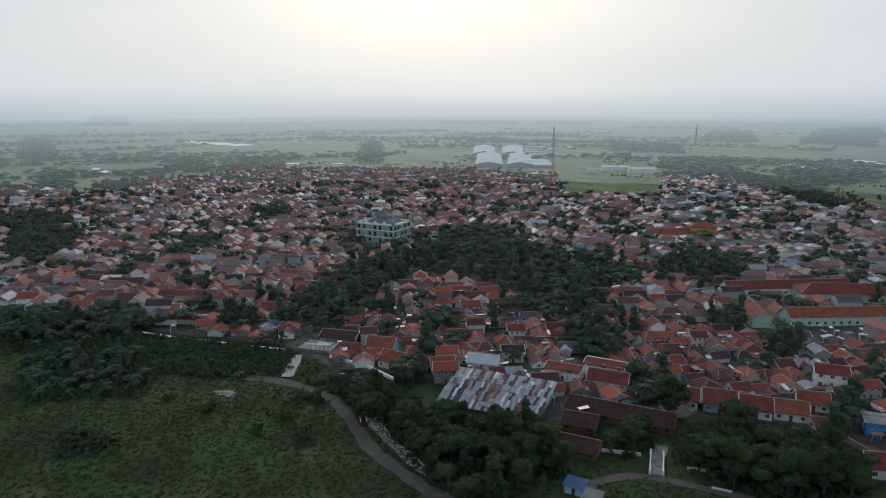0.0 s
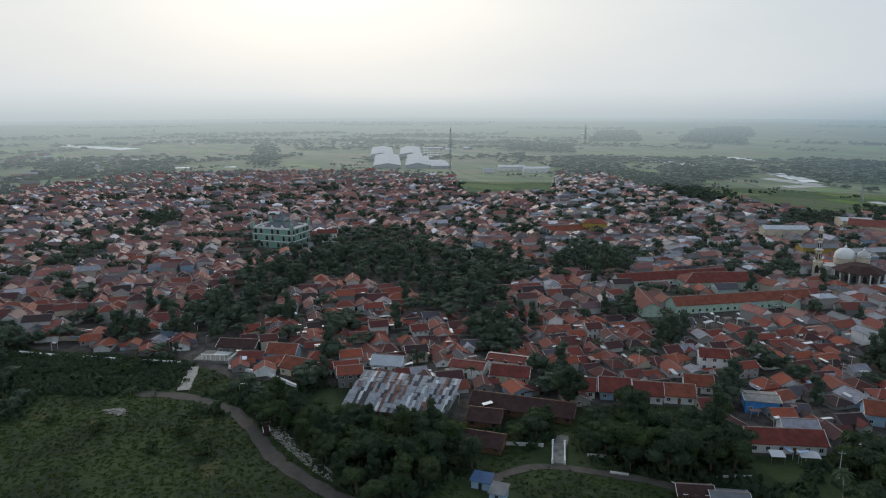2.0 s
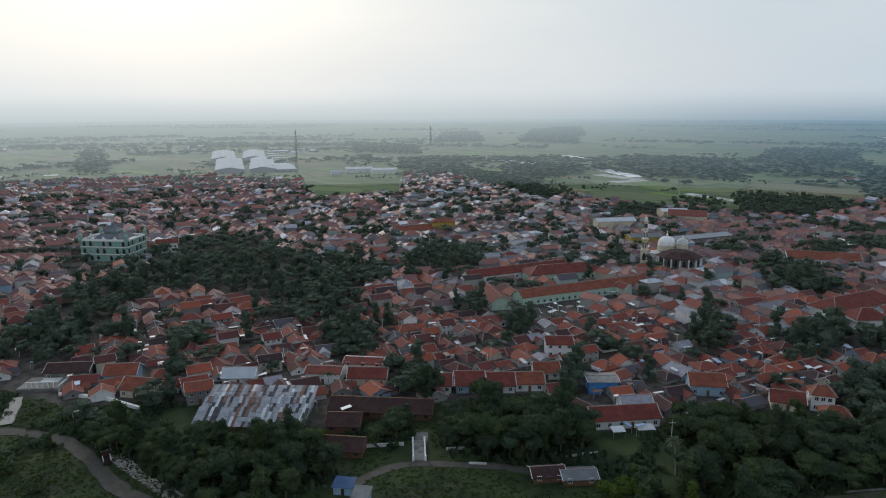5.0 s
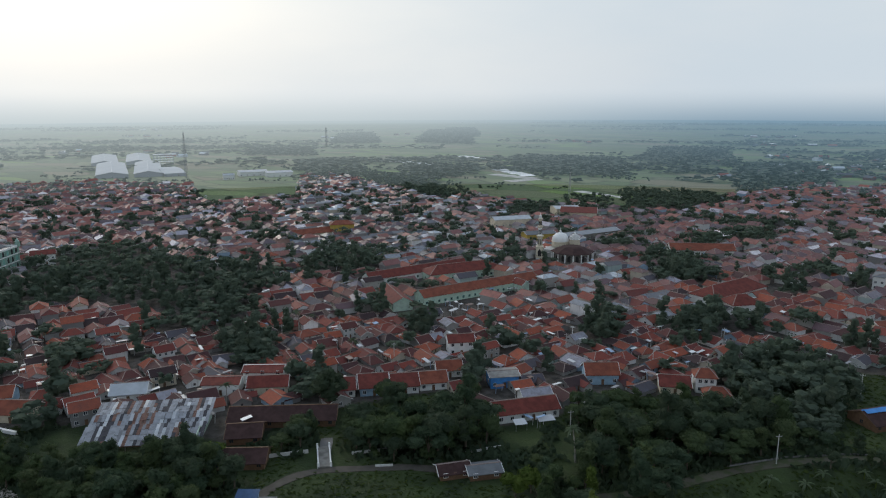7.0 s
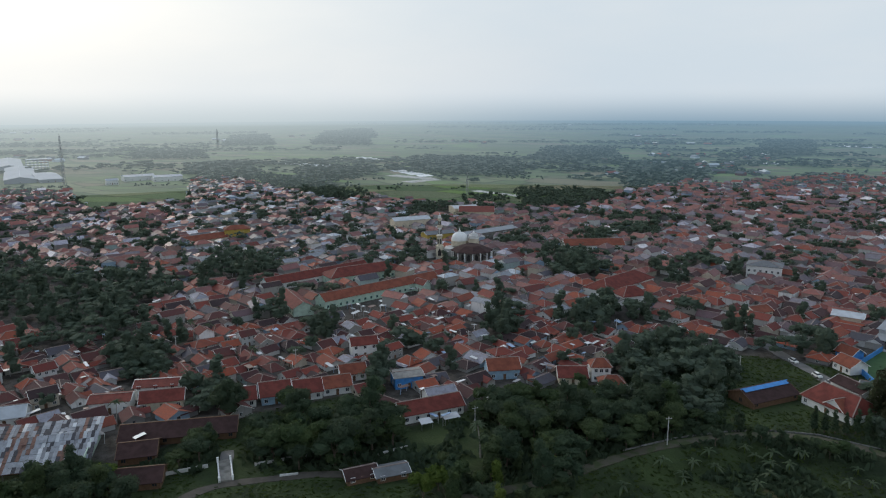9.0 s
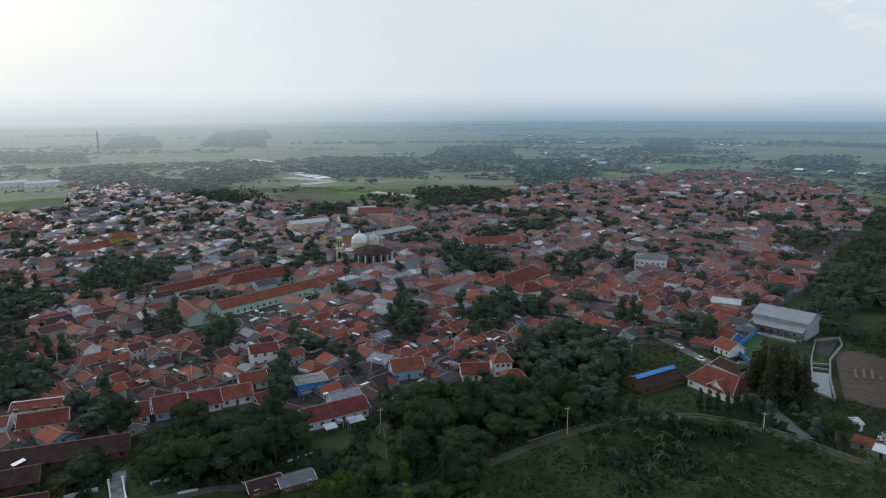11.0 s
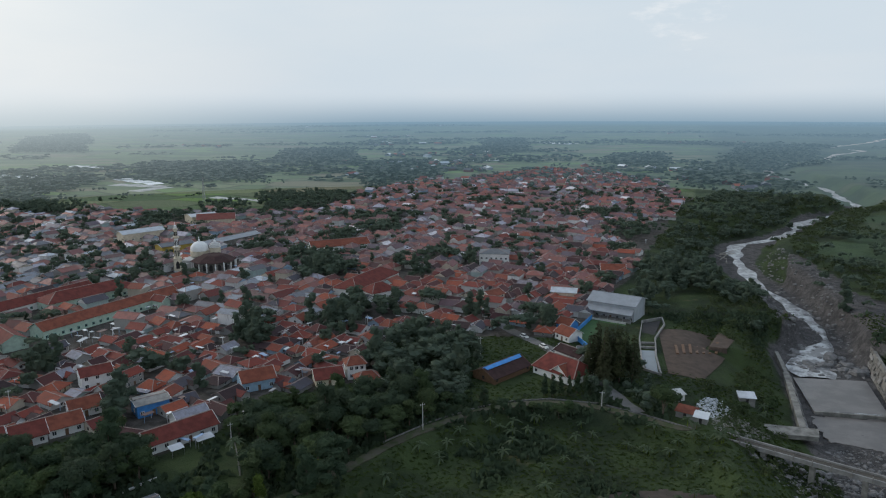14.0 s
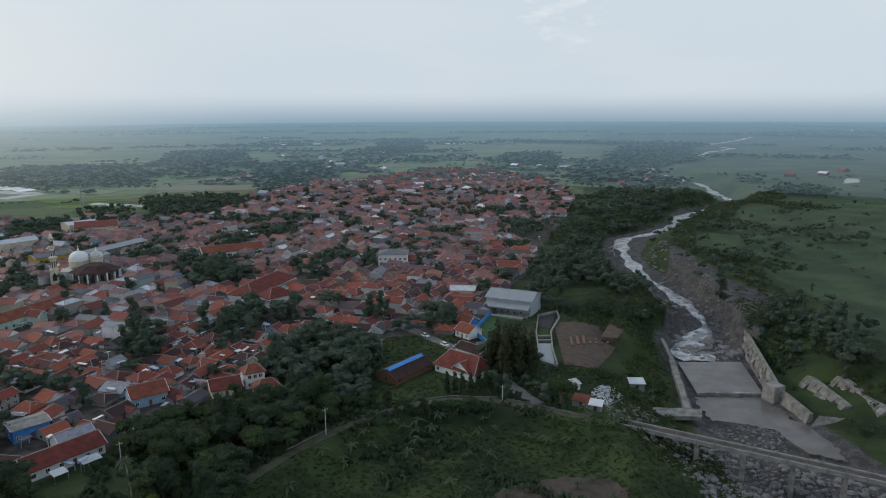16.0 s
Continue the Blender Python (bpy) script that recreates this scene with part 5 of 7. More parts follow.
def white_mosque():
    ob = thing("white_mosque", "mosque with a large white dome and a brown hipped roof", "mosque", m=pose(-154.5, 429, 0))
    turn8 = pose(0, 0, 0, 0, 0, 22.5)
    part("hall", Shape().tube([(0, 0, -1, 12.6), (0, 0, 5.5, 12.6)], 8, turn8), OLD_CONCRETE, ob)
    part("roof", Shape().tube([(0, 0, 5.3, 14.5), (0, 0, 5.6, 14.3), (0, 0, 8.6, 7.0), (0, 0, 9.0, 5.0)], 8, turn8), BROWN_ROOF, ob)
    for i in range(16):
        a = math.radians(22.5 * i)
        part("column", Shape().tube([(13.6 * math.cos(a), 13.6 * math.sin(a), -0.5, 0.45), (13.6 * math.cos(a), 13.6 * math.sin(a), 5.4, 0.4)], 8), WHITE, ob)
        s = Shape()
        arch_panel(s, 0, 0.4, 2.6, 4.2, pose(11.9 * math.cos(a + 0.196), 11.9 * math.sin(a + 0.196), 0, 0, 0, math.degrees(a + 0.196) + 90))
        part("arched_window", s, DARK, ob)
    part("parapet", Shape().box(-20, -2, -0.5, -8, 10, 5.2), PALE_CONCRETE, ob)
    for x, y, r, z, nm in ((-12.5, 10.0, 5.6, 9.4, "dome"), (-2.9, 11.8, 3.4, 11.2, "small_dome")):
        part("dome_drum", Shape().tube([(x, y, 6, r * 1.03), (x, y, z - 0.3, r * 1.03), (x, y, z, r * 1.1)], 20), CREAM, ob)
        part(nm, Shape().tube(dome_profile(x, y, z, r, r * 1.05), 28), WHITE if nm == "dome" else PALE_CONCRETE, ob, smooth_faces=True)
        part("finial", Shape().tube([(x, y, z + r * 0.98, 0.7), (x, y, z + r * 1.2, 0.8), (x, y, z + r * 1.35, 0.2), (x, y, z + r * 1.7, 0.06)], 8), WHITE, ob)
        if nm == "small_dome":
            for k in (0.0, 0.9, 1.8):
                part("tier", Shape().tube([(x, y, z + k, r * (1.12 - k * 0.1)), (x, y, z + k + 0.35, r * (1.12 - k * 0.1))], 20), WHITE, ob)
    AVOID.extend([(-154, 429, 20), (-166, 438, 14), (-150, 410, 8)])
    t = thing("minaret", "slender cream and white minaret with tiered balconies", "minaret", m=pose(-174, 420, 0, 0, 0, 20))
    part("base", Shape().box(-2.4, -2.4, -1, 2.4, 2.4, 8.5), CREAM, t)
    for k in range(4):
        s = Shape()
        arch_panel(s, 0, 2.0, 2.2, 5.0, pose(0, 0, 0, 0, 0, 90 * k) @ pose(0, -2.4, 0))
        part("arched_window", s, DARK, t)
    z, r = 8.5, 1.8
    for i, hgt in enumerate((6.4, 5.8, 4.6)):
        part("shaft", Shape().tube([(0, 0, z, r), (0, 0, z + hgt, r * 0.9)], 8), WHITE if i % 2 else CREAM, t)
        for k in range(8):
            a = math.radians(45 * k + 22.5)
            part("window", Shape().box(-0.3, -0.08, 0, 0.3, 0.1, hgt * 0.55, pose(r * 0.9 * math.cos(a), r * 0.9 * math.sin(a), z + hgt * 0.2, 0, 0, 45 * k + 112.5)), DARK, t)
        z += hgt
        part("balcony", Shape().tube([(0, 0, z - 0.3, r * 0.95), (0, 0, z + 0.1, r * 1.35), (0, 0, z + 0.8, r * 1.35), (0, 0, z + 0.85, r)], 10), CREAM, t)
        z += 0.5
        r *= 0.78
    part("cupola", Shape().tube([(0, 0, z, r), (0, 0, z + 1.4, r)] + dome_profile(0, 0, z + 1.4, r * 1.1, r * 1.4, 6)[1:] + [(0, 0, z + 4.2, 0.05)], 12), WHITE, t)
    AVOID.extend([(-174, 420, 7), (-168, 408, 8)])


white_mosque()


# ---------------------------------------------------------------- warehouses far off, masts
for az0, r0, r1, wide in ((56.1, 1092, 1318, 42), (56.5, 1330, 1540, 42), (53.6, 1092, 1318, 38), (54.2, 1330, 1540, 40)):
    a = radians(az0)
    c = (r0 + r1) / 2
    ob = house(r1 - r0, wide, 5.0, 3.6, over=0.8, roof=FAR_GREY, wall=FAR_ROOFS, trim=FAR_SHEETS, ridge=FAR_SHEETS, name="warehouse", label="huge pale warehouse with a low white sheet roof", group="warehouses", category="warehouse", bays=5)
    ob.matrix_basis = pose(-math.sin(a) * c, math.cos(a) * c, 0, 0, 0, 90 + az0)
    AVOID.append((-math.sin(a) * r0, math.cos(a) * r0, 30))
placed((-857, 659), (-842, 684), 120, 4.5, 2.5, roof=FAR_GREY, wall=FAR_ROOFS, trim=FAR_SHEETS, ridge=FAR_SHEETS, bays=4, name="warehouse", label="pale sheet-roofed annexe beside the warehouses", group="warehouses", category="warehouse")


def frame_building():
    """An unfinished block: floors on columns."""
    ob = thing("unfinished_block", "bare grey concrete frame of an unfinished four-storey block", "building", m=pose(-1047, 806, 0, 0, 0, 59))
    for k in range(5):
        part("floor_slab", Shape().box(-16, 0, k * 4.2, 16, 14, k * 4.2 + 0.6), FAR_SHEETS, ob)
    for i in range(7):
        for y in (0.4, 13):
            part("column", Shape().box(-16 + i * 5.2, y, -1, -15.3 + i * 5.2, y + 0.7, 17.2), FAR_ROOFS, ob)


frame_building()


def mast(x, y, h, w, name="radio_mast", label="tall thin lattice radio mast"):
    ob = thing(name, label, "mast", m=pose(x, y, height_at(x, y)))
    n = int(h / (w * 2.2))
    for sx in (-1, 1):
        for sy in (-1, 1):
            part("leg", Shape().limb((sx * w, sy * w, -1), (sx * w * 0.35, sy * w * 0.35, h), w * 0.14, w * 0.08, 4), STEEL, ob)
    for i in range(n):
        z0, z1 = h * i / n, h * (i + 1) / n
        a, b = w * (1 - 0.65 * i / n), w * (1 - 0.65 * (i + 1) / n)
        s = Shape()
        for k in range(4):
            q = pose(0, 0, 0, 0, 0, 90 * k)
            s.limb(q @ Vector((-a, -a, z0)), q @ Vector((b, -b, z1)), w * 0.06, w * 0.06, 3).limb(q @ Vector((-b, -b, z1)), q @ Vector((b, -b, z1)), w * 0.06, w * 0.06, 3)
        part("brace", s, STEEL, ob)
    part("antenna", Shape().limb((0, 0, h - 0.5), (0, 0, h + h * 0.06), w * 0.1, w * 0.04, 4), STEEL, ob)


mast(-807, 656, 64, 1.7)
mast(-1115, 1327, 48, 2.2)
mast(-273, 742, 26, 1.3, "power_pylon", "grey lattice power pylon in the paddies")
mast(-352, 520, 22, 0.8)


def utility_pole(x, y, h, turn):
    ob = thing("utility_pole", "pale concrete utility pole with a short cross-arm", "pole", "utility poles", pose(x, y, height_at(x, y), 0, 0, turn))
    part("pole", Shape().tube([(0, 0, -0.6, 0.17), (0, 0, h, 0.11)], 8), PALE_CONCRETE, ob)
    part("cross_arm", Shape().box(-0.9, -0.06, h - 0.7, 0.9, 0.06, h - 0.55), STEEL, ob)
    for x0 in (-0.8, 0, 0.8):
        part("insulator", Shape().tube([(x0, 0, h - 0.55, 0.06), (x0, 0, h - 0.3, 0.04)], 6), WHITE, ob)
    return ob


for x, y, h, a in ((-67.3, 190.5, 8.2, 40), (-10.5, 202.5, 9.3, 30), (48.7, 217.7, 7.2, -20), (-118, 228, 8, 10), (-150, 215, 8, 50), (-60, 262, 8, 70), (10, 270, 8, 0), (-205, 210, 8, 20), (-95, 260, 8, 40), (-250, 160, 8, 0), (-40, 300, 8, 30)):
    utility_pole(x, y, h, a)


# ---------------------------------------------------------------- sports hall, pitch, fish ponds
def sports_hall():
    m, L = front((64.5, 327.7), (84.0, 315.6), 17)
    ob = house(L, 17, 8.0, 2.6, over=0.7, roof=HALL_SHEET, wall=GREY_SHEET, trim=SHEET, ridge=HALL_SHEET, bays=7, name="sports_hall", label="tall sports hall with a broad pale grey sheet roof", category="hall")
    ob.matrix_basis = m
    part("lean_to", Shape().slab([(-L / 2, -13.0, 4.6), (L / 2, -13.0, 4.6), (L / 2, -8.55, 6.2), (-L / 2, -8.55, 6.2)], 0.12), HALL_SHEET, ob)
    for i in range(7):
        x = -L / 2 + 0.4 + i * (L - 0.8) / 6
        part("post", Shape().box(x - 0.12, -12.8, -0.5, x + 0.12, -12.56, 4.5), STEEL, ob)
    for k in range(3):
        part("stand_step", Shape().box(-L / 2 + 1, -12 + k * 1.1, -0.3, L / 2 - 1, -10.9 + k * 1.1, 0.5 + 0.45 * k), CONCRETE, ob)


sports_hall()
PITCH = [(51.5, 294), (65, 320), (79, 311.5), (70, 273), (57, 270.5)]
tagged(part("sports_pitch", Shape().slab([(x, y, 0.08) for x, y in PITCH], 0.5), TURF), "mown green turf of a small walled pitch", "pitch", kind="structure")
AVOID += [(65, 295, 16), (63, 280, 10), (75, 310, 12), (82, 325, 14), (60, 312, 8)]


def run_wall(name, line, h, t, mat, label, category="wall", z=None, cap=None, piece="panel"):
    """A wall along a line, one panel for each stretch."""
    ob = thing(name, label, category)
    for a, b in zip(line, line[1:]):
        d = Vector((b[0] - a[0], b[1] - a[1], 0)).normalized() * t * 0.45
        za, zb = (height_at(*a), height_at(*b)) if z is None else (z, z)
        part(piece, Shape().beam((a[0] - d.x, a[1] - d.y, za + h), (b[0] + d.x, b[1] + d.y, zb + h), t, h + 0.8), mat, ob)
        if cap:
            part("coping", Shape().beam((a[0], a[1], za + h + 0.12), (b[0], b[1], zb + h + 0.12), t + 0.3, 0.1), cap, ob)
    return ob


run_wall("pitch_fence", [(57, 270.5), (51.5, 294), (65, 320)], 2.2, 0.25, BLUE, "bright blue boarded fence round the pitch", "fence")
run_wall("pitch_wall", [(65, 320), (79, 311.5)], 1.0, 0.3, PALE_CONCRETE, "low pale wall along the pitch")
run_wall("pond_wall", [(88, 316), (99, 322), (97, 311), (86.5, 289), (81, 268), (77.5, 249)], 1.2, 0.6, CONCRETE, "grey concrete wall round the fish ponds")
run_wall("pond_wall", [(88, 316), (80, 290), (75, 268), (72.5, 254), (77.5, 249)], 0.9, 0.5, CONCRETE, "grey concrete wall round the fish ponds")
run_wall("pond_wall", [(78.5, 284), (85.0, 283.5)], 0.9, 0.8, CONCRETE, "grey cross wall between the fish ponds")
run_wall("pond_wall", [(77.5, 279), (83.6, 278)], 0.9, 0.8, CONCRETE, "grey cross wall between the fish ponds")
tagged(part("fish_pond_water", Shape().slab([(76.4, 276, 0.35), (82.6, 275, 0.35), (77.0, 251, 0.35), (73.4, 254, 0.35)], 0.6), POND), "still grey water in a walled fish pond", "pond", kind="structure")
tagged(part("fish_pond_floor", Shape().slab([(88, 314, 0.2), (97, 317, 0.2), (86, 290, 0.2), (80.5, 290, 0.2)], 0.6), DARK), "dark drained fish pond", "pond", kind="structure")
AVOID += [(85, 300, 14), (78, 265, 12), (93, 316, 10)]

PLOT = [(92, 305), (118, 306), (121, 290), (111, 274), (92, 246), (81, 251)]
patch("ploughed_plot", PLOT, PLOUGH, "bare reddish-brown ploughed plot beside the ponds", "plot", lift=0.2, step=0.45)
AVOID += [(100, 285, 22), (95, 262, 14)]
for k in range(7):
    ob = run_wall("garden_bed", [(93 + k * 3.2, 281 + k * 0.8), (91 + k * 3.0, 272 + k * 1.0)], 0.55, 1.1, WOOD, "raised bed of dark earth on the ploughed plot", "garden bed")


patch("bare_garden", [(31.1, 164.2), (40.4, 171.6), (57.4, 174.1), (69.7, 171.1), (71.8, 162.1), (67.5, 157.2)], DARK_EARTH, "bare dark earth among the banana gardens", "garden")

# ---------------------------------------------------------------- huts and rubbish by the river
def hut(x, y, w, d, h, turn, roof, wall, label):
    z = height_at(x, y)
    ob = thing("hut", label, "hut", "riverside huts", pose(x, y, z, 0, 0, turn))
    part("wall", Shape().box(-w / 2, -d / 2, -1.5, w / 2, d / 2, h), wall, ob)
    part("roof", Shape().slab([(-w / 2 - 0.4, -d / 2 - 0.5, h + 0.1), (w / 2 + 0.4, -d / 2 - 0.5, h + 0.1), (w / 2 + 0.4, d / 2 + 0.4, h + 0.9), (-w / 2 - 0.4, d / 2 + 0.4, h + 0.9)], 0.12), roof, ob)
    part("door", Shape().box(-0.45, -d / 2 - 0.06, -0.1, 0.45, -d / 2 + 0.04, 1.9), DARK, ob)
    AVOID.append((x, y, 6))


hut(106.9, 241.2, 5.5, 4.0, 2.4, -10, SHEET, CONCRETE, "small hut with a pale sheet roof on the river bank")
hut(77.3, 228, 3.6, 3.0, 2.4, 15, PALE_CONCRETE, WHITE, "small white hut beside the path")
hut(76.0, 214.5, 6.0, 4.0, 2.2, -35, ORANGE_ROOF, CONCRETE, "small hut with a rusty red roof near the footbridge")
hut(79.5, 210.6, 4.0, 3.2, 2.0, -30, WHITE, CONCRETE, "small hut with a white sheet roof near the footbridge")
hut(-125.0, 112.5, 5.0, 3.6, 2.3, 30, NAVY, PALE_BLUE, "kiosk with a dull blue roof at the track")
hut(-118.0, 112.0, 4.0, 4.0, 2.4, 30, SLATE_ROOF, PALE_BLUE, "small blue kiosk at the track")


def heap(name, label, cx, cy, rx, ry, turn, count, size, mat, seed, kind_label, flat=0.5, top=0.5):
    """A scatter of broken blocks that lie on the ground."""
    rng = np.random.default_rng(seed)
    s = Shape()
    co, si = math.cos(radians(turn)), math.sin(radians(turn))
    a, r = rng.random(count) * 6.283, np.sqrt(rng.random(count))
    u, v = rx * r * np.cos(a), ry * r * np.sin(a)
    x, y = cx + u * co - v * si, cy + u * si + v * co
    z = height(x, y)
    for i in range(count):
        k = size * (0.35 + 1.3 * rng.random() ** 3)
        m = pose(x[i], y[i], z[i] + top * (1 - r[i]) * rng.random(), rng.uniform(-25, 25), rng.uniform(-25, 25), rng.uniform(0, 360))
        s.box(-k, -k * rng.uniform(0.4, 0.9), -k * flat, k, k * rng.uniform(0.4, 0.9), k * flat, m, taper=k * 0.22)
    return tagged(part(name, s, mat), label, kind_label, kind="stuff")


heap("rubbish", "pale heap of rubbish and broken sheets on the bank", 88, 223, 11, 5, 55, 1100, 0.3, SHEET, 3, "rubbish", 0.25, 0.7)
heap("rubbish", "dark broken litter round the pale heap", 93, 212, 12, 7, 30, 700, 0.3, OLD_CONCRETE, 4, "rubbish", 0.3, 0.6)
heap("brush_pile", "pile of pale dry branches in the meadow", -234.5, 48, 4.5, 2.2, 30, 90, 0.7, PALE_BARK, 5, "branches", 0.06, 1.6)
heap("track_rubble", "pale broken rubble along the earth track", -192, 84, 22, 2.4, -5, 1300, 0.24, RUBBLE, 6, "rubble", 0.4, 0.3)
heap("track_rubble", "pale broken rubble along the earth track", -163, 83, 12, 2.2, 2, 700, 0.24, RUBBLE, 8, "rubble", 0.4, 0.3)

# ---------------------------------------------------------------- tracks, canal and small bridges on the near side
ribbon("earth_track", [(-246, 58), (-240.5, 64), (-230, 72.5), (-212, 79), (-195, 78.4), (-175, 75.4), (-159, 77), (-144, 79.5), (-120, 86), (-90, 92)], 4.6, DIRT, label="winding earth track beside the meadow", category="track")
ribbon("side_path", [(-125, 112), (-126, 120), (-124.5, 131), (-119.3, 136.2), (-110, 142), (-100, 149.5), (-92, 152)], 3.2, DIRT, label="grey path that curves from the little bridge", category="path")
ribbon("yard_drive", [(-131, 151), (-127.5, 146), (-121, 138)], 3.4, ROAD, label="paved drive from the yard over the little bridge", category="drive")
ribbon("dike_road", [(-60, 150), (-40, 168)] + [(x, y) for x, y, w in DIKE[:10]] + [(77, 208)], 3.4, GRASS_TRACK, lift=0.25, label="curved earth road on the dike", category="road")
ribbon("town_street", [(20, 312), (28.5, 296), (38, 281), (45, 264.8), (50, 252), (56, 232), (61, 217)], 5.0, ROAD, label="grey street with a bend into the town", category="street")
ribbon("bank_path", [(115, 576), (106, 563), (99.4, 513), (95, 481), (90, 460)], 2.6, PALE_CONCRETE, label="narrow pale path past the last houses", category="path")
for stretch in ([(-337, 21), (-329, 25.5)], [(-319, 31.5), (-307, 41), (-299, 48)], [(-296, 51), (-284.5, 61.5)], [(-277, 68.5), (-266, 79)]):
    run_wall("canal_wall", stretch, 1.0, 1.0, WHITE, "bright pale concrete canal wall beside the meadow", piece="wall_panel")
edge_line = [(x + (x - 20) * 2.6 / math.hypot(x - 20, y - 165), y + (y - 165) * 2.6 / math.hypot(x - 20, y - 165)) for x, y, w in DIKE[2:10]]
run_wall("dike_kerb", edge_line, 0.45, 0.3, ROCK, "low weathered concrete kerb along the dike road", category="kerb", piece="kerb_panel")
run_wall("canal_kerb", [(-337, 21), (-327, 26.5), (-318, 32), (-307, 41), (-286, 60), (-266, 79)], 0.5, 0.9, OLD_CONCRETE, "low weathered canal kerb between the bright wall stretches", piece="kerb_panel")
run_wall("canal_wall", [(-249, 92.5), (-245.7, 94.7), (-232, 101), (-216, 104)], 1.1, 0.9, WHITE, "bright pale concrete canal wall below the houses", piece="wall_panel")
ribbon("canal_ramp", [(-238, 71), (-247, 76), (-258, 82)], 4.0, RUBBLE, lift=0.5, thick=1.2, label="pale concrete ramp down to the track", category="ramp")


def sluice():
    ob = thing("canal_sluice", "concrete sluice deck with white posts and rails over the canal", "sluice", m=pose(-262, 93, 0, 0, 0, 43))
    part("deck", Shape().box(-8, -5, -0.8, 8, 6, 1.0), OLD_CONCRETE, ob)
    for i in range(6):
        part("post", Shape().box(-5 + i * 1.9, -4.2, 1.0, -4.75 + i * 1.9, -3.95, 3.0), WHITE, ob)
    part("rail", Shape().box(-5.1, -4.25, 3.0, 4.9, -3.9, 3.25), WHITE, ob)
    part("beam", Shape().box(-2.5, 0.5, 1.0, 4.0, 4.5, 1.35), PALE_CONCRETE, ob)
    part("side_wall", Shape().box(7.0, -6, -0.8, 7.5, 12, 2.4), PALE_CONCRETE, ob)
    AVOID.append((-262, 94, 11))


sluice()
placed((-268, 95), (-257, 106), 9, 3.0, 2.0, roof=BROWN_ROOF, wall=OLD_CONCRETE, label="low dark-roofed house behind the sluice")
placed((-247, 107), (-239, 115), 8, 3.6, 2.6, roof=ORANGE_ROOF, wall=PALE_BLUE, label="blue-grey house with an orange gable roof by the canal")
placed((-231, 105), (-221, 110), 9, 3.2, 2.8, roof=ORANGE_ROOF, wall=CREAM, label="house with a broad orange roof behind the canal wall")


def small_bridge():
    ob = thing("small_bridge", "little concrete bridge with white parapets and piers", "bridge", m=pose(-124, 141.3, 0, 0, 0, -48))
    part("deck", Shape().box(-6, -1.9, -0.6, 6, 1.9, 0.45), OLD_CONCRETE, ob)
    for sy in (-1, 1):
        part("parapet", Shape().box(-5.6, sy * 1.75 - 0.18, 0.45, 5.6, sy * 1.75 + 0.18, 1.25), WHITE, ob)
        for x in (-5.7, 5.7):
            part("pier", Shape().box(x - 0.3, sy * 1.75 - 0.3, 0, x + 0.3, sy * 1.75 + 0.3, 1.6), WHITE, ob)
    AVOID.append((-124, 141, 7))


small_bridge()
run_wall("yard_wall", [(-148, 123.5), (-138, 133), (-130, 141)], 1.0, 0.5, PALE_CONCRETE, "low pale wall in front of the workshops")
run_wall("yard_wall", [(-118, 147), (-104, 160)], 0.8, 0.5, PALE_CONCRETE, "low pale wall beside the little bridge")
for x, y, a in ((-106, 146, 35), (-88, 166, 50), (-84, 171, 48)):
    ob = thing("concrete_beam", "pale concrete beam lying in the grass", "beam", "beams", pose(x, y, 0.1, 0, 0, a))
    part("beam", Shape().box(-2.5, -0.35, -0.2, 2.5, 0.35, 0.4), PALE_CONCRETE, ob)


def truck():
    ob = thing("truck", "small parked truck with a maroon bed and white edge", "truck", m=pose(-189.5, 80.5, 0.15, 0, 0, 160))
    part("bed", Shape().box(-2.6, -1.0, 0.7, 1.2, 1.0, 0.85).box(-2.6, -1.0, 0.85, 1.2, -0.92, 1.5).box(-2.6, 0.92, 0.85, 1.2, 1.0, 1.5).box(-2.6, -0.92, 0.85, -2.52, 0.92, 1.5), BROWN_ROOF, ob)
    part("bed_edge", Shape().box(-2.65, -1.08, 1.5, 1.25, -0.88, 1.6).box(-2.65, 0.88, 1.5, 1.25, 1.08, 1.6), WHITE, ob)
    part("cab", Shape().box(1.3, -0.95, 0.55, 2.9, 0.95, 1.35).box(1.35, -0.9, 1.35, 2.7, 0.9, 2.1, taper=0.15), BROWN_ROOF, ob)
    part("windscreen", Shape().box(2.55, -0.75, 1.4, 2.78, 0.75, 1.9), GLASS, ob)
    for x in (-1.8, 2.1):
        for y in (-0.95, 0.95):
            part("wheel", Shape().tube([(0, 0, -0.12, 0.4), (0, 0, 0.12, 0.4)], 12, pose(x, y, 0.4, 90)), DARK, ob)


truck()


def car(x, y, turn, paint, label):
    ob = thing("car", label, "car", "parked cars", pose(x, y, height_at(x, y) + 0.15, 0, 0, turn))
    part("body", Shape().box(-2.1, -0.85, 0.3, 2.1, 0.85, 0.95, taper=0.08), paint, ob)
    part("cabin", Shape().box(-1.5, -0.78, 0.95, 1.0, 0.78, 1.55, taper=0.25), GLASS, ob)
    part("roof", Shape().box(-1.2, -0.55, 1.55, 0.7, 0.55, 1.6), paint, ob)
    for wx in (-1.3, 1.3):
        for wy in (-0.8, 0.8):
            part("wheel", Shape().tube([(0, 0, -0.1, 0.32), (0, 0, 0.1, 0.32)], 12, pose(wx, wy, 0.32, 90)), DARK, ob)


car(37, 279, -58, WHITE, "white car parked at the kerb of the street")
car(40.5, 272, -60, SHEET, "pale van parked at the kerb of the street")
car(30, 292.5, -55, WHITE, "white car parked at the bend of the street")

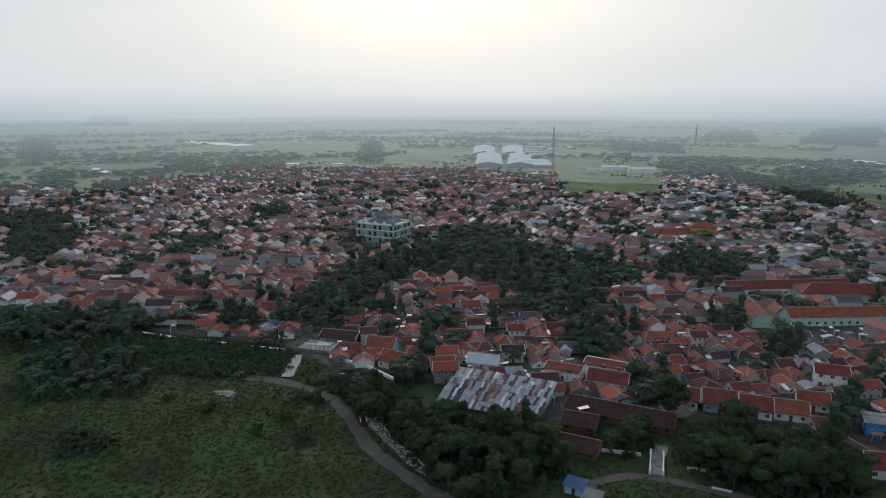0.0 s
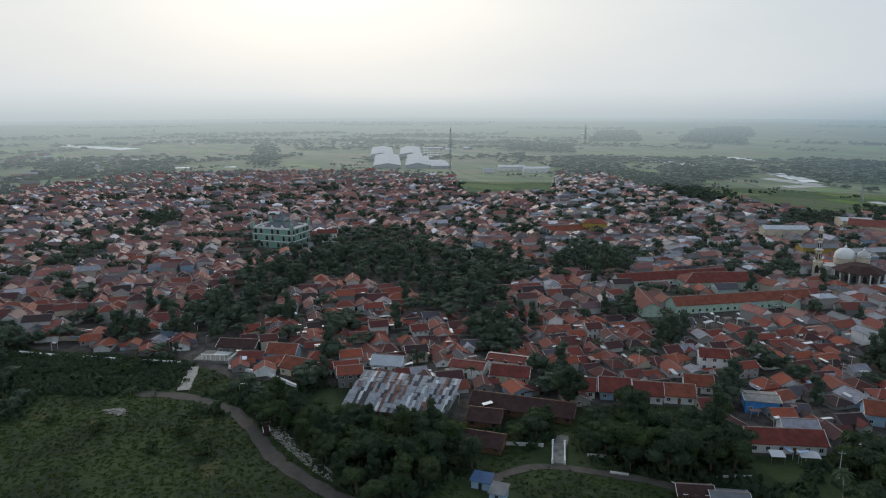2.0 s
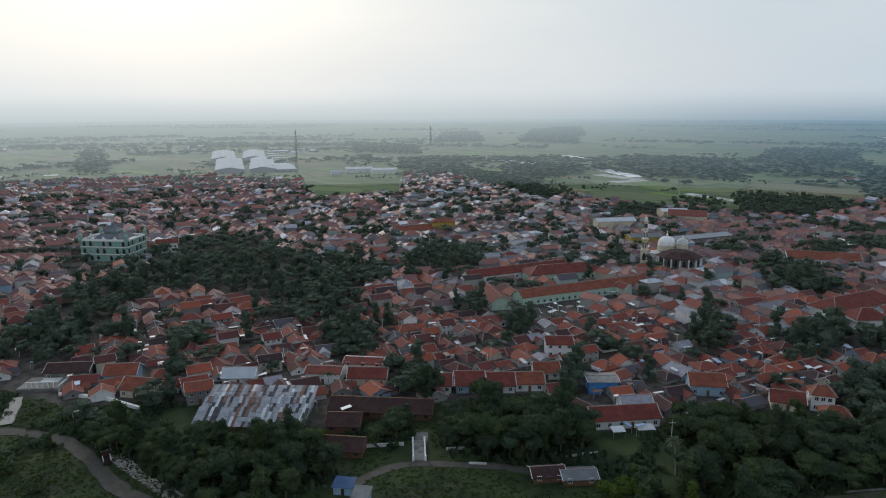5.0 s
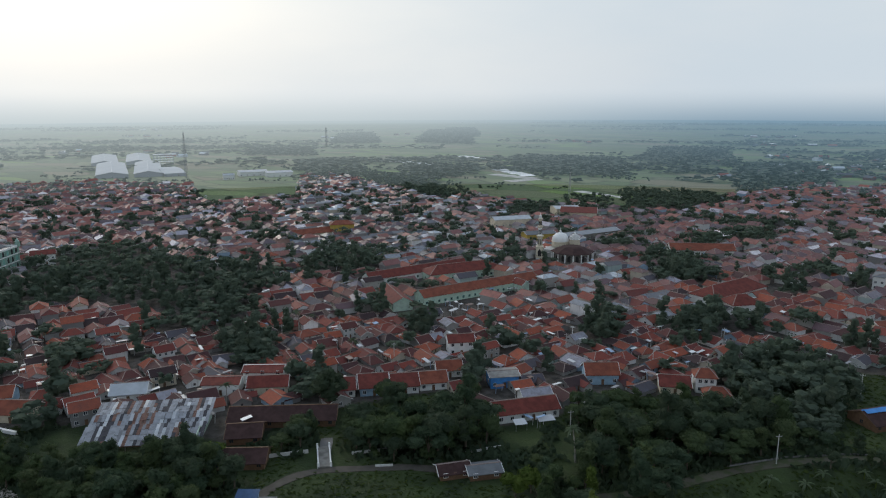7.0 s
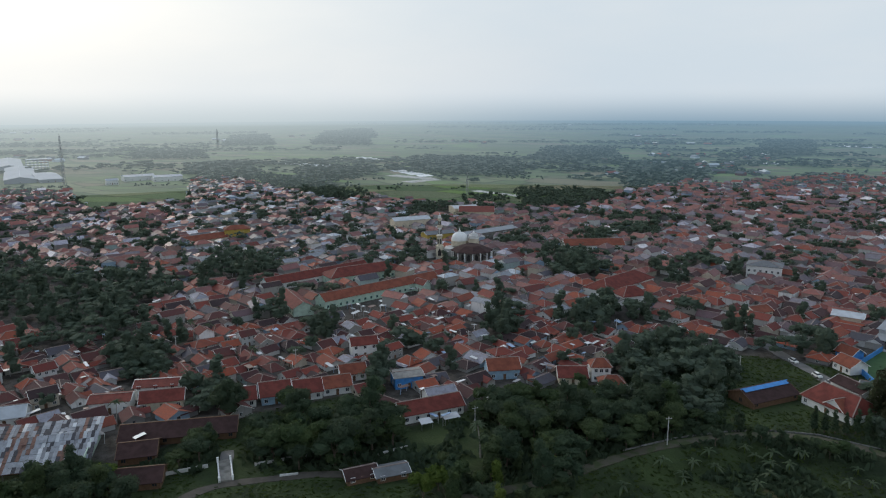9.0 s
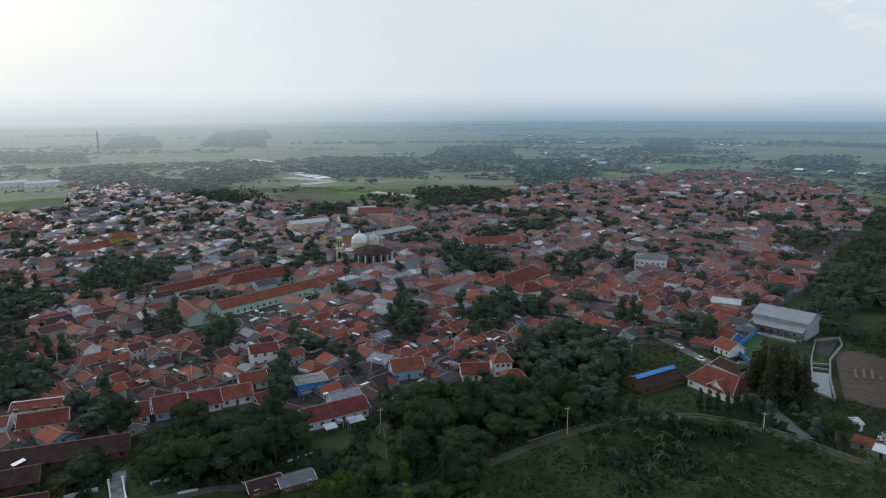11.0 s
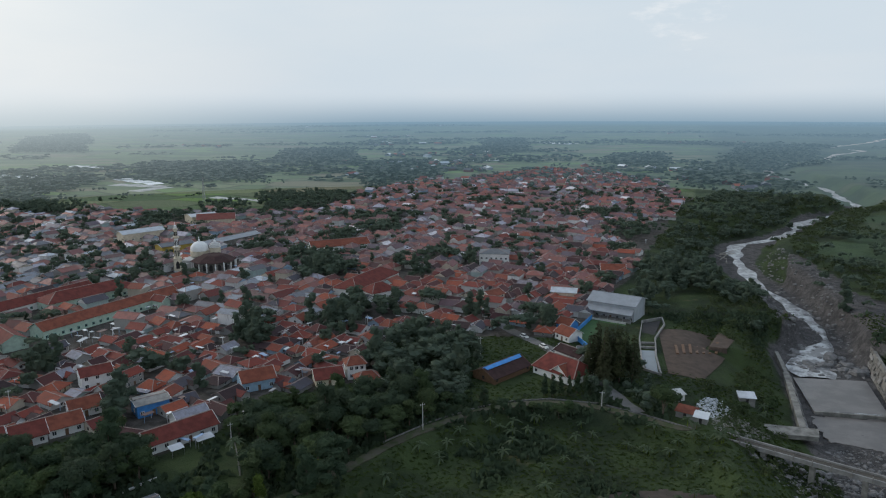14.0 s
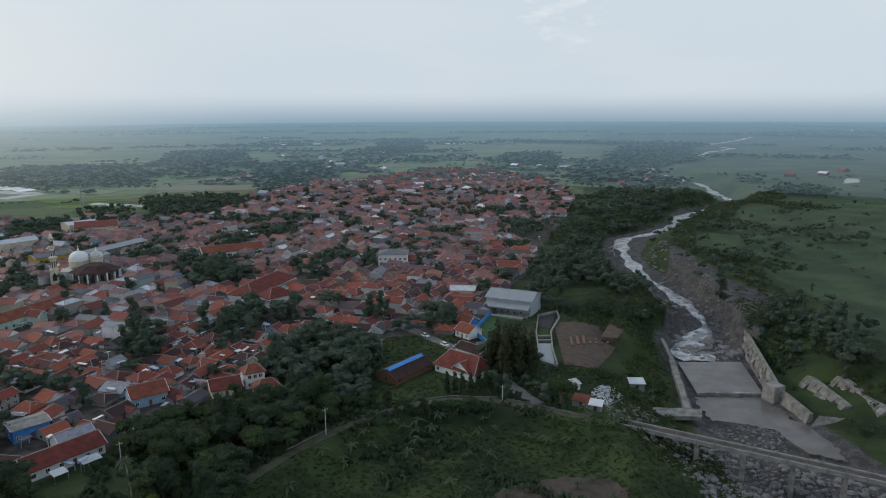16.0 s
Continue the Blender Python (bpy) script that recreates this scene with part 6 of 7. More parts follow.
# flooded paddies and seed beds that shine among the fields
for a, b, w in (((-279, 783), (-209, 750), 14), ((-491, 1000), (-398, 922), 26), ((-732, 1057), (-602, 1028), 40), ((-687, 1226), (-598, 1193), 30), ((-459, 920), (-377, 891), 24), ((-548, 566), (-537, 585), 8),
                ((-5, 1343), (85, 1335), 40), ((-397, 841), (-372, 890), 22), ((-1137, 350), (-1122, 375), 22), ((-1094, 421), (-1085, 437), 16), ((212, 2016), (324, 1902), 60), ((-1952, 330), (-1661, 432), 60), ((640, 820), (690, 880), 18), ((560, 640), (600, 660), 8)):
    d = Vector((b[0] - a[0], b[1] - a[1])).normalized()
    n = Vector((-d.y, d.x)) * w / 2
    far_off = math.hypot(*a) > 1100
    s = Shape()
    for k in range(4):
        p, q = Vector(a) + (Vector(b) - Vector(a)) * (k / 4 + 0.01), Vector(a) + (Vector(b) - Vector(a)) * ((k + 0.9) / 4)
        j = 0.5 + 0.5 * random.random()
        s.slab([(p.x - n.x * j, p.y - n.y * j, 0.25), (q.x - n.x, q.y - n.y, 0.25), (q.x + n.x * j, q.y + n.y * j, 0.25), (p.x + n.x, p.y + n.y, 0.25)], 0.8)
    tagged(part("flooded_paddy", s, FAR_SHEETS if far_off else PALE_CONCRETE), "pale shining flooded paddies and covered seed beds", "paddy", kind="structure")


# ---------------------------------------------------------------- river, weir and its walls
def river_sheet():
    """The water: a narrow winding stream on the river bed."""
    pts = RIVER[5:]
    rng = np.random.default_rng(21)
    line = []
    for (x0, y0, w0), (x1, y1, w1) in zip(pts, pts[1:]):
        k = max(2, int(math.hypot(x1 - x0, y1 - y0) / 4))
        line += [(x0 + (x1 - x0) * i / k, y0 + (y1 - y0) * i / k, w0 + (w1 - w0) * i / k) for i in range(k)]
    for _ in range(6):
        line = [line[0]] + [tuple((p[j] + 2 * q[j] + r[j]) / 4 for j in range(3)) for p, q, r in zip(line, line[1:], line[2:])] + [line[-1]]
    v, f = [], []
    for i, (x, y, w) in enumerate(line):
        a, b = line[max(i - 1, 0)], line[min(i + 1, len(line) - 1)]
        d = Vector((b[0] - a[0], b[1] - a[1], 0)).normalized()
        r = math.hypot(x, y)
        ww = w * (0.55 + 0.25 * math.sin(i * 0.31) + 0.15 * math.sin(i * 0.83)) * (0.75 if r < 600 else 1.0)
        off = w * 0.35 * math.sin(i * 0.19 + 1)
        z = -12.0 * (1 - 0.5 * float(smooth(np.array(r), 900, 1800))) + 0.3
        for k in (-1, -0.5, 0, 0.5, 1):
            v.append((x - d.y * (ww * k + off), y + d.x * (ww * k + off), z + (0.15 if abs(k) < 0.9 else -0.4)))
    for i in range(len(line) - 1):
        for k in range(4):
            f.append((5 * i + k, 5 * i + k + 1, 5 * i + k + 6, 5 * i + k + 5))
    return tagged(mesh_object("river_water", v, [q[::-1] for q in f], RAPIDS, smooth_faces=True), "shallow grey-white river running over stones", "river", kind="structure")


river_sheet()


def flat_sheet(name, corners, z, mat, label, category="water", uneven=0.0):
    if uneven:
        g, edge_line = np.random.default_rng(77), []
        for p, q in zip(corners, corners[1:] + corners[:1]):
            k = max(1, int(math.hypot(q[0] - p[0], q[1] - p[1]) / 1.5))
            edge_line += [(p[0] + (q[0] - p[0]) * i / k + uneven * g.normal(), p[1] + (q[1] - p[1]) * i / k + uneven * g.normal()) for i in range(k)]
        corners = edge_line
    return tagged(part(name, Shape().slab([(x, y, z) for x, y in corners], 1.5), mat), label, category, kind="structure")


flat_sheet("weir_pool", [(141, 276), (169, 272), (158, 237.5), (133, 242.5)], -11.6, WATER, "smooth silty water sheet on the weir")
flat_sheet("lower_pool", [(130.5, 241.0), (128.7, 231.2), (127.7, 220.1), (139.7, 215.2), (145.5, 209.9), (145.7, 198.0), (146.6, 192.8), (155.2, 186.0), (162.6, 201.8), (161.7, 212.0), (156.6, 217.4), (160.3, 236.8)], -12.45, WATER, "shallow silty water among gravel bars below the weir", uneven=0.5)
tagged(part("weir_foam", Shape().slab([(140, 242.5, -11.35), (156, 239.5, -11.35), (155.5, 238.2, -12.1), (139.5, 241, -12.1)], 0.3), RAPIDS), "white foam along the weir's step", "foam", kind="structure")
tagged(part("weir_sill", Shape().beam((133, 242.6, -11.3), (158, 237.6, -11.3), 0.9, 1.6), OLD_CONCRETE), "low concrete sill across the river", "sill", kind="structure")


REVET = plain("stained_revetment", (0.19, 0.18, 0.16), 0.9, 0.55, 0.5)


def river_wall(name, a, b, z0, ha, hb, t, label, mat=OLD_CONCRETE, blocks=True, seed=1, lean=2.5):
    """A sloping masonry wall from a to b, with blocks of worn facing."""
    ob = thing(name, label, "wall", "river walls")
    a, b = Vector(a), Vector(b)
    d = (b - a).normalized()
    n = Vector((-d.y, d.x))
    L = (b - a).length
    v = []
    for p, h in ((a, ha), (b, hb)):
        for off, z in ((0, z0 - 2), (lean - t, z0 - 2), (lean - t, z0 + h), (lean, z0 + h)):
            q = p + n * off
            v.append((q.x, q.y, z))
    part("core", Shape().add(v, [(0, 1, 2, 3), (7, 6, 5, 4), (0, 4, 5, 1), (1, 5, 6, 2), (2, 6, 7, 3), (3, 7, 4, 0)]), mat, ob)
    rng = np.random.default_rng(seed)
    if blocks:
        rows = max(2, int(max(ha, hb) / 1.6))
        cols = int(L / 3.2)
        for i in range(cols):
            for k in range(rows):
                if rng.random() < 0.25:
                    continue
                s0, s1 = (i + 0.04) / cols, (i + 0.96) / cols
                h0 = ha + (hb - ha) * (i + 0.5) / cols
                z_a, z_b = z0 + h0 * (k + 0.06) / rows, z0 + h0 * (k + 0.94) / rows
                oa, ob_ = lean * (k + 0.06) / rows, lean * (k + 0.94) / rows
                out = 0.1 + 0.25 * rng.random()
                c = []
                for s, o2, z in ((s0, oa, z_a), (s1, oa, z_a), (s1, ob_, z_b), (s0, ob_, z_b)):
                    q = a + (b - a) * s + n * (o2 + out * 0.6)
                    c.append((q.x, q.y, z))
                back = [(x - n.x * 0.6, y - n.y * 0.6, z) for x, y, z in c]
                part("facing_block", Shape().add(c + back, [(0, 1, 2, 3), (7, 6, 5, 4), (0, 4, 5, 1), (1, 5, 6, 2), (2, 6, 7, 3), (3, 7, 4, 0)]), CONCRETE if rng.random() < 0.3 else REVET, ob)
    return ob


river_wall("river_wall", (159, 235), (181, 297), -12, 5.5, 8.0, 1.2, "tall weathered concrete wall beside the weir", seed=2, lean=-2.5)
river_wall("river_wall", (158.5, 213), (159.5, 233), -12.5, 4.0, 5.0, 1.2, "stained concrete wall below the weir", blocks=False, lean=-2.0)
river_wall("river_wall", (147, 300), (140.5, 275.5), -12, 3.0, 2.0, 1.5, "broken low concrete wall on the town bank", seed=3, lean=-1.5)
river_wall("river_wall", (140.5, 275.5), (122.5, 224), -12, 2.4, 2.8, 2.2, "broken low concrete wall on the town bank", seed=4, lean=-1.5)
part("abutment", Shape().box(-3.2, -3.2, -3, 3.2, 3.2, 6.0, taper=0.5), CONCRETE, tagged(thing("weir_abutment", "square stained concrete abutment block at the weir", "abutment", m=pose(160, 234, -12, 0, 0, 14)), ""))
river_wall("broken_revetment", (177.7, 204.6), (182.5, 241.9), -9.5, 4.5, 5.5, 3.0, "tilted broken revetment slab above the river", seed=5, lean=-5.0)
river_wall("broken_revetment", (171.4, 214.0), (175.5, 244.2), -10.5, 3.6, 4.2, 2.0, "tilted broken revetment slab above the river", seed=6, lean=-4.0)
part("slab", Shape().slab([(158.5, 210.0, -12.6), (169.1, 207.1, -12.6), (177.5, 207.1, -9.5), (164.1, 212.8, -9.5)], 1.6), REVET, thing("fallen_slab", "tilted stained concrete slab below the revetments", "slab"))
AVOID.extend([(182, 242, 5), (181, 230, 5), (179, 217, 5), (178, 205, 5), (176, 244, 5), (174, 234, 5), (173, 224, 5), (171, 214, 5)])
flat_sheet("bank_apron", [(107, 226), (124, 222), (121, 216), (104, 219)], -8.5, OLD_CONCRETE, "broken concrete apron on the town bank", "apron")


def foot_bridge():
    """A long narrow bridge: two girders, a deck and piers over the river bed."""
    ob = thing("long_bridge", "long narrow concrete bridge on piers across the river bed", "bridge")
    a, b = Vector((72, 212, -1.6)), Vector((170, 141, -3.2))
    d = (b - a).normalized()
    n = Vector((-d.y, d.x, 0)).normalized()
    part("deck", Shape().beam(a, b, 3.0, 0.5), DIRT, ob)
    for k in (-1, 1):
        part("girder", Shape().beam(a + n * 1.9 * k + Vector((0, 0, 0.5)), b + n * 1.9 * k + Vector((0, 0, 0.5)), 0.55, 1.3), CONCRETE, ob)
    L = (b - a).length
    for i in range(1, 9):
        p = a + d * L * i / 9
        part("pier", Shape().box(-0.7, -1.9, -16.5, 0.7, 1.9, p.z - 0.4, pose(p.x, p.y, 0, 0, 0, math.degrees(math.atan2(d.y, d.x)))), OLD_CONCRETE, ob)
    for i in range(25):
        p = a + d * L * i / 24 - n * 2.25
        part("rail_post", Shape().box(p.x - 0.1, p.y - 0.1, p.z - 0.6, p.x + 0.1, p.y + 0.1, p.z + 1.2), OLD_CONCRETE, ob)


foot_bridge()


def stones(name, label, outline, count, size, seed, mat):
    """River stones: uneven lumps lying on the bed."""
    rng = np.random.default_rng(seed)
    xs, ys = [p[0] for p in outline], [p[1] for p in outline]
    x, y = rng.uniform(min(xs), max(xs), count * 3), rng.uniform(min(ys), max(ys), count * 3)
    keep = inside(outline, x, y)
    x, y = x[keep][:count], y[keep][:count]
    z = height(x, y)
    s = Shape()
    for i in range(len(x)):
        k = size * (0.3 + 1.5 * rng.random() ** 4)
        st = [(0, 0, -k * 0.4, k * 0.9), (k * rng.normal() * 0.1, k * rng.normal() * 0.1, k * 0.25, k * 0.95), (k * rng.normal() * 0.15, 0, k * 0.6, k * 0.45)]
        s.tube(st, 6, pose(x[i], y[i], z[i], rng.uniform(-15, 15), rng.uniform(-15, 15), rng.uniform(0, 360)) @ Matrix.Diagonal((1, rng.uniform(0.55, 1), rng.uniform(0.6, 1), 1)))
    return tagged(part(name, s, mat), label, "stones", kind="stuff")


stones("river_stones", "grey stones and boulders scattered over the river bed", [(100, 205), (128, 190), (160, 165), (165, 130), (110, 130), (95, 170)], 1700, 0.7, 31, ROCK)
stones("river_stones", "grey boulders in the stream above the weir", [(143, 278), (172, 274), (195, 330), (200, 420), (175, 420), (165, 330), (146, 300)], 420, 1.2, 32, ROCK)
stones("river_stones", "large dark boulders at the head of the weir", [(146, 284), (160, 279), (170, 277), (176, 292), (166, 300), (148, 296)], 60, 2.3, 41, ROCK)
stones("river_stones", "dark gravel bank below the weir", [(122, 216), (148, 212), (152, 204), (135, 192), (118, 204)], 500, 0.55, 33, ROCK)
stones("river_stones", "fallen rubble below the cliff", [(195, 330), (215, 360), (235, 500), (215, 510), (200, 430)], 400, 1.0, 34, ROCK)
for x, y, z, a, b, L in ((199, 506, -9.5, 40, 16, 13), (203, 512, -9.0, -35, 12, 11), (194, 500, -8.5, 150, 14, 9), (206, 520, -9.2, 15, 8, 12), (196, 494, -10.6, 70, 5, 8)):
    trunk = thing("dead_trunk", "pale dead tree trunk washed up on the river bank", "log", "dead trunks", pose(x, y, z, 0, -b, a))
    part("log", Shape().tube([(0, 0, -L / 2, 0.42), (0.2, 0, 0, 0.34), (0, 0, L / 2, 0.16)], 7, pose(0, 0, 0, 0, 90, 0)), PALE_BARK, trunk)
    part("branch", Shape().limb((L * 0.15, 0, 0), (L * 0.32, 1.1, 0.7), 0.16, 0.05), PALE_BARK, trunk)
stones("river_stones", "low dark gravel bars in the pool below the weir", [(129, 231), (140, 229), (143, 222), (131, 224)], 160, 0.6, 35, ROCK)
stones("river_stones", "coarse grey boulders on the dry bed beside the bridge", [(88, 200), (120, 205), (150, 190), (160, 150), (120, 140), (95, 165)], 900, 1.1, 36, ROCK)


# ---------------------------------------------------------------- the rest of the town: rows of houses between the single buildings
rng = np.random.default_rng(7)
co, si = math.cos(radians(STREET)), math.sin(radians(STREET))
u, v = scatter(rng, -1200, 1500, -1200, 1500, 9.2, 0.24)
u, v = u + 6.0 * ripple(v, u, 37.0), v * 0.98 + 5.0 * ripple(u, v, 29.0)
hx, hy = u * co - v * si, u * si + v * co
az, rr = bearing(hx, hy), np.hypot(hx, hy)
ok = (az < 96) & (az > -17.9) & (rr > edge(TOWN_NEAR, az) + 2) & (rr < edge(TOWN_FAR, az)) & ~wooded(hx, hy) & (along(RIVER, hx, hy) > 60)
hx, hy, rr, az = hx[ok], hy[ok], rr[ok], az[ok]
order = np.argsort(rr)
hx, hy, rr, az = hx[order], hy[order], rr[order], az[order]

LABELS = ["small plastered house with a red clay-tile gable roof", "pale-walled house with a hipped clay-tile roof", "low house with a weathered brown tile roof and porch"]
protos = [
    house(9.8, 8.4, 2.7, 2.2, label=LABELS[0], trim=RIDGE, wing=1), house(8.4, 9.6, 2.6, 2.5, label=LABELS[0]), house(10.2, 9.0, 2.8, 2.3, hip=4.2, label=LABELS[1]),
    house(9.0, 9.2, 2.7, 2.6, hip=3.6, label=LABELS[1], porch=True), house(11.0, 8.2, 2.6, 2.0, label=LABELS[2], porch=True, trim=RIDGE), house(8.8, 8.0, 2.6, 1.9, label=LABELS[2], trim=RIDGE, wing=-1),
    house(8.5, 8.0, 5.7, 2.1, label="two-storey plastered house with a tiled gable roof", upper=True), house(9.6, 9.4, 2.8, 2.6, label=LABELS[0], trim=RIDGE)]
used = [0] * len(protos)
far_roofs, far_walls, shop_roofs, hazed_roofs, far_caps = Shape(), Shape(), Shape(), Shape(), Shape()
town_trees = []
count = 0
hz = height(hx, hy)
for x, y, z, r, a in zip(hx, hy, hz, rr, az):
    leafy = float(ripple(x + 40 * ripple(x, y, 90.0), y, 26.0))
    if rng.random() < (0.06 if r < 430 else 0.25) + 0.5 * max(0.0, leafy - 0.28) * (0.25 if r < 430 else 1.0):
        town_trees.append((x, y))
        continue
    if not free(x, y, 1.5):
        continue
    turn = STREET + rng.choice([0, 90, 180, 270]) + rng.normal() * 6
    if count < 275:
        k = int(rng.integers(len(protos))) if rng.random() > 0.06 else 6
        if k == 6 and rng.random() < 0.6:
            k = 0
        m = pose(x, y, z, 0, 0, turn) @ Matrix.Diagonal((rng.uniform(0.72, 1.06), rng.uniform(0.78, 1.04), rng.uniform(0.74, 0.95), 1))
        if used[k]:
            copy_thing(protos[k], m)
        else:
            protos[k].matrix_basis = m
        used[k] = 1
        count += 1
    else:
        shop = ((25 < a < 44 and r > 430) or (12 < a < 30 and 325 < r < 440)) and rng.random() < 0.62
        w, d = rng.uniform(7.2, 11.4), rng.uniform(6.4, 8.6)
        # from about 430 m out, roofs take the colours with haze painted in
        far_house(shop_roofs if shop else hazed_roofs if r > 430 + 70 * rng.normal() else far_roofs, far_walls, x, y, z, w, d, rng.uniform(2.5, 3.1) if rng.random() < 0.9 else 5.8, rng.uniform(1.2, 1.8) if shop else rng.uniform(1.7, 2.5), turn, rng.random() < 0.4, far_caps if r < 620 else None)
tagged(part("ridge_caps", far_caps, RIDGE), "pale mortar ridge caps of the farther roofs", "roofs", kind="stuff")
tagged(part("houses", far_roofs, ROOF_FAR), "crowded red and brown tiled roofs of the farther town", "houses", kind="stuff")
tagged(part("outer_houses", hazed_roofs, ROOF_HAZED), "brown and grey roofs of the outer town, paled by painted-in haze", "houses", kind="stuff")
tagged(part("shop_houses", shop_roofs, MARKET_FAR), "grey and brown sheet roofs of the market quarter", "houses", kind="stuff")
tagged(part("house_walls", far_walls, WALL_FAR), "plastered walls of the farther houses", "houses", kind="stuff")

# ---------------------------------------------------------------- trees
TREE_LABELS = "dense dark green broadleaf tree"
kinds = [tree(1, "round", LEAF, "broadleaf_tree", TREE_LABELS, 1400, 0.30), tree(2, "round", LEAF_DEEP, "broadleaf_tree", TREE_LABELS, 1400, 0.30), tree(3, "spread", LEAF, "broadleaf_tree", "wide spreading dark green tree", 1650, 0.30),
         tree(4, "tall", LEAF_DEEP, "broadleaf_tree", "tall narrow dark green tree", 1350, 0.30), tree(5, "spread", LEAF_DEEP, "broadleaf_tree", "wide spreading dark green tree", 1650, 0.30), tree(6, "tall", LEAF, "broadleaf_tree", "tall narrow dark green tree", 1350, 0.30)]
low = []
for sd in range(6):
    g = np.random.default_rng(40 + sd)
    lobes = crown_lobes(g, ["round", "spread", "tall"][sd % 3])
    low.append(np.vstack([crown_core(g, lobes, 8), leaf_cloud(g, lobes, 150, 0.46)]))

thin = []
for sd in range(6):
    g = np.random.default_rng(60 + sd)
    lobes = crown_lobes(g, ["round", "spread", "round"][sd % 3])
    thin.append(np.vstack([crown_core(g, lobes, 4), leaf_cloud(g, lobes, 34, 0.75)]))

spots = []
for name, poly in WOODS.items():
    xs, ys = [p[0] for p in poly], [p[1] for p in poly]
    far_off = math.hypot(sum(xs) / len(xs), sum(ys) / len(ys))
    px, py = scatter(rng, min(xs), max(xs), min(ys), max(ys), 5.6 if far_off < 330 else 6.6)
    loose = 5.0 if far_off > 330 else 0.5
    hit = inside(poly, px + rng.normal(size=px.shape) * loose, py + rng.normal(size=px.shape) * loose) & (rng.random(px.shape) < {"hill_scrub": 0.16, "far_bank": 0.22, "riverside": 0.5, "belt_mid": 0.85, "grove_centre": 0.72, "grove_east": 0.8}.get(name, 1.0))
    size = {"canal_bushes": 0.6, "meadow_bush": 0.45, "dike_garden": 0.5, "wall_trees": 0.75, "canal_trees": 0.8, "belt_west": 0.9, "belt_south": 0.85}.get(name, 1.0)
    spots += list(zip(px[hit], py[hit], [size] * int(hit.sum())))
for x, y in town_trees:
    for k in range(int(rng.integers(1, 3))):
        spots.append((x + rng.normal() * 3.0 * (k > 0), y + rng.normal() * 3.0 * (k > 0), rng.uniform(0.7, 1.15)))
sx, sy = np.array([p[0] for p in spots]), np.array([p[1] for p in spots])
good = free_of(sx, sy, 2.0) & (along(RIVER, sx, sy) > 5)
for line, w in WAYS:
    good &= along([(q[0], q[1], w) for q in line], sx, sy) > 1.5
good &= ~inside(GLADE, sx, sy)
spots = [p for p, g in zip(spots, good) if g]
# trees along the front of the market shed
spots += [(-184 + 27 * k / 8 + 6.5 + rng.normal(), 109 + 20 * k / 8 - 6.0 + rng.normal(), rng.uniform(0.5, 0.75)) for k in range(9)]
spots.sort(key=lambda p: math.hypot(p[0], p[1]))
# rows and clumps of trees in the paddies just past the town
for i in range(60):
    a = radians(rng.uniform(-42, 95))
    lo = float(edge(TOWN_FAR, math.degrees(a))) + 15 if a > radians(-18) else 480
    r = lo + (1180 - lo) * rng.random()
    x, y = -math.sin(a) * r, math.cos(a) * r
    if along(RIVER, np.array([x]), np.array([y]))[0] < 25 or r > 1190 or not free(x, y, 25):
        continue
    turn = 0.45 + rng.choice([0, 0, 1.57]) + rng.normal() * 0.2
    for k in range(int(rng.integers(1, 14))):
        spots.append((x + math.cos(turn) * k * 6.5 + rng.normal() * 3, y + math.sin(turn) * k * 6.5 + rng.normal() * 3, 0.8))
for i in range(170):
    a, r = radians(rng.uniform(-43, -20)), rng.uniform(300, 1100)
    x, y = -math.sin(a) * r, math.cos(a) * r
    if along(RIVER, np.array([x]), np.array([y]))[0] > 22 and free(x, y, 3):
        spots.append((x, y, rng.uniform(0.45, 0.9)))
far_spots = []
for poly in BELTS_NORTH + BELTS_WEST + BELTS_FAR:
    xs, ys = [p[0] for p in poly], [p[1] for p in poly]
    px, py = scatter(rng, min(xs), max(xs), min(ys), max(ys), 9.0)
    hit = inside(poly, px + rng.normal(size=px.shape) * 6, py + rng.normal(size=px.shape) * 6) & (rng.random(px.shape) < 0.92) & free_of(px, py, 20.0)
    for x, y in zip(px[hit], py[hit]):
        (spots if math.hypot(x, y) < 900 else far_spots).append((x, y, 0.75))
spots.sort(key=lambda p: math.hypot(p[0], p[1]))
spots = [p for p in spots if math.hypot(p[0], p[1]) < 1195]
seen = [0] * len(kinds)
clouds, hazy = [], []
spot_z = height(np.array([p[0] for p in spots]), np.array([p[1] for p in spots]))
for i, (x, y, s) in enumerate(spots):
    s *= rng.uniform(0.55, 1.35)
    z = spot_z[i]
    if i < 250:
        k = int(rng.integers(len(kinds)))
        m = pose(x, y, z, 0, 0, rng.uniform(0, 360)) @ Matrix.Diagonal((s, s, s * rng.uniform(0.85, 1.15), 1))
        if seen[k]:
            ob = copy_thing(kinds[k], m)
        else:
            ob = kinds[k]
        ob.matrix_basis = m
        seen[k] = 1
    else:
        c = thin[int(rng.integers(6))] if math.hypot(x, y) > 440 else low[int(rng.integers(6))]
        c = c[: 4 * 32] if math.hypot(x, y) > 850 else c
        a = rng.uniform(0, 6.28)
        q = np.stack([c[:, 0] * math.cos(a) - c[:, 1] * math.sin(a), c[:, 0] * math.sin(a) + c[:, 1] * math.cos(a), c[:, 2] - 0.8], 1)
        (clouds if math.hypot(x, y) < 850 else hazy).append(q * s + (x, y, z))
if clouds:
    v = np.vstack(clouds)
    tagged(mesh_object("woods", v, quads(len(v) // 4), LEAF_HAZED), "dense dark green tree crowns between and beyond the houses, paled with painted haze", "trees", kind="stuff")

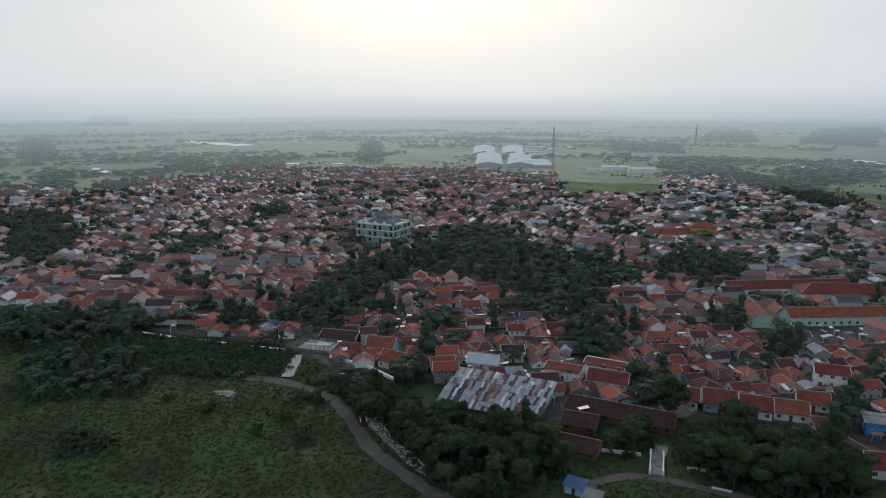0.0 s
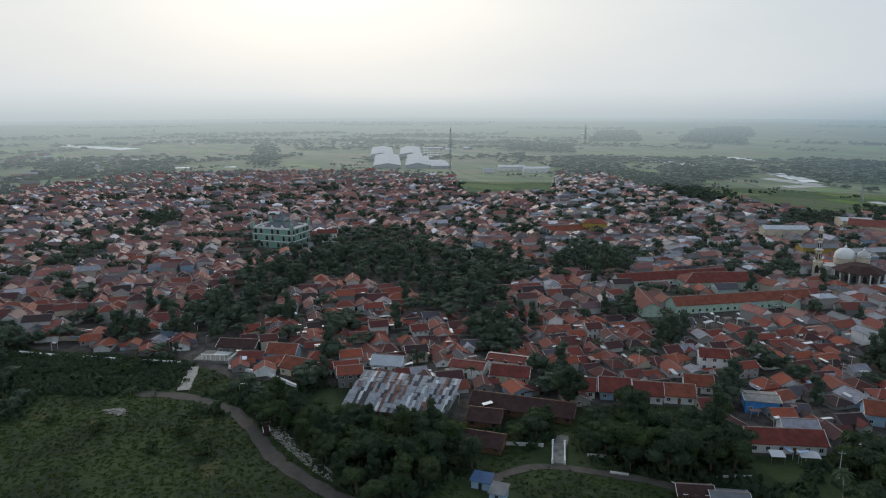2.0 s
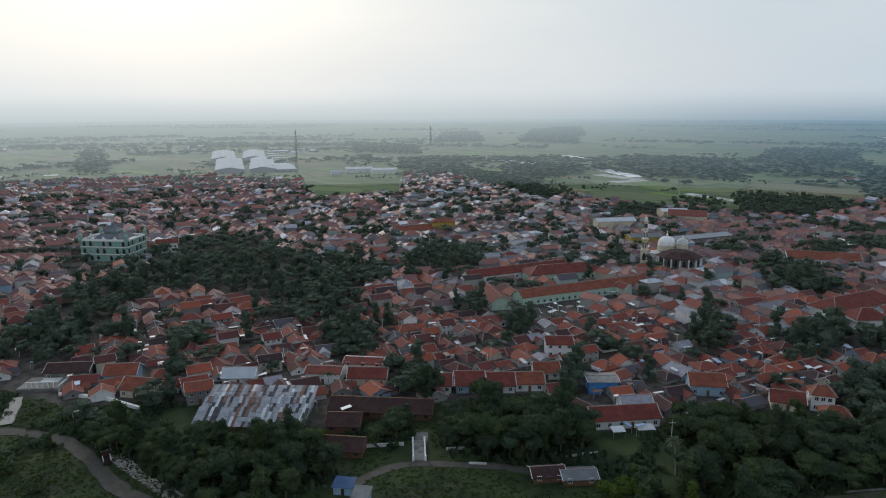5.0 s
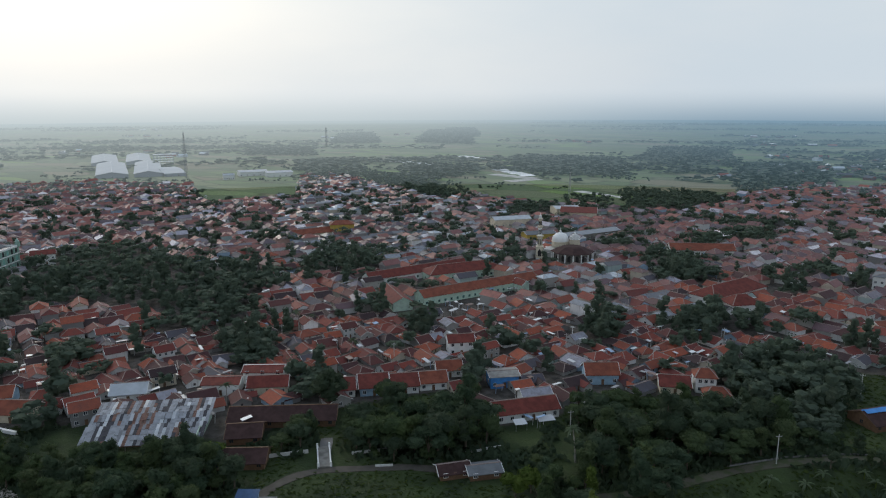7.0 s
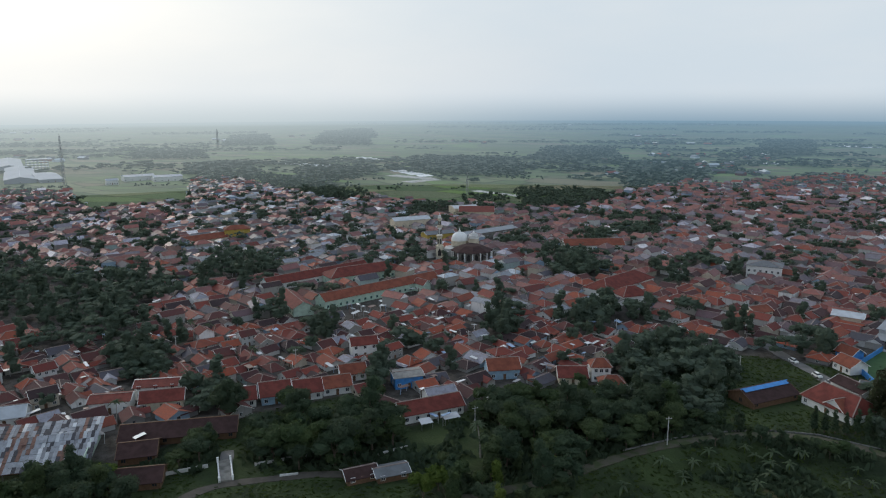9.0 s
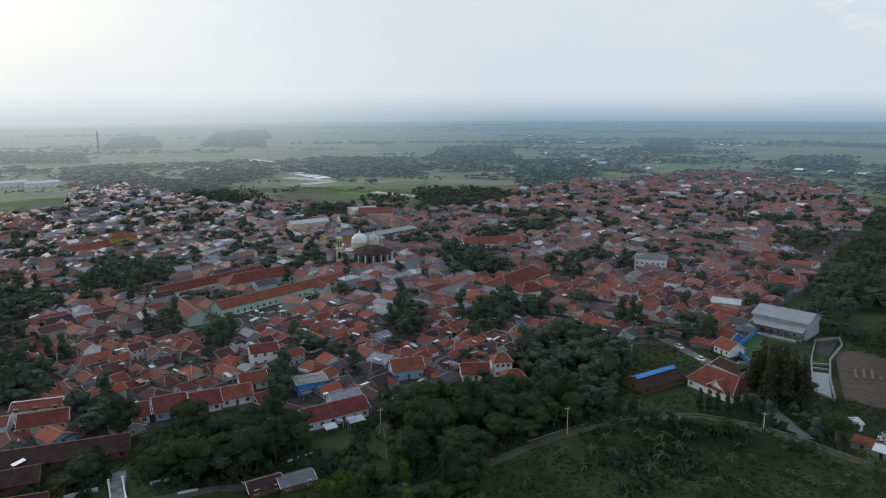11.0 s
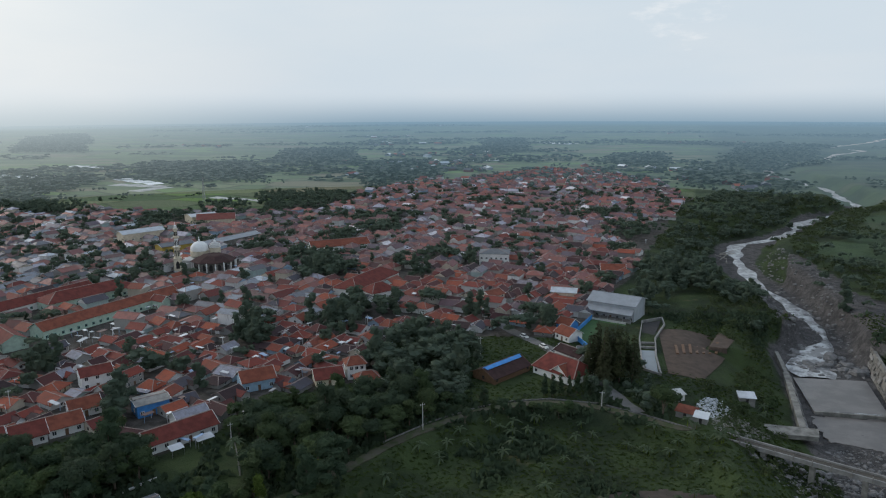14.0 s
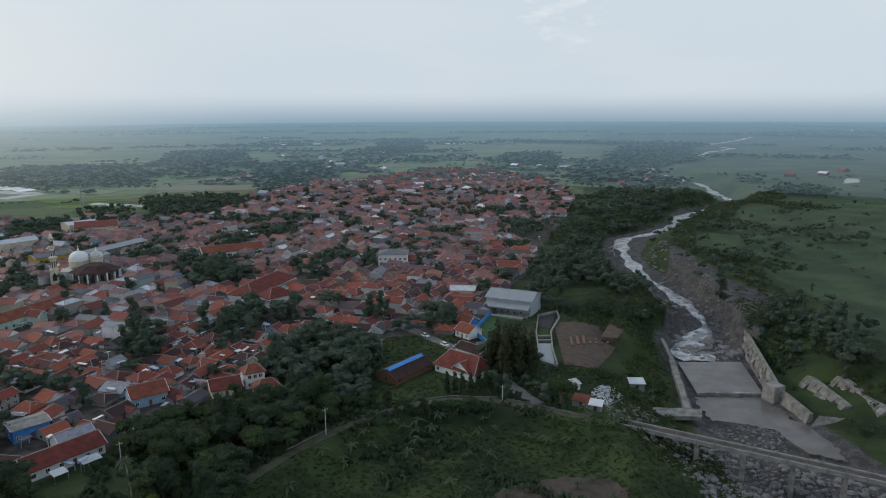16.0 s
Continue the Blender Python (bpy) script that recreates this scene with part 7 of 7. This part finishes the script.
# small things on the roofs and in the yards of the town: tanks, sheet lean-tos, pale awnings
bits = Shape()
for x, y, r in zip(hx, hy, rr):
    for _ in range(2):
        if rng.random() < (0.34 if r < 350 else 0.2):
            m = pose(x + rng.normal() * 5, y + rng.normal() * 5, rng.uniform(2.2, 3.6), rng.uniform(-9, 9), rng.uniform(-9, 9), STREET + rng.choice([0, 90]) + rng.normal() * 6)
            if r > 520 and rng.random() < 0.5:
                continue
            a, b = rng.uniform(0.6, 2.3), rng.uniform(0.4, 1.1)
            bits.box(-a, -b, -0.06, a, b, 0.06, m)
            bits.box(-a + 0.05, -b + 0.05, -3.4, -a + 0.2, -b + 0.2, -0.06, m).box(a - 0.2, b - 0.2, -3.4, a - 0.05, b - 0.05, -0.06, m)
tagged(part("lean_tos", bits, BITS), "pale and grey sheet awnings and lean-tos between the houses", "awnings", kind="stuff")

# undergrowth below the trees and tall grass in the meadow
def tufts(name, label, x, y, size, tall, mat, blades=3):
    n = len(x)
    z = height(x, y)
    out = []
    for k in range(blades):
        a = rng.random(n) * 6.283
        s = size * (0.5 + rng.random(n))
        h = tall * (0.4 + rng.random(n))
        dx, dy = np.cos(a) * s, np.sin(a) * s
        ox, oy = rng.normal(size=n) * size * 0.7, rng.normal(size=n) * size * 0.7
        lx, ly = rng.normal(size=n) * h * 0.5, rng.normal(size=n) * h * 0.5
        c = np.stack([x + ox, y + oy, z], 1)
        d = np.stack([dx, dy, 0 * dx], 1)
        top = np.stack([lx, ly, h], 1)
        out.append(np.stack([c - d - (0, 0, 0.2), c + d - (0, 0, 0.2), c + d * 0.5 + top, c - d * 0.6 + top * 0.9], 1).reshape(-1, 3))
    v = np.vstack(out)
    return tagged(mesh_object(name, v, quads(len(v) // 4), mat), label, "plants", kind="stuff")


def shrubs(name, label, x, y, scale, count, leaf, mat):
    """Low rounded bushes made of many small leaf sprays."""
    z = height(x, y)
    base = [leaf_cloud(np.random.default_rng(80 + k), crown_lobes(np.random.default_rng(90 + k), "shrub"), count, leaf) for k in range(5)]
    out = []
    for i in range(len(x)):
        a, s = rng.uniform(0, 6.28), scale * rng.uniform(0.5, 1.5)
        c = base[int(rng.integers(5))]
        q = np.stack([c[:, 0] * math.cos(a) - c[:, 1] * math.sin(a), c[:, 0] * math.sin(a) + c[:, 1] * math.cos(a), c[:, 2] - 0.3], 1)
        out.append(q * s + (x[i], y[i], z[i]))
    v = np.vstack(out)
    return tagged(mesh_object(name, v, quads(len(v) // 4), mat), label, "bushes", kind="stuff")


def clear_of_ways(x, y):
    d = np.full(x.shape, 1e9)
    for line, w in WAYS:
        d = np.minimum(d, along([(p[0], p[1], w) for p in line], x, y))
    return d > 0.3


gx, gy = scatter(rng, -420, 260, -40, 330, 1.9, 0.5)
az, rr2 = bearing(gx, gy), np.hypot(gx, gy)
ok = (rr2 > 140) & (rr2 < edge(TOWN_NEAR, az) - 1) & (az < 96) & (az > -36) & clear_of_ways(gx, gy) & (along(RIVER, gx, gy) > 7)
ok &= free_of(gx, gy)
gx, gy = gx[ok], gy[ok]
shade = wooded(gx, gy) | inside(BANK, gx, gy) | inside(YARD, gx, gy) | (inside(BASIN, gx, gy) & (along(DIKE, gx, gy) > 9) & (ripple(gx, gy, 11.0) + 0.5 * ripple(gx, gy, 4.3) > 0.25) & free_of(gx, gy))
patchy = ripple(gx, gy, 9.0) + 0.5 * ripple(gx, gy, 3.7)
tufts("undergrowth", "dense low dark green undergrowth below the trees", gx[shade], gy[shade], 0.9, 1.5, LEAF_DEEP, 3)
open_land = ~shade
tufts("meadow_grass", "rough tall meadow grass in uneven clumps", gx[open_land & (patchy > -1.1)], gy[open_land & (patchy > -1.1)], 0.7, 0.3, LEAF_GRASS, 3)
wild = open_land & (patchy > 1.25)
shrubs("low_bushes", "low dark bushes scattered in the meadow", gx[wild], gy[wild], 0.75, 34, 0.4, LEAF)
gx, gy = scatter(rng, 90, 520, 180, 760, 4.2, 0.5)
d = along(RIVER, gx, gy)
ok = (d > 9) & (bearing(gx, gy) < -10) & (bearing(gx, gy) > -44) & ((d < 42) | (ripple(gx, gy, 33.0) > 0.5)) & free_of(gx, gy) & ~((gx > 195) & (d < 26) & (gy > 290) & (gy < 540))
shrubs("bank_scrub", "rough green scrub on the river banks", gx[ok], gy[ok], 0.95, 26, 0.5, LEAF_SCRUB)

# bananas and palms in the hollow behind the dike and along the belts
plants = [frond_plant(1, 2.2, 8, 2.6, 0.75, LEAF_PALM, "banana_plant", "banana plant with broad arching green leaves"), frond_plant(2, 1.8, 7, 2.4, 0.7, LEAF_PALM, "banana_plant", "banana plant with broad arching green leaves"),
          frond_plant(3, 7.5, 13, 3.0, 0.8, LEAF_PALM, "coconut_palm", "coconut palm with a slim pale trunk")]
shown = [0, 0, 0]
gx, gy = scatter(rng, -45, 90, 150, 230, 6.2, 0.5)
ok = inside(BASIN, gx, gy) & (along(DIKE, gx, gy) > 2) & (np.hypot(gx, gy) > 158)
cand = [(x, y, 0) for x, y in zip(gx[ok], gy[ok]) if rng.random() < (0.7 if along(DIKE, np.array([x]), np.array([y]))[0] < 14 else 0.16)]
cand += [(-243 + rng.normal() * 3, 84 + rng.normal() * 3, 0) for _ in range(4)] + [(80 + rng.normal() * 5, 199 + rng.normal() * 4, 0) for _ in range(10)] + [(110, 232, 0), (112, 238, 0), (108, 230, 0)]
cand += [(rng.uniform(-230, -150), rng.uniform(140, 230), 2) for _ in range(4)] + [(-70, 205, 2), (-60, 175, 2), (-150, 170, 2), (-20, 230, 2), (190, 200, 2)]
cand += [(rng.uniform(-285, -240), rng.uniform(40, 70), 0) for _ in range(8)] + [(-210 + rng.normal() * 8, 60 + rng.normal() * 6, 0) for _ in range(7)]
for x, y, k in cand:
    if not free(x, y):
        continue
    k = k if k == 2 else int(rng.integers(2))
    s = rng.uniform(0.8, 1.3)
    m = pose(x, y, height_at(x, y), 0, 0, rng.uniform(0, 360)) @ Matrix.Diagonal((s, s, s, 1))
    ob = copy_thing(plants[k], m) if shown[k] else plants[k]
    ob.matrix_basis = m
    shown[k] = 1

# bushes along the canal wall and single trees on the slopes past the river
cx, cy = rng.uniform(0, 1, 230), 1.5 + 16 * rng.random(230) ** 1.6
bx = np.interp(cx, [0, 0.27, 0.62, 1], [-337, -318, -286, -262]) + cy * 0.65
by = np.interp(cx, [0, 0.27, 0.62, 1], [21, 32, 60, 83]) - cy * 0.75
gx, gy = scatter(rng, -330, -200, 0, 100, 3.2, 0.5)
ok = inside(BANK, gx, gy) & (rng.random(gx.shape) < 0.75)
bx, by = np.concatenate([bx, gx[ok]]), np.concatenate([by, gy[ok]])
shrubs("canal_bushes", "dark bushes along the foot of the canal wall", bx, by, 0.8, 60, 0.35, LEAF_DEEP)

# single trees of other kinds
for kind, leaf, name, label, where, lo, hi, size, count in (
        ("pine", LEAF_GREY, "casuarina_tree", "tall feathery grey-green casuarina beside the pitch", [(50, 246), (53, 248), (55, 243), (58, 247), (60, 242), (63, 246), (65, 242), (57, 251), (61, 250), (54, 239)], 1.1, 1.4, 0.45, 900),
        ("column", LEAF_DEEP, "columnar_tree", "slim dark columnar tree beside the red-roofed house", [(34, 229), (37, 230), (40, 230.5), (43, 232), (46, 233), (31, 230)], 0.9, 1.2, 0.35, 500),
        ("round", LEAF_LIGHT, "light_tree", "bright yellow-green bushy tree", [(-66, 147), (-61, 150), (-64, 153), (-148, 122)], 0.8, 1.0, 0.5, 900),
        ("tall", LEAF_LIGHT, "light_tree", "pale bushy tree with thin foliage", [(-46, 148), (-50, 160), (-38, 170)], 0.6, 0.8, 0.4, 420),
        ("shrub", LEAF, "garden_shrub", "rounded dark green shrub", [(-270, 60), (-255, 50), (-215, 66), (-205, 60), (-225, 40), (-200, 50), (-240, 30), (-190, 62), (-112, 150), (-98, 158), (-90, 175), (110, 250), (118, 244), (100, 230), (95, 240)], 0.8, 1.6, 0.45, 380)):
    first = tree(sum(map(ord, name)) + count, kind, leaf, name, label, count, size)
    for i, (x, y) in enumerate(where):
        s = rng.uniform(lo, hi)
        m = pose(x, y, height_at(x, y), 0, 0, rng.uniform(0, 360)) @ Matrix.Diagonal((s, s, s, 1))
        ob = copy_thing(first, m) if i else first
        ob.matrix_basis = m

# far tree lines and hamlets on the plain
clouds = hazy
far_z = height(np.array([p[0] for p in far_spots]), np.array([p[1] for p in far_spots]))
for (x, y, s), z in zip(far_spots, far_z):
    s = rng.uniform(0.7, 1.25)
    if rng.random() < 0.12:
        continue
    clouds.append(thin[int(rng.integers(6))][: 4 * 14] * (s * 2.1, s * 2.1, s * 1.1) + (x, y, z - 2.0))
sheets, hamlet = Shape(), Shape()


def far_clump(x, y, z, wide=2.4):
    s = rng.uniform(0.7, 1.25)
    clouds.append(thin[int(rng.integers(6))][: 4 * 14] * (s * wide, s * wide, s * rng.uniform(0.9, 1.4)) + (x, y, z - 2.5))


# long belts of trees across the plain, thinner rows along the field banks, and hamlets
for i in range(150):
    long_belt = i < 100
    a = radians(rng.uniform(-44, 96))
    r = 930 * (4600 / 930) ** (rng.random() ** (1.1 if long_belt else 1.5))
    x, y = -math.sin(a) * r, math.cos(a) * r
    if along(RIVER, np.array([x]), np.array([y]))[0] < 60 or not free(x, y, 40) or r < float(edge(TOWN_FAR, math.degrees(a))) + 60:
        continue
    turn = a + rng.normal() * (0.16 if long_belt else 0.5)
    length = rng.uniform(120, 420) * (0.6 + r / 2200) if long_belt else rng.uniform(20, 130)
    depth = rng.uniform(14, 40) if long_belt else 4
    z = height_at(x, y)
    n = int(length / 11 * (1 + depth / 14))
    t, w = rng.uniform(-0.5, 0.5, n) * length, rng.normal(size=n) * depth * 0.5
    px, py = x + t * math.cos(turn) - w * math.sin(turn), y + t * math.sin(turn) + w * math.cos(turn)
    keep = along(RIVER, px, py) > 20
    for bx, by in zip(px[keep], py[keep]):
        far_clump(bx, by, z, 2.7 if long_belt else 2.0)
    if rng.random() < 0.2:
        for k in range(int(rng.integers(3, 12))):
            hx0, hy0 = x + rng.normal() * 70, y + rng.normal() * 40
            if along(RIVER, np.array([hx0]), np.array([hy0]))[0] > 30:
                far_house(sheets if rng.random() < 0.16 else hamlet, hamlet, hx0, hy0, 0, rng.uniform(10, 22), rng.uniform(8, 12), 3.5, 2.5, rng.uniform(0, 180), False)
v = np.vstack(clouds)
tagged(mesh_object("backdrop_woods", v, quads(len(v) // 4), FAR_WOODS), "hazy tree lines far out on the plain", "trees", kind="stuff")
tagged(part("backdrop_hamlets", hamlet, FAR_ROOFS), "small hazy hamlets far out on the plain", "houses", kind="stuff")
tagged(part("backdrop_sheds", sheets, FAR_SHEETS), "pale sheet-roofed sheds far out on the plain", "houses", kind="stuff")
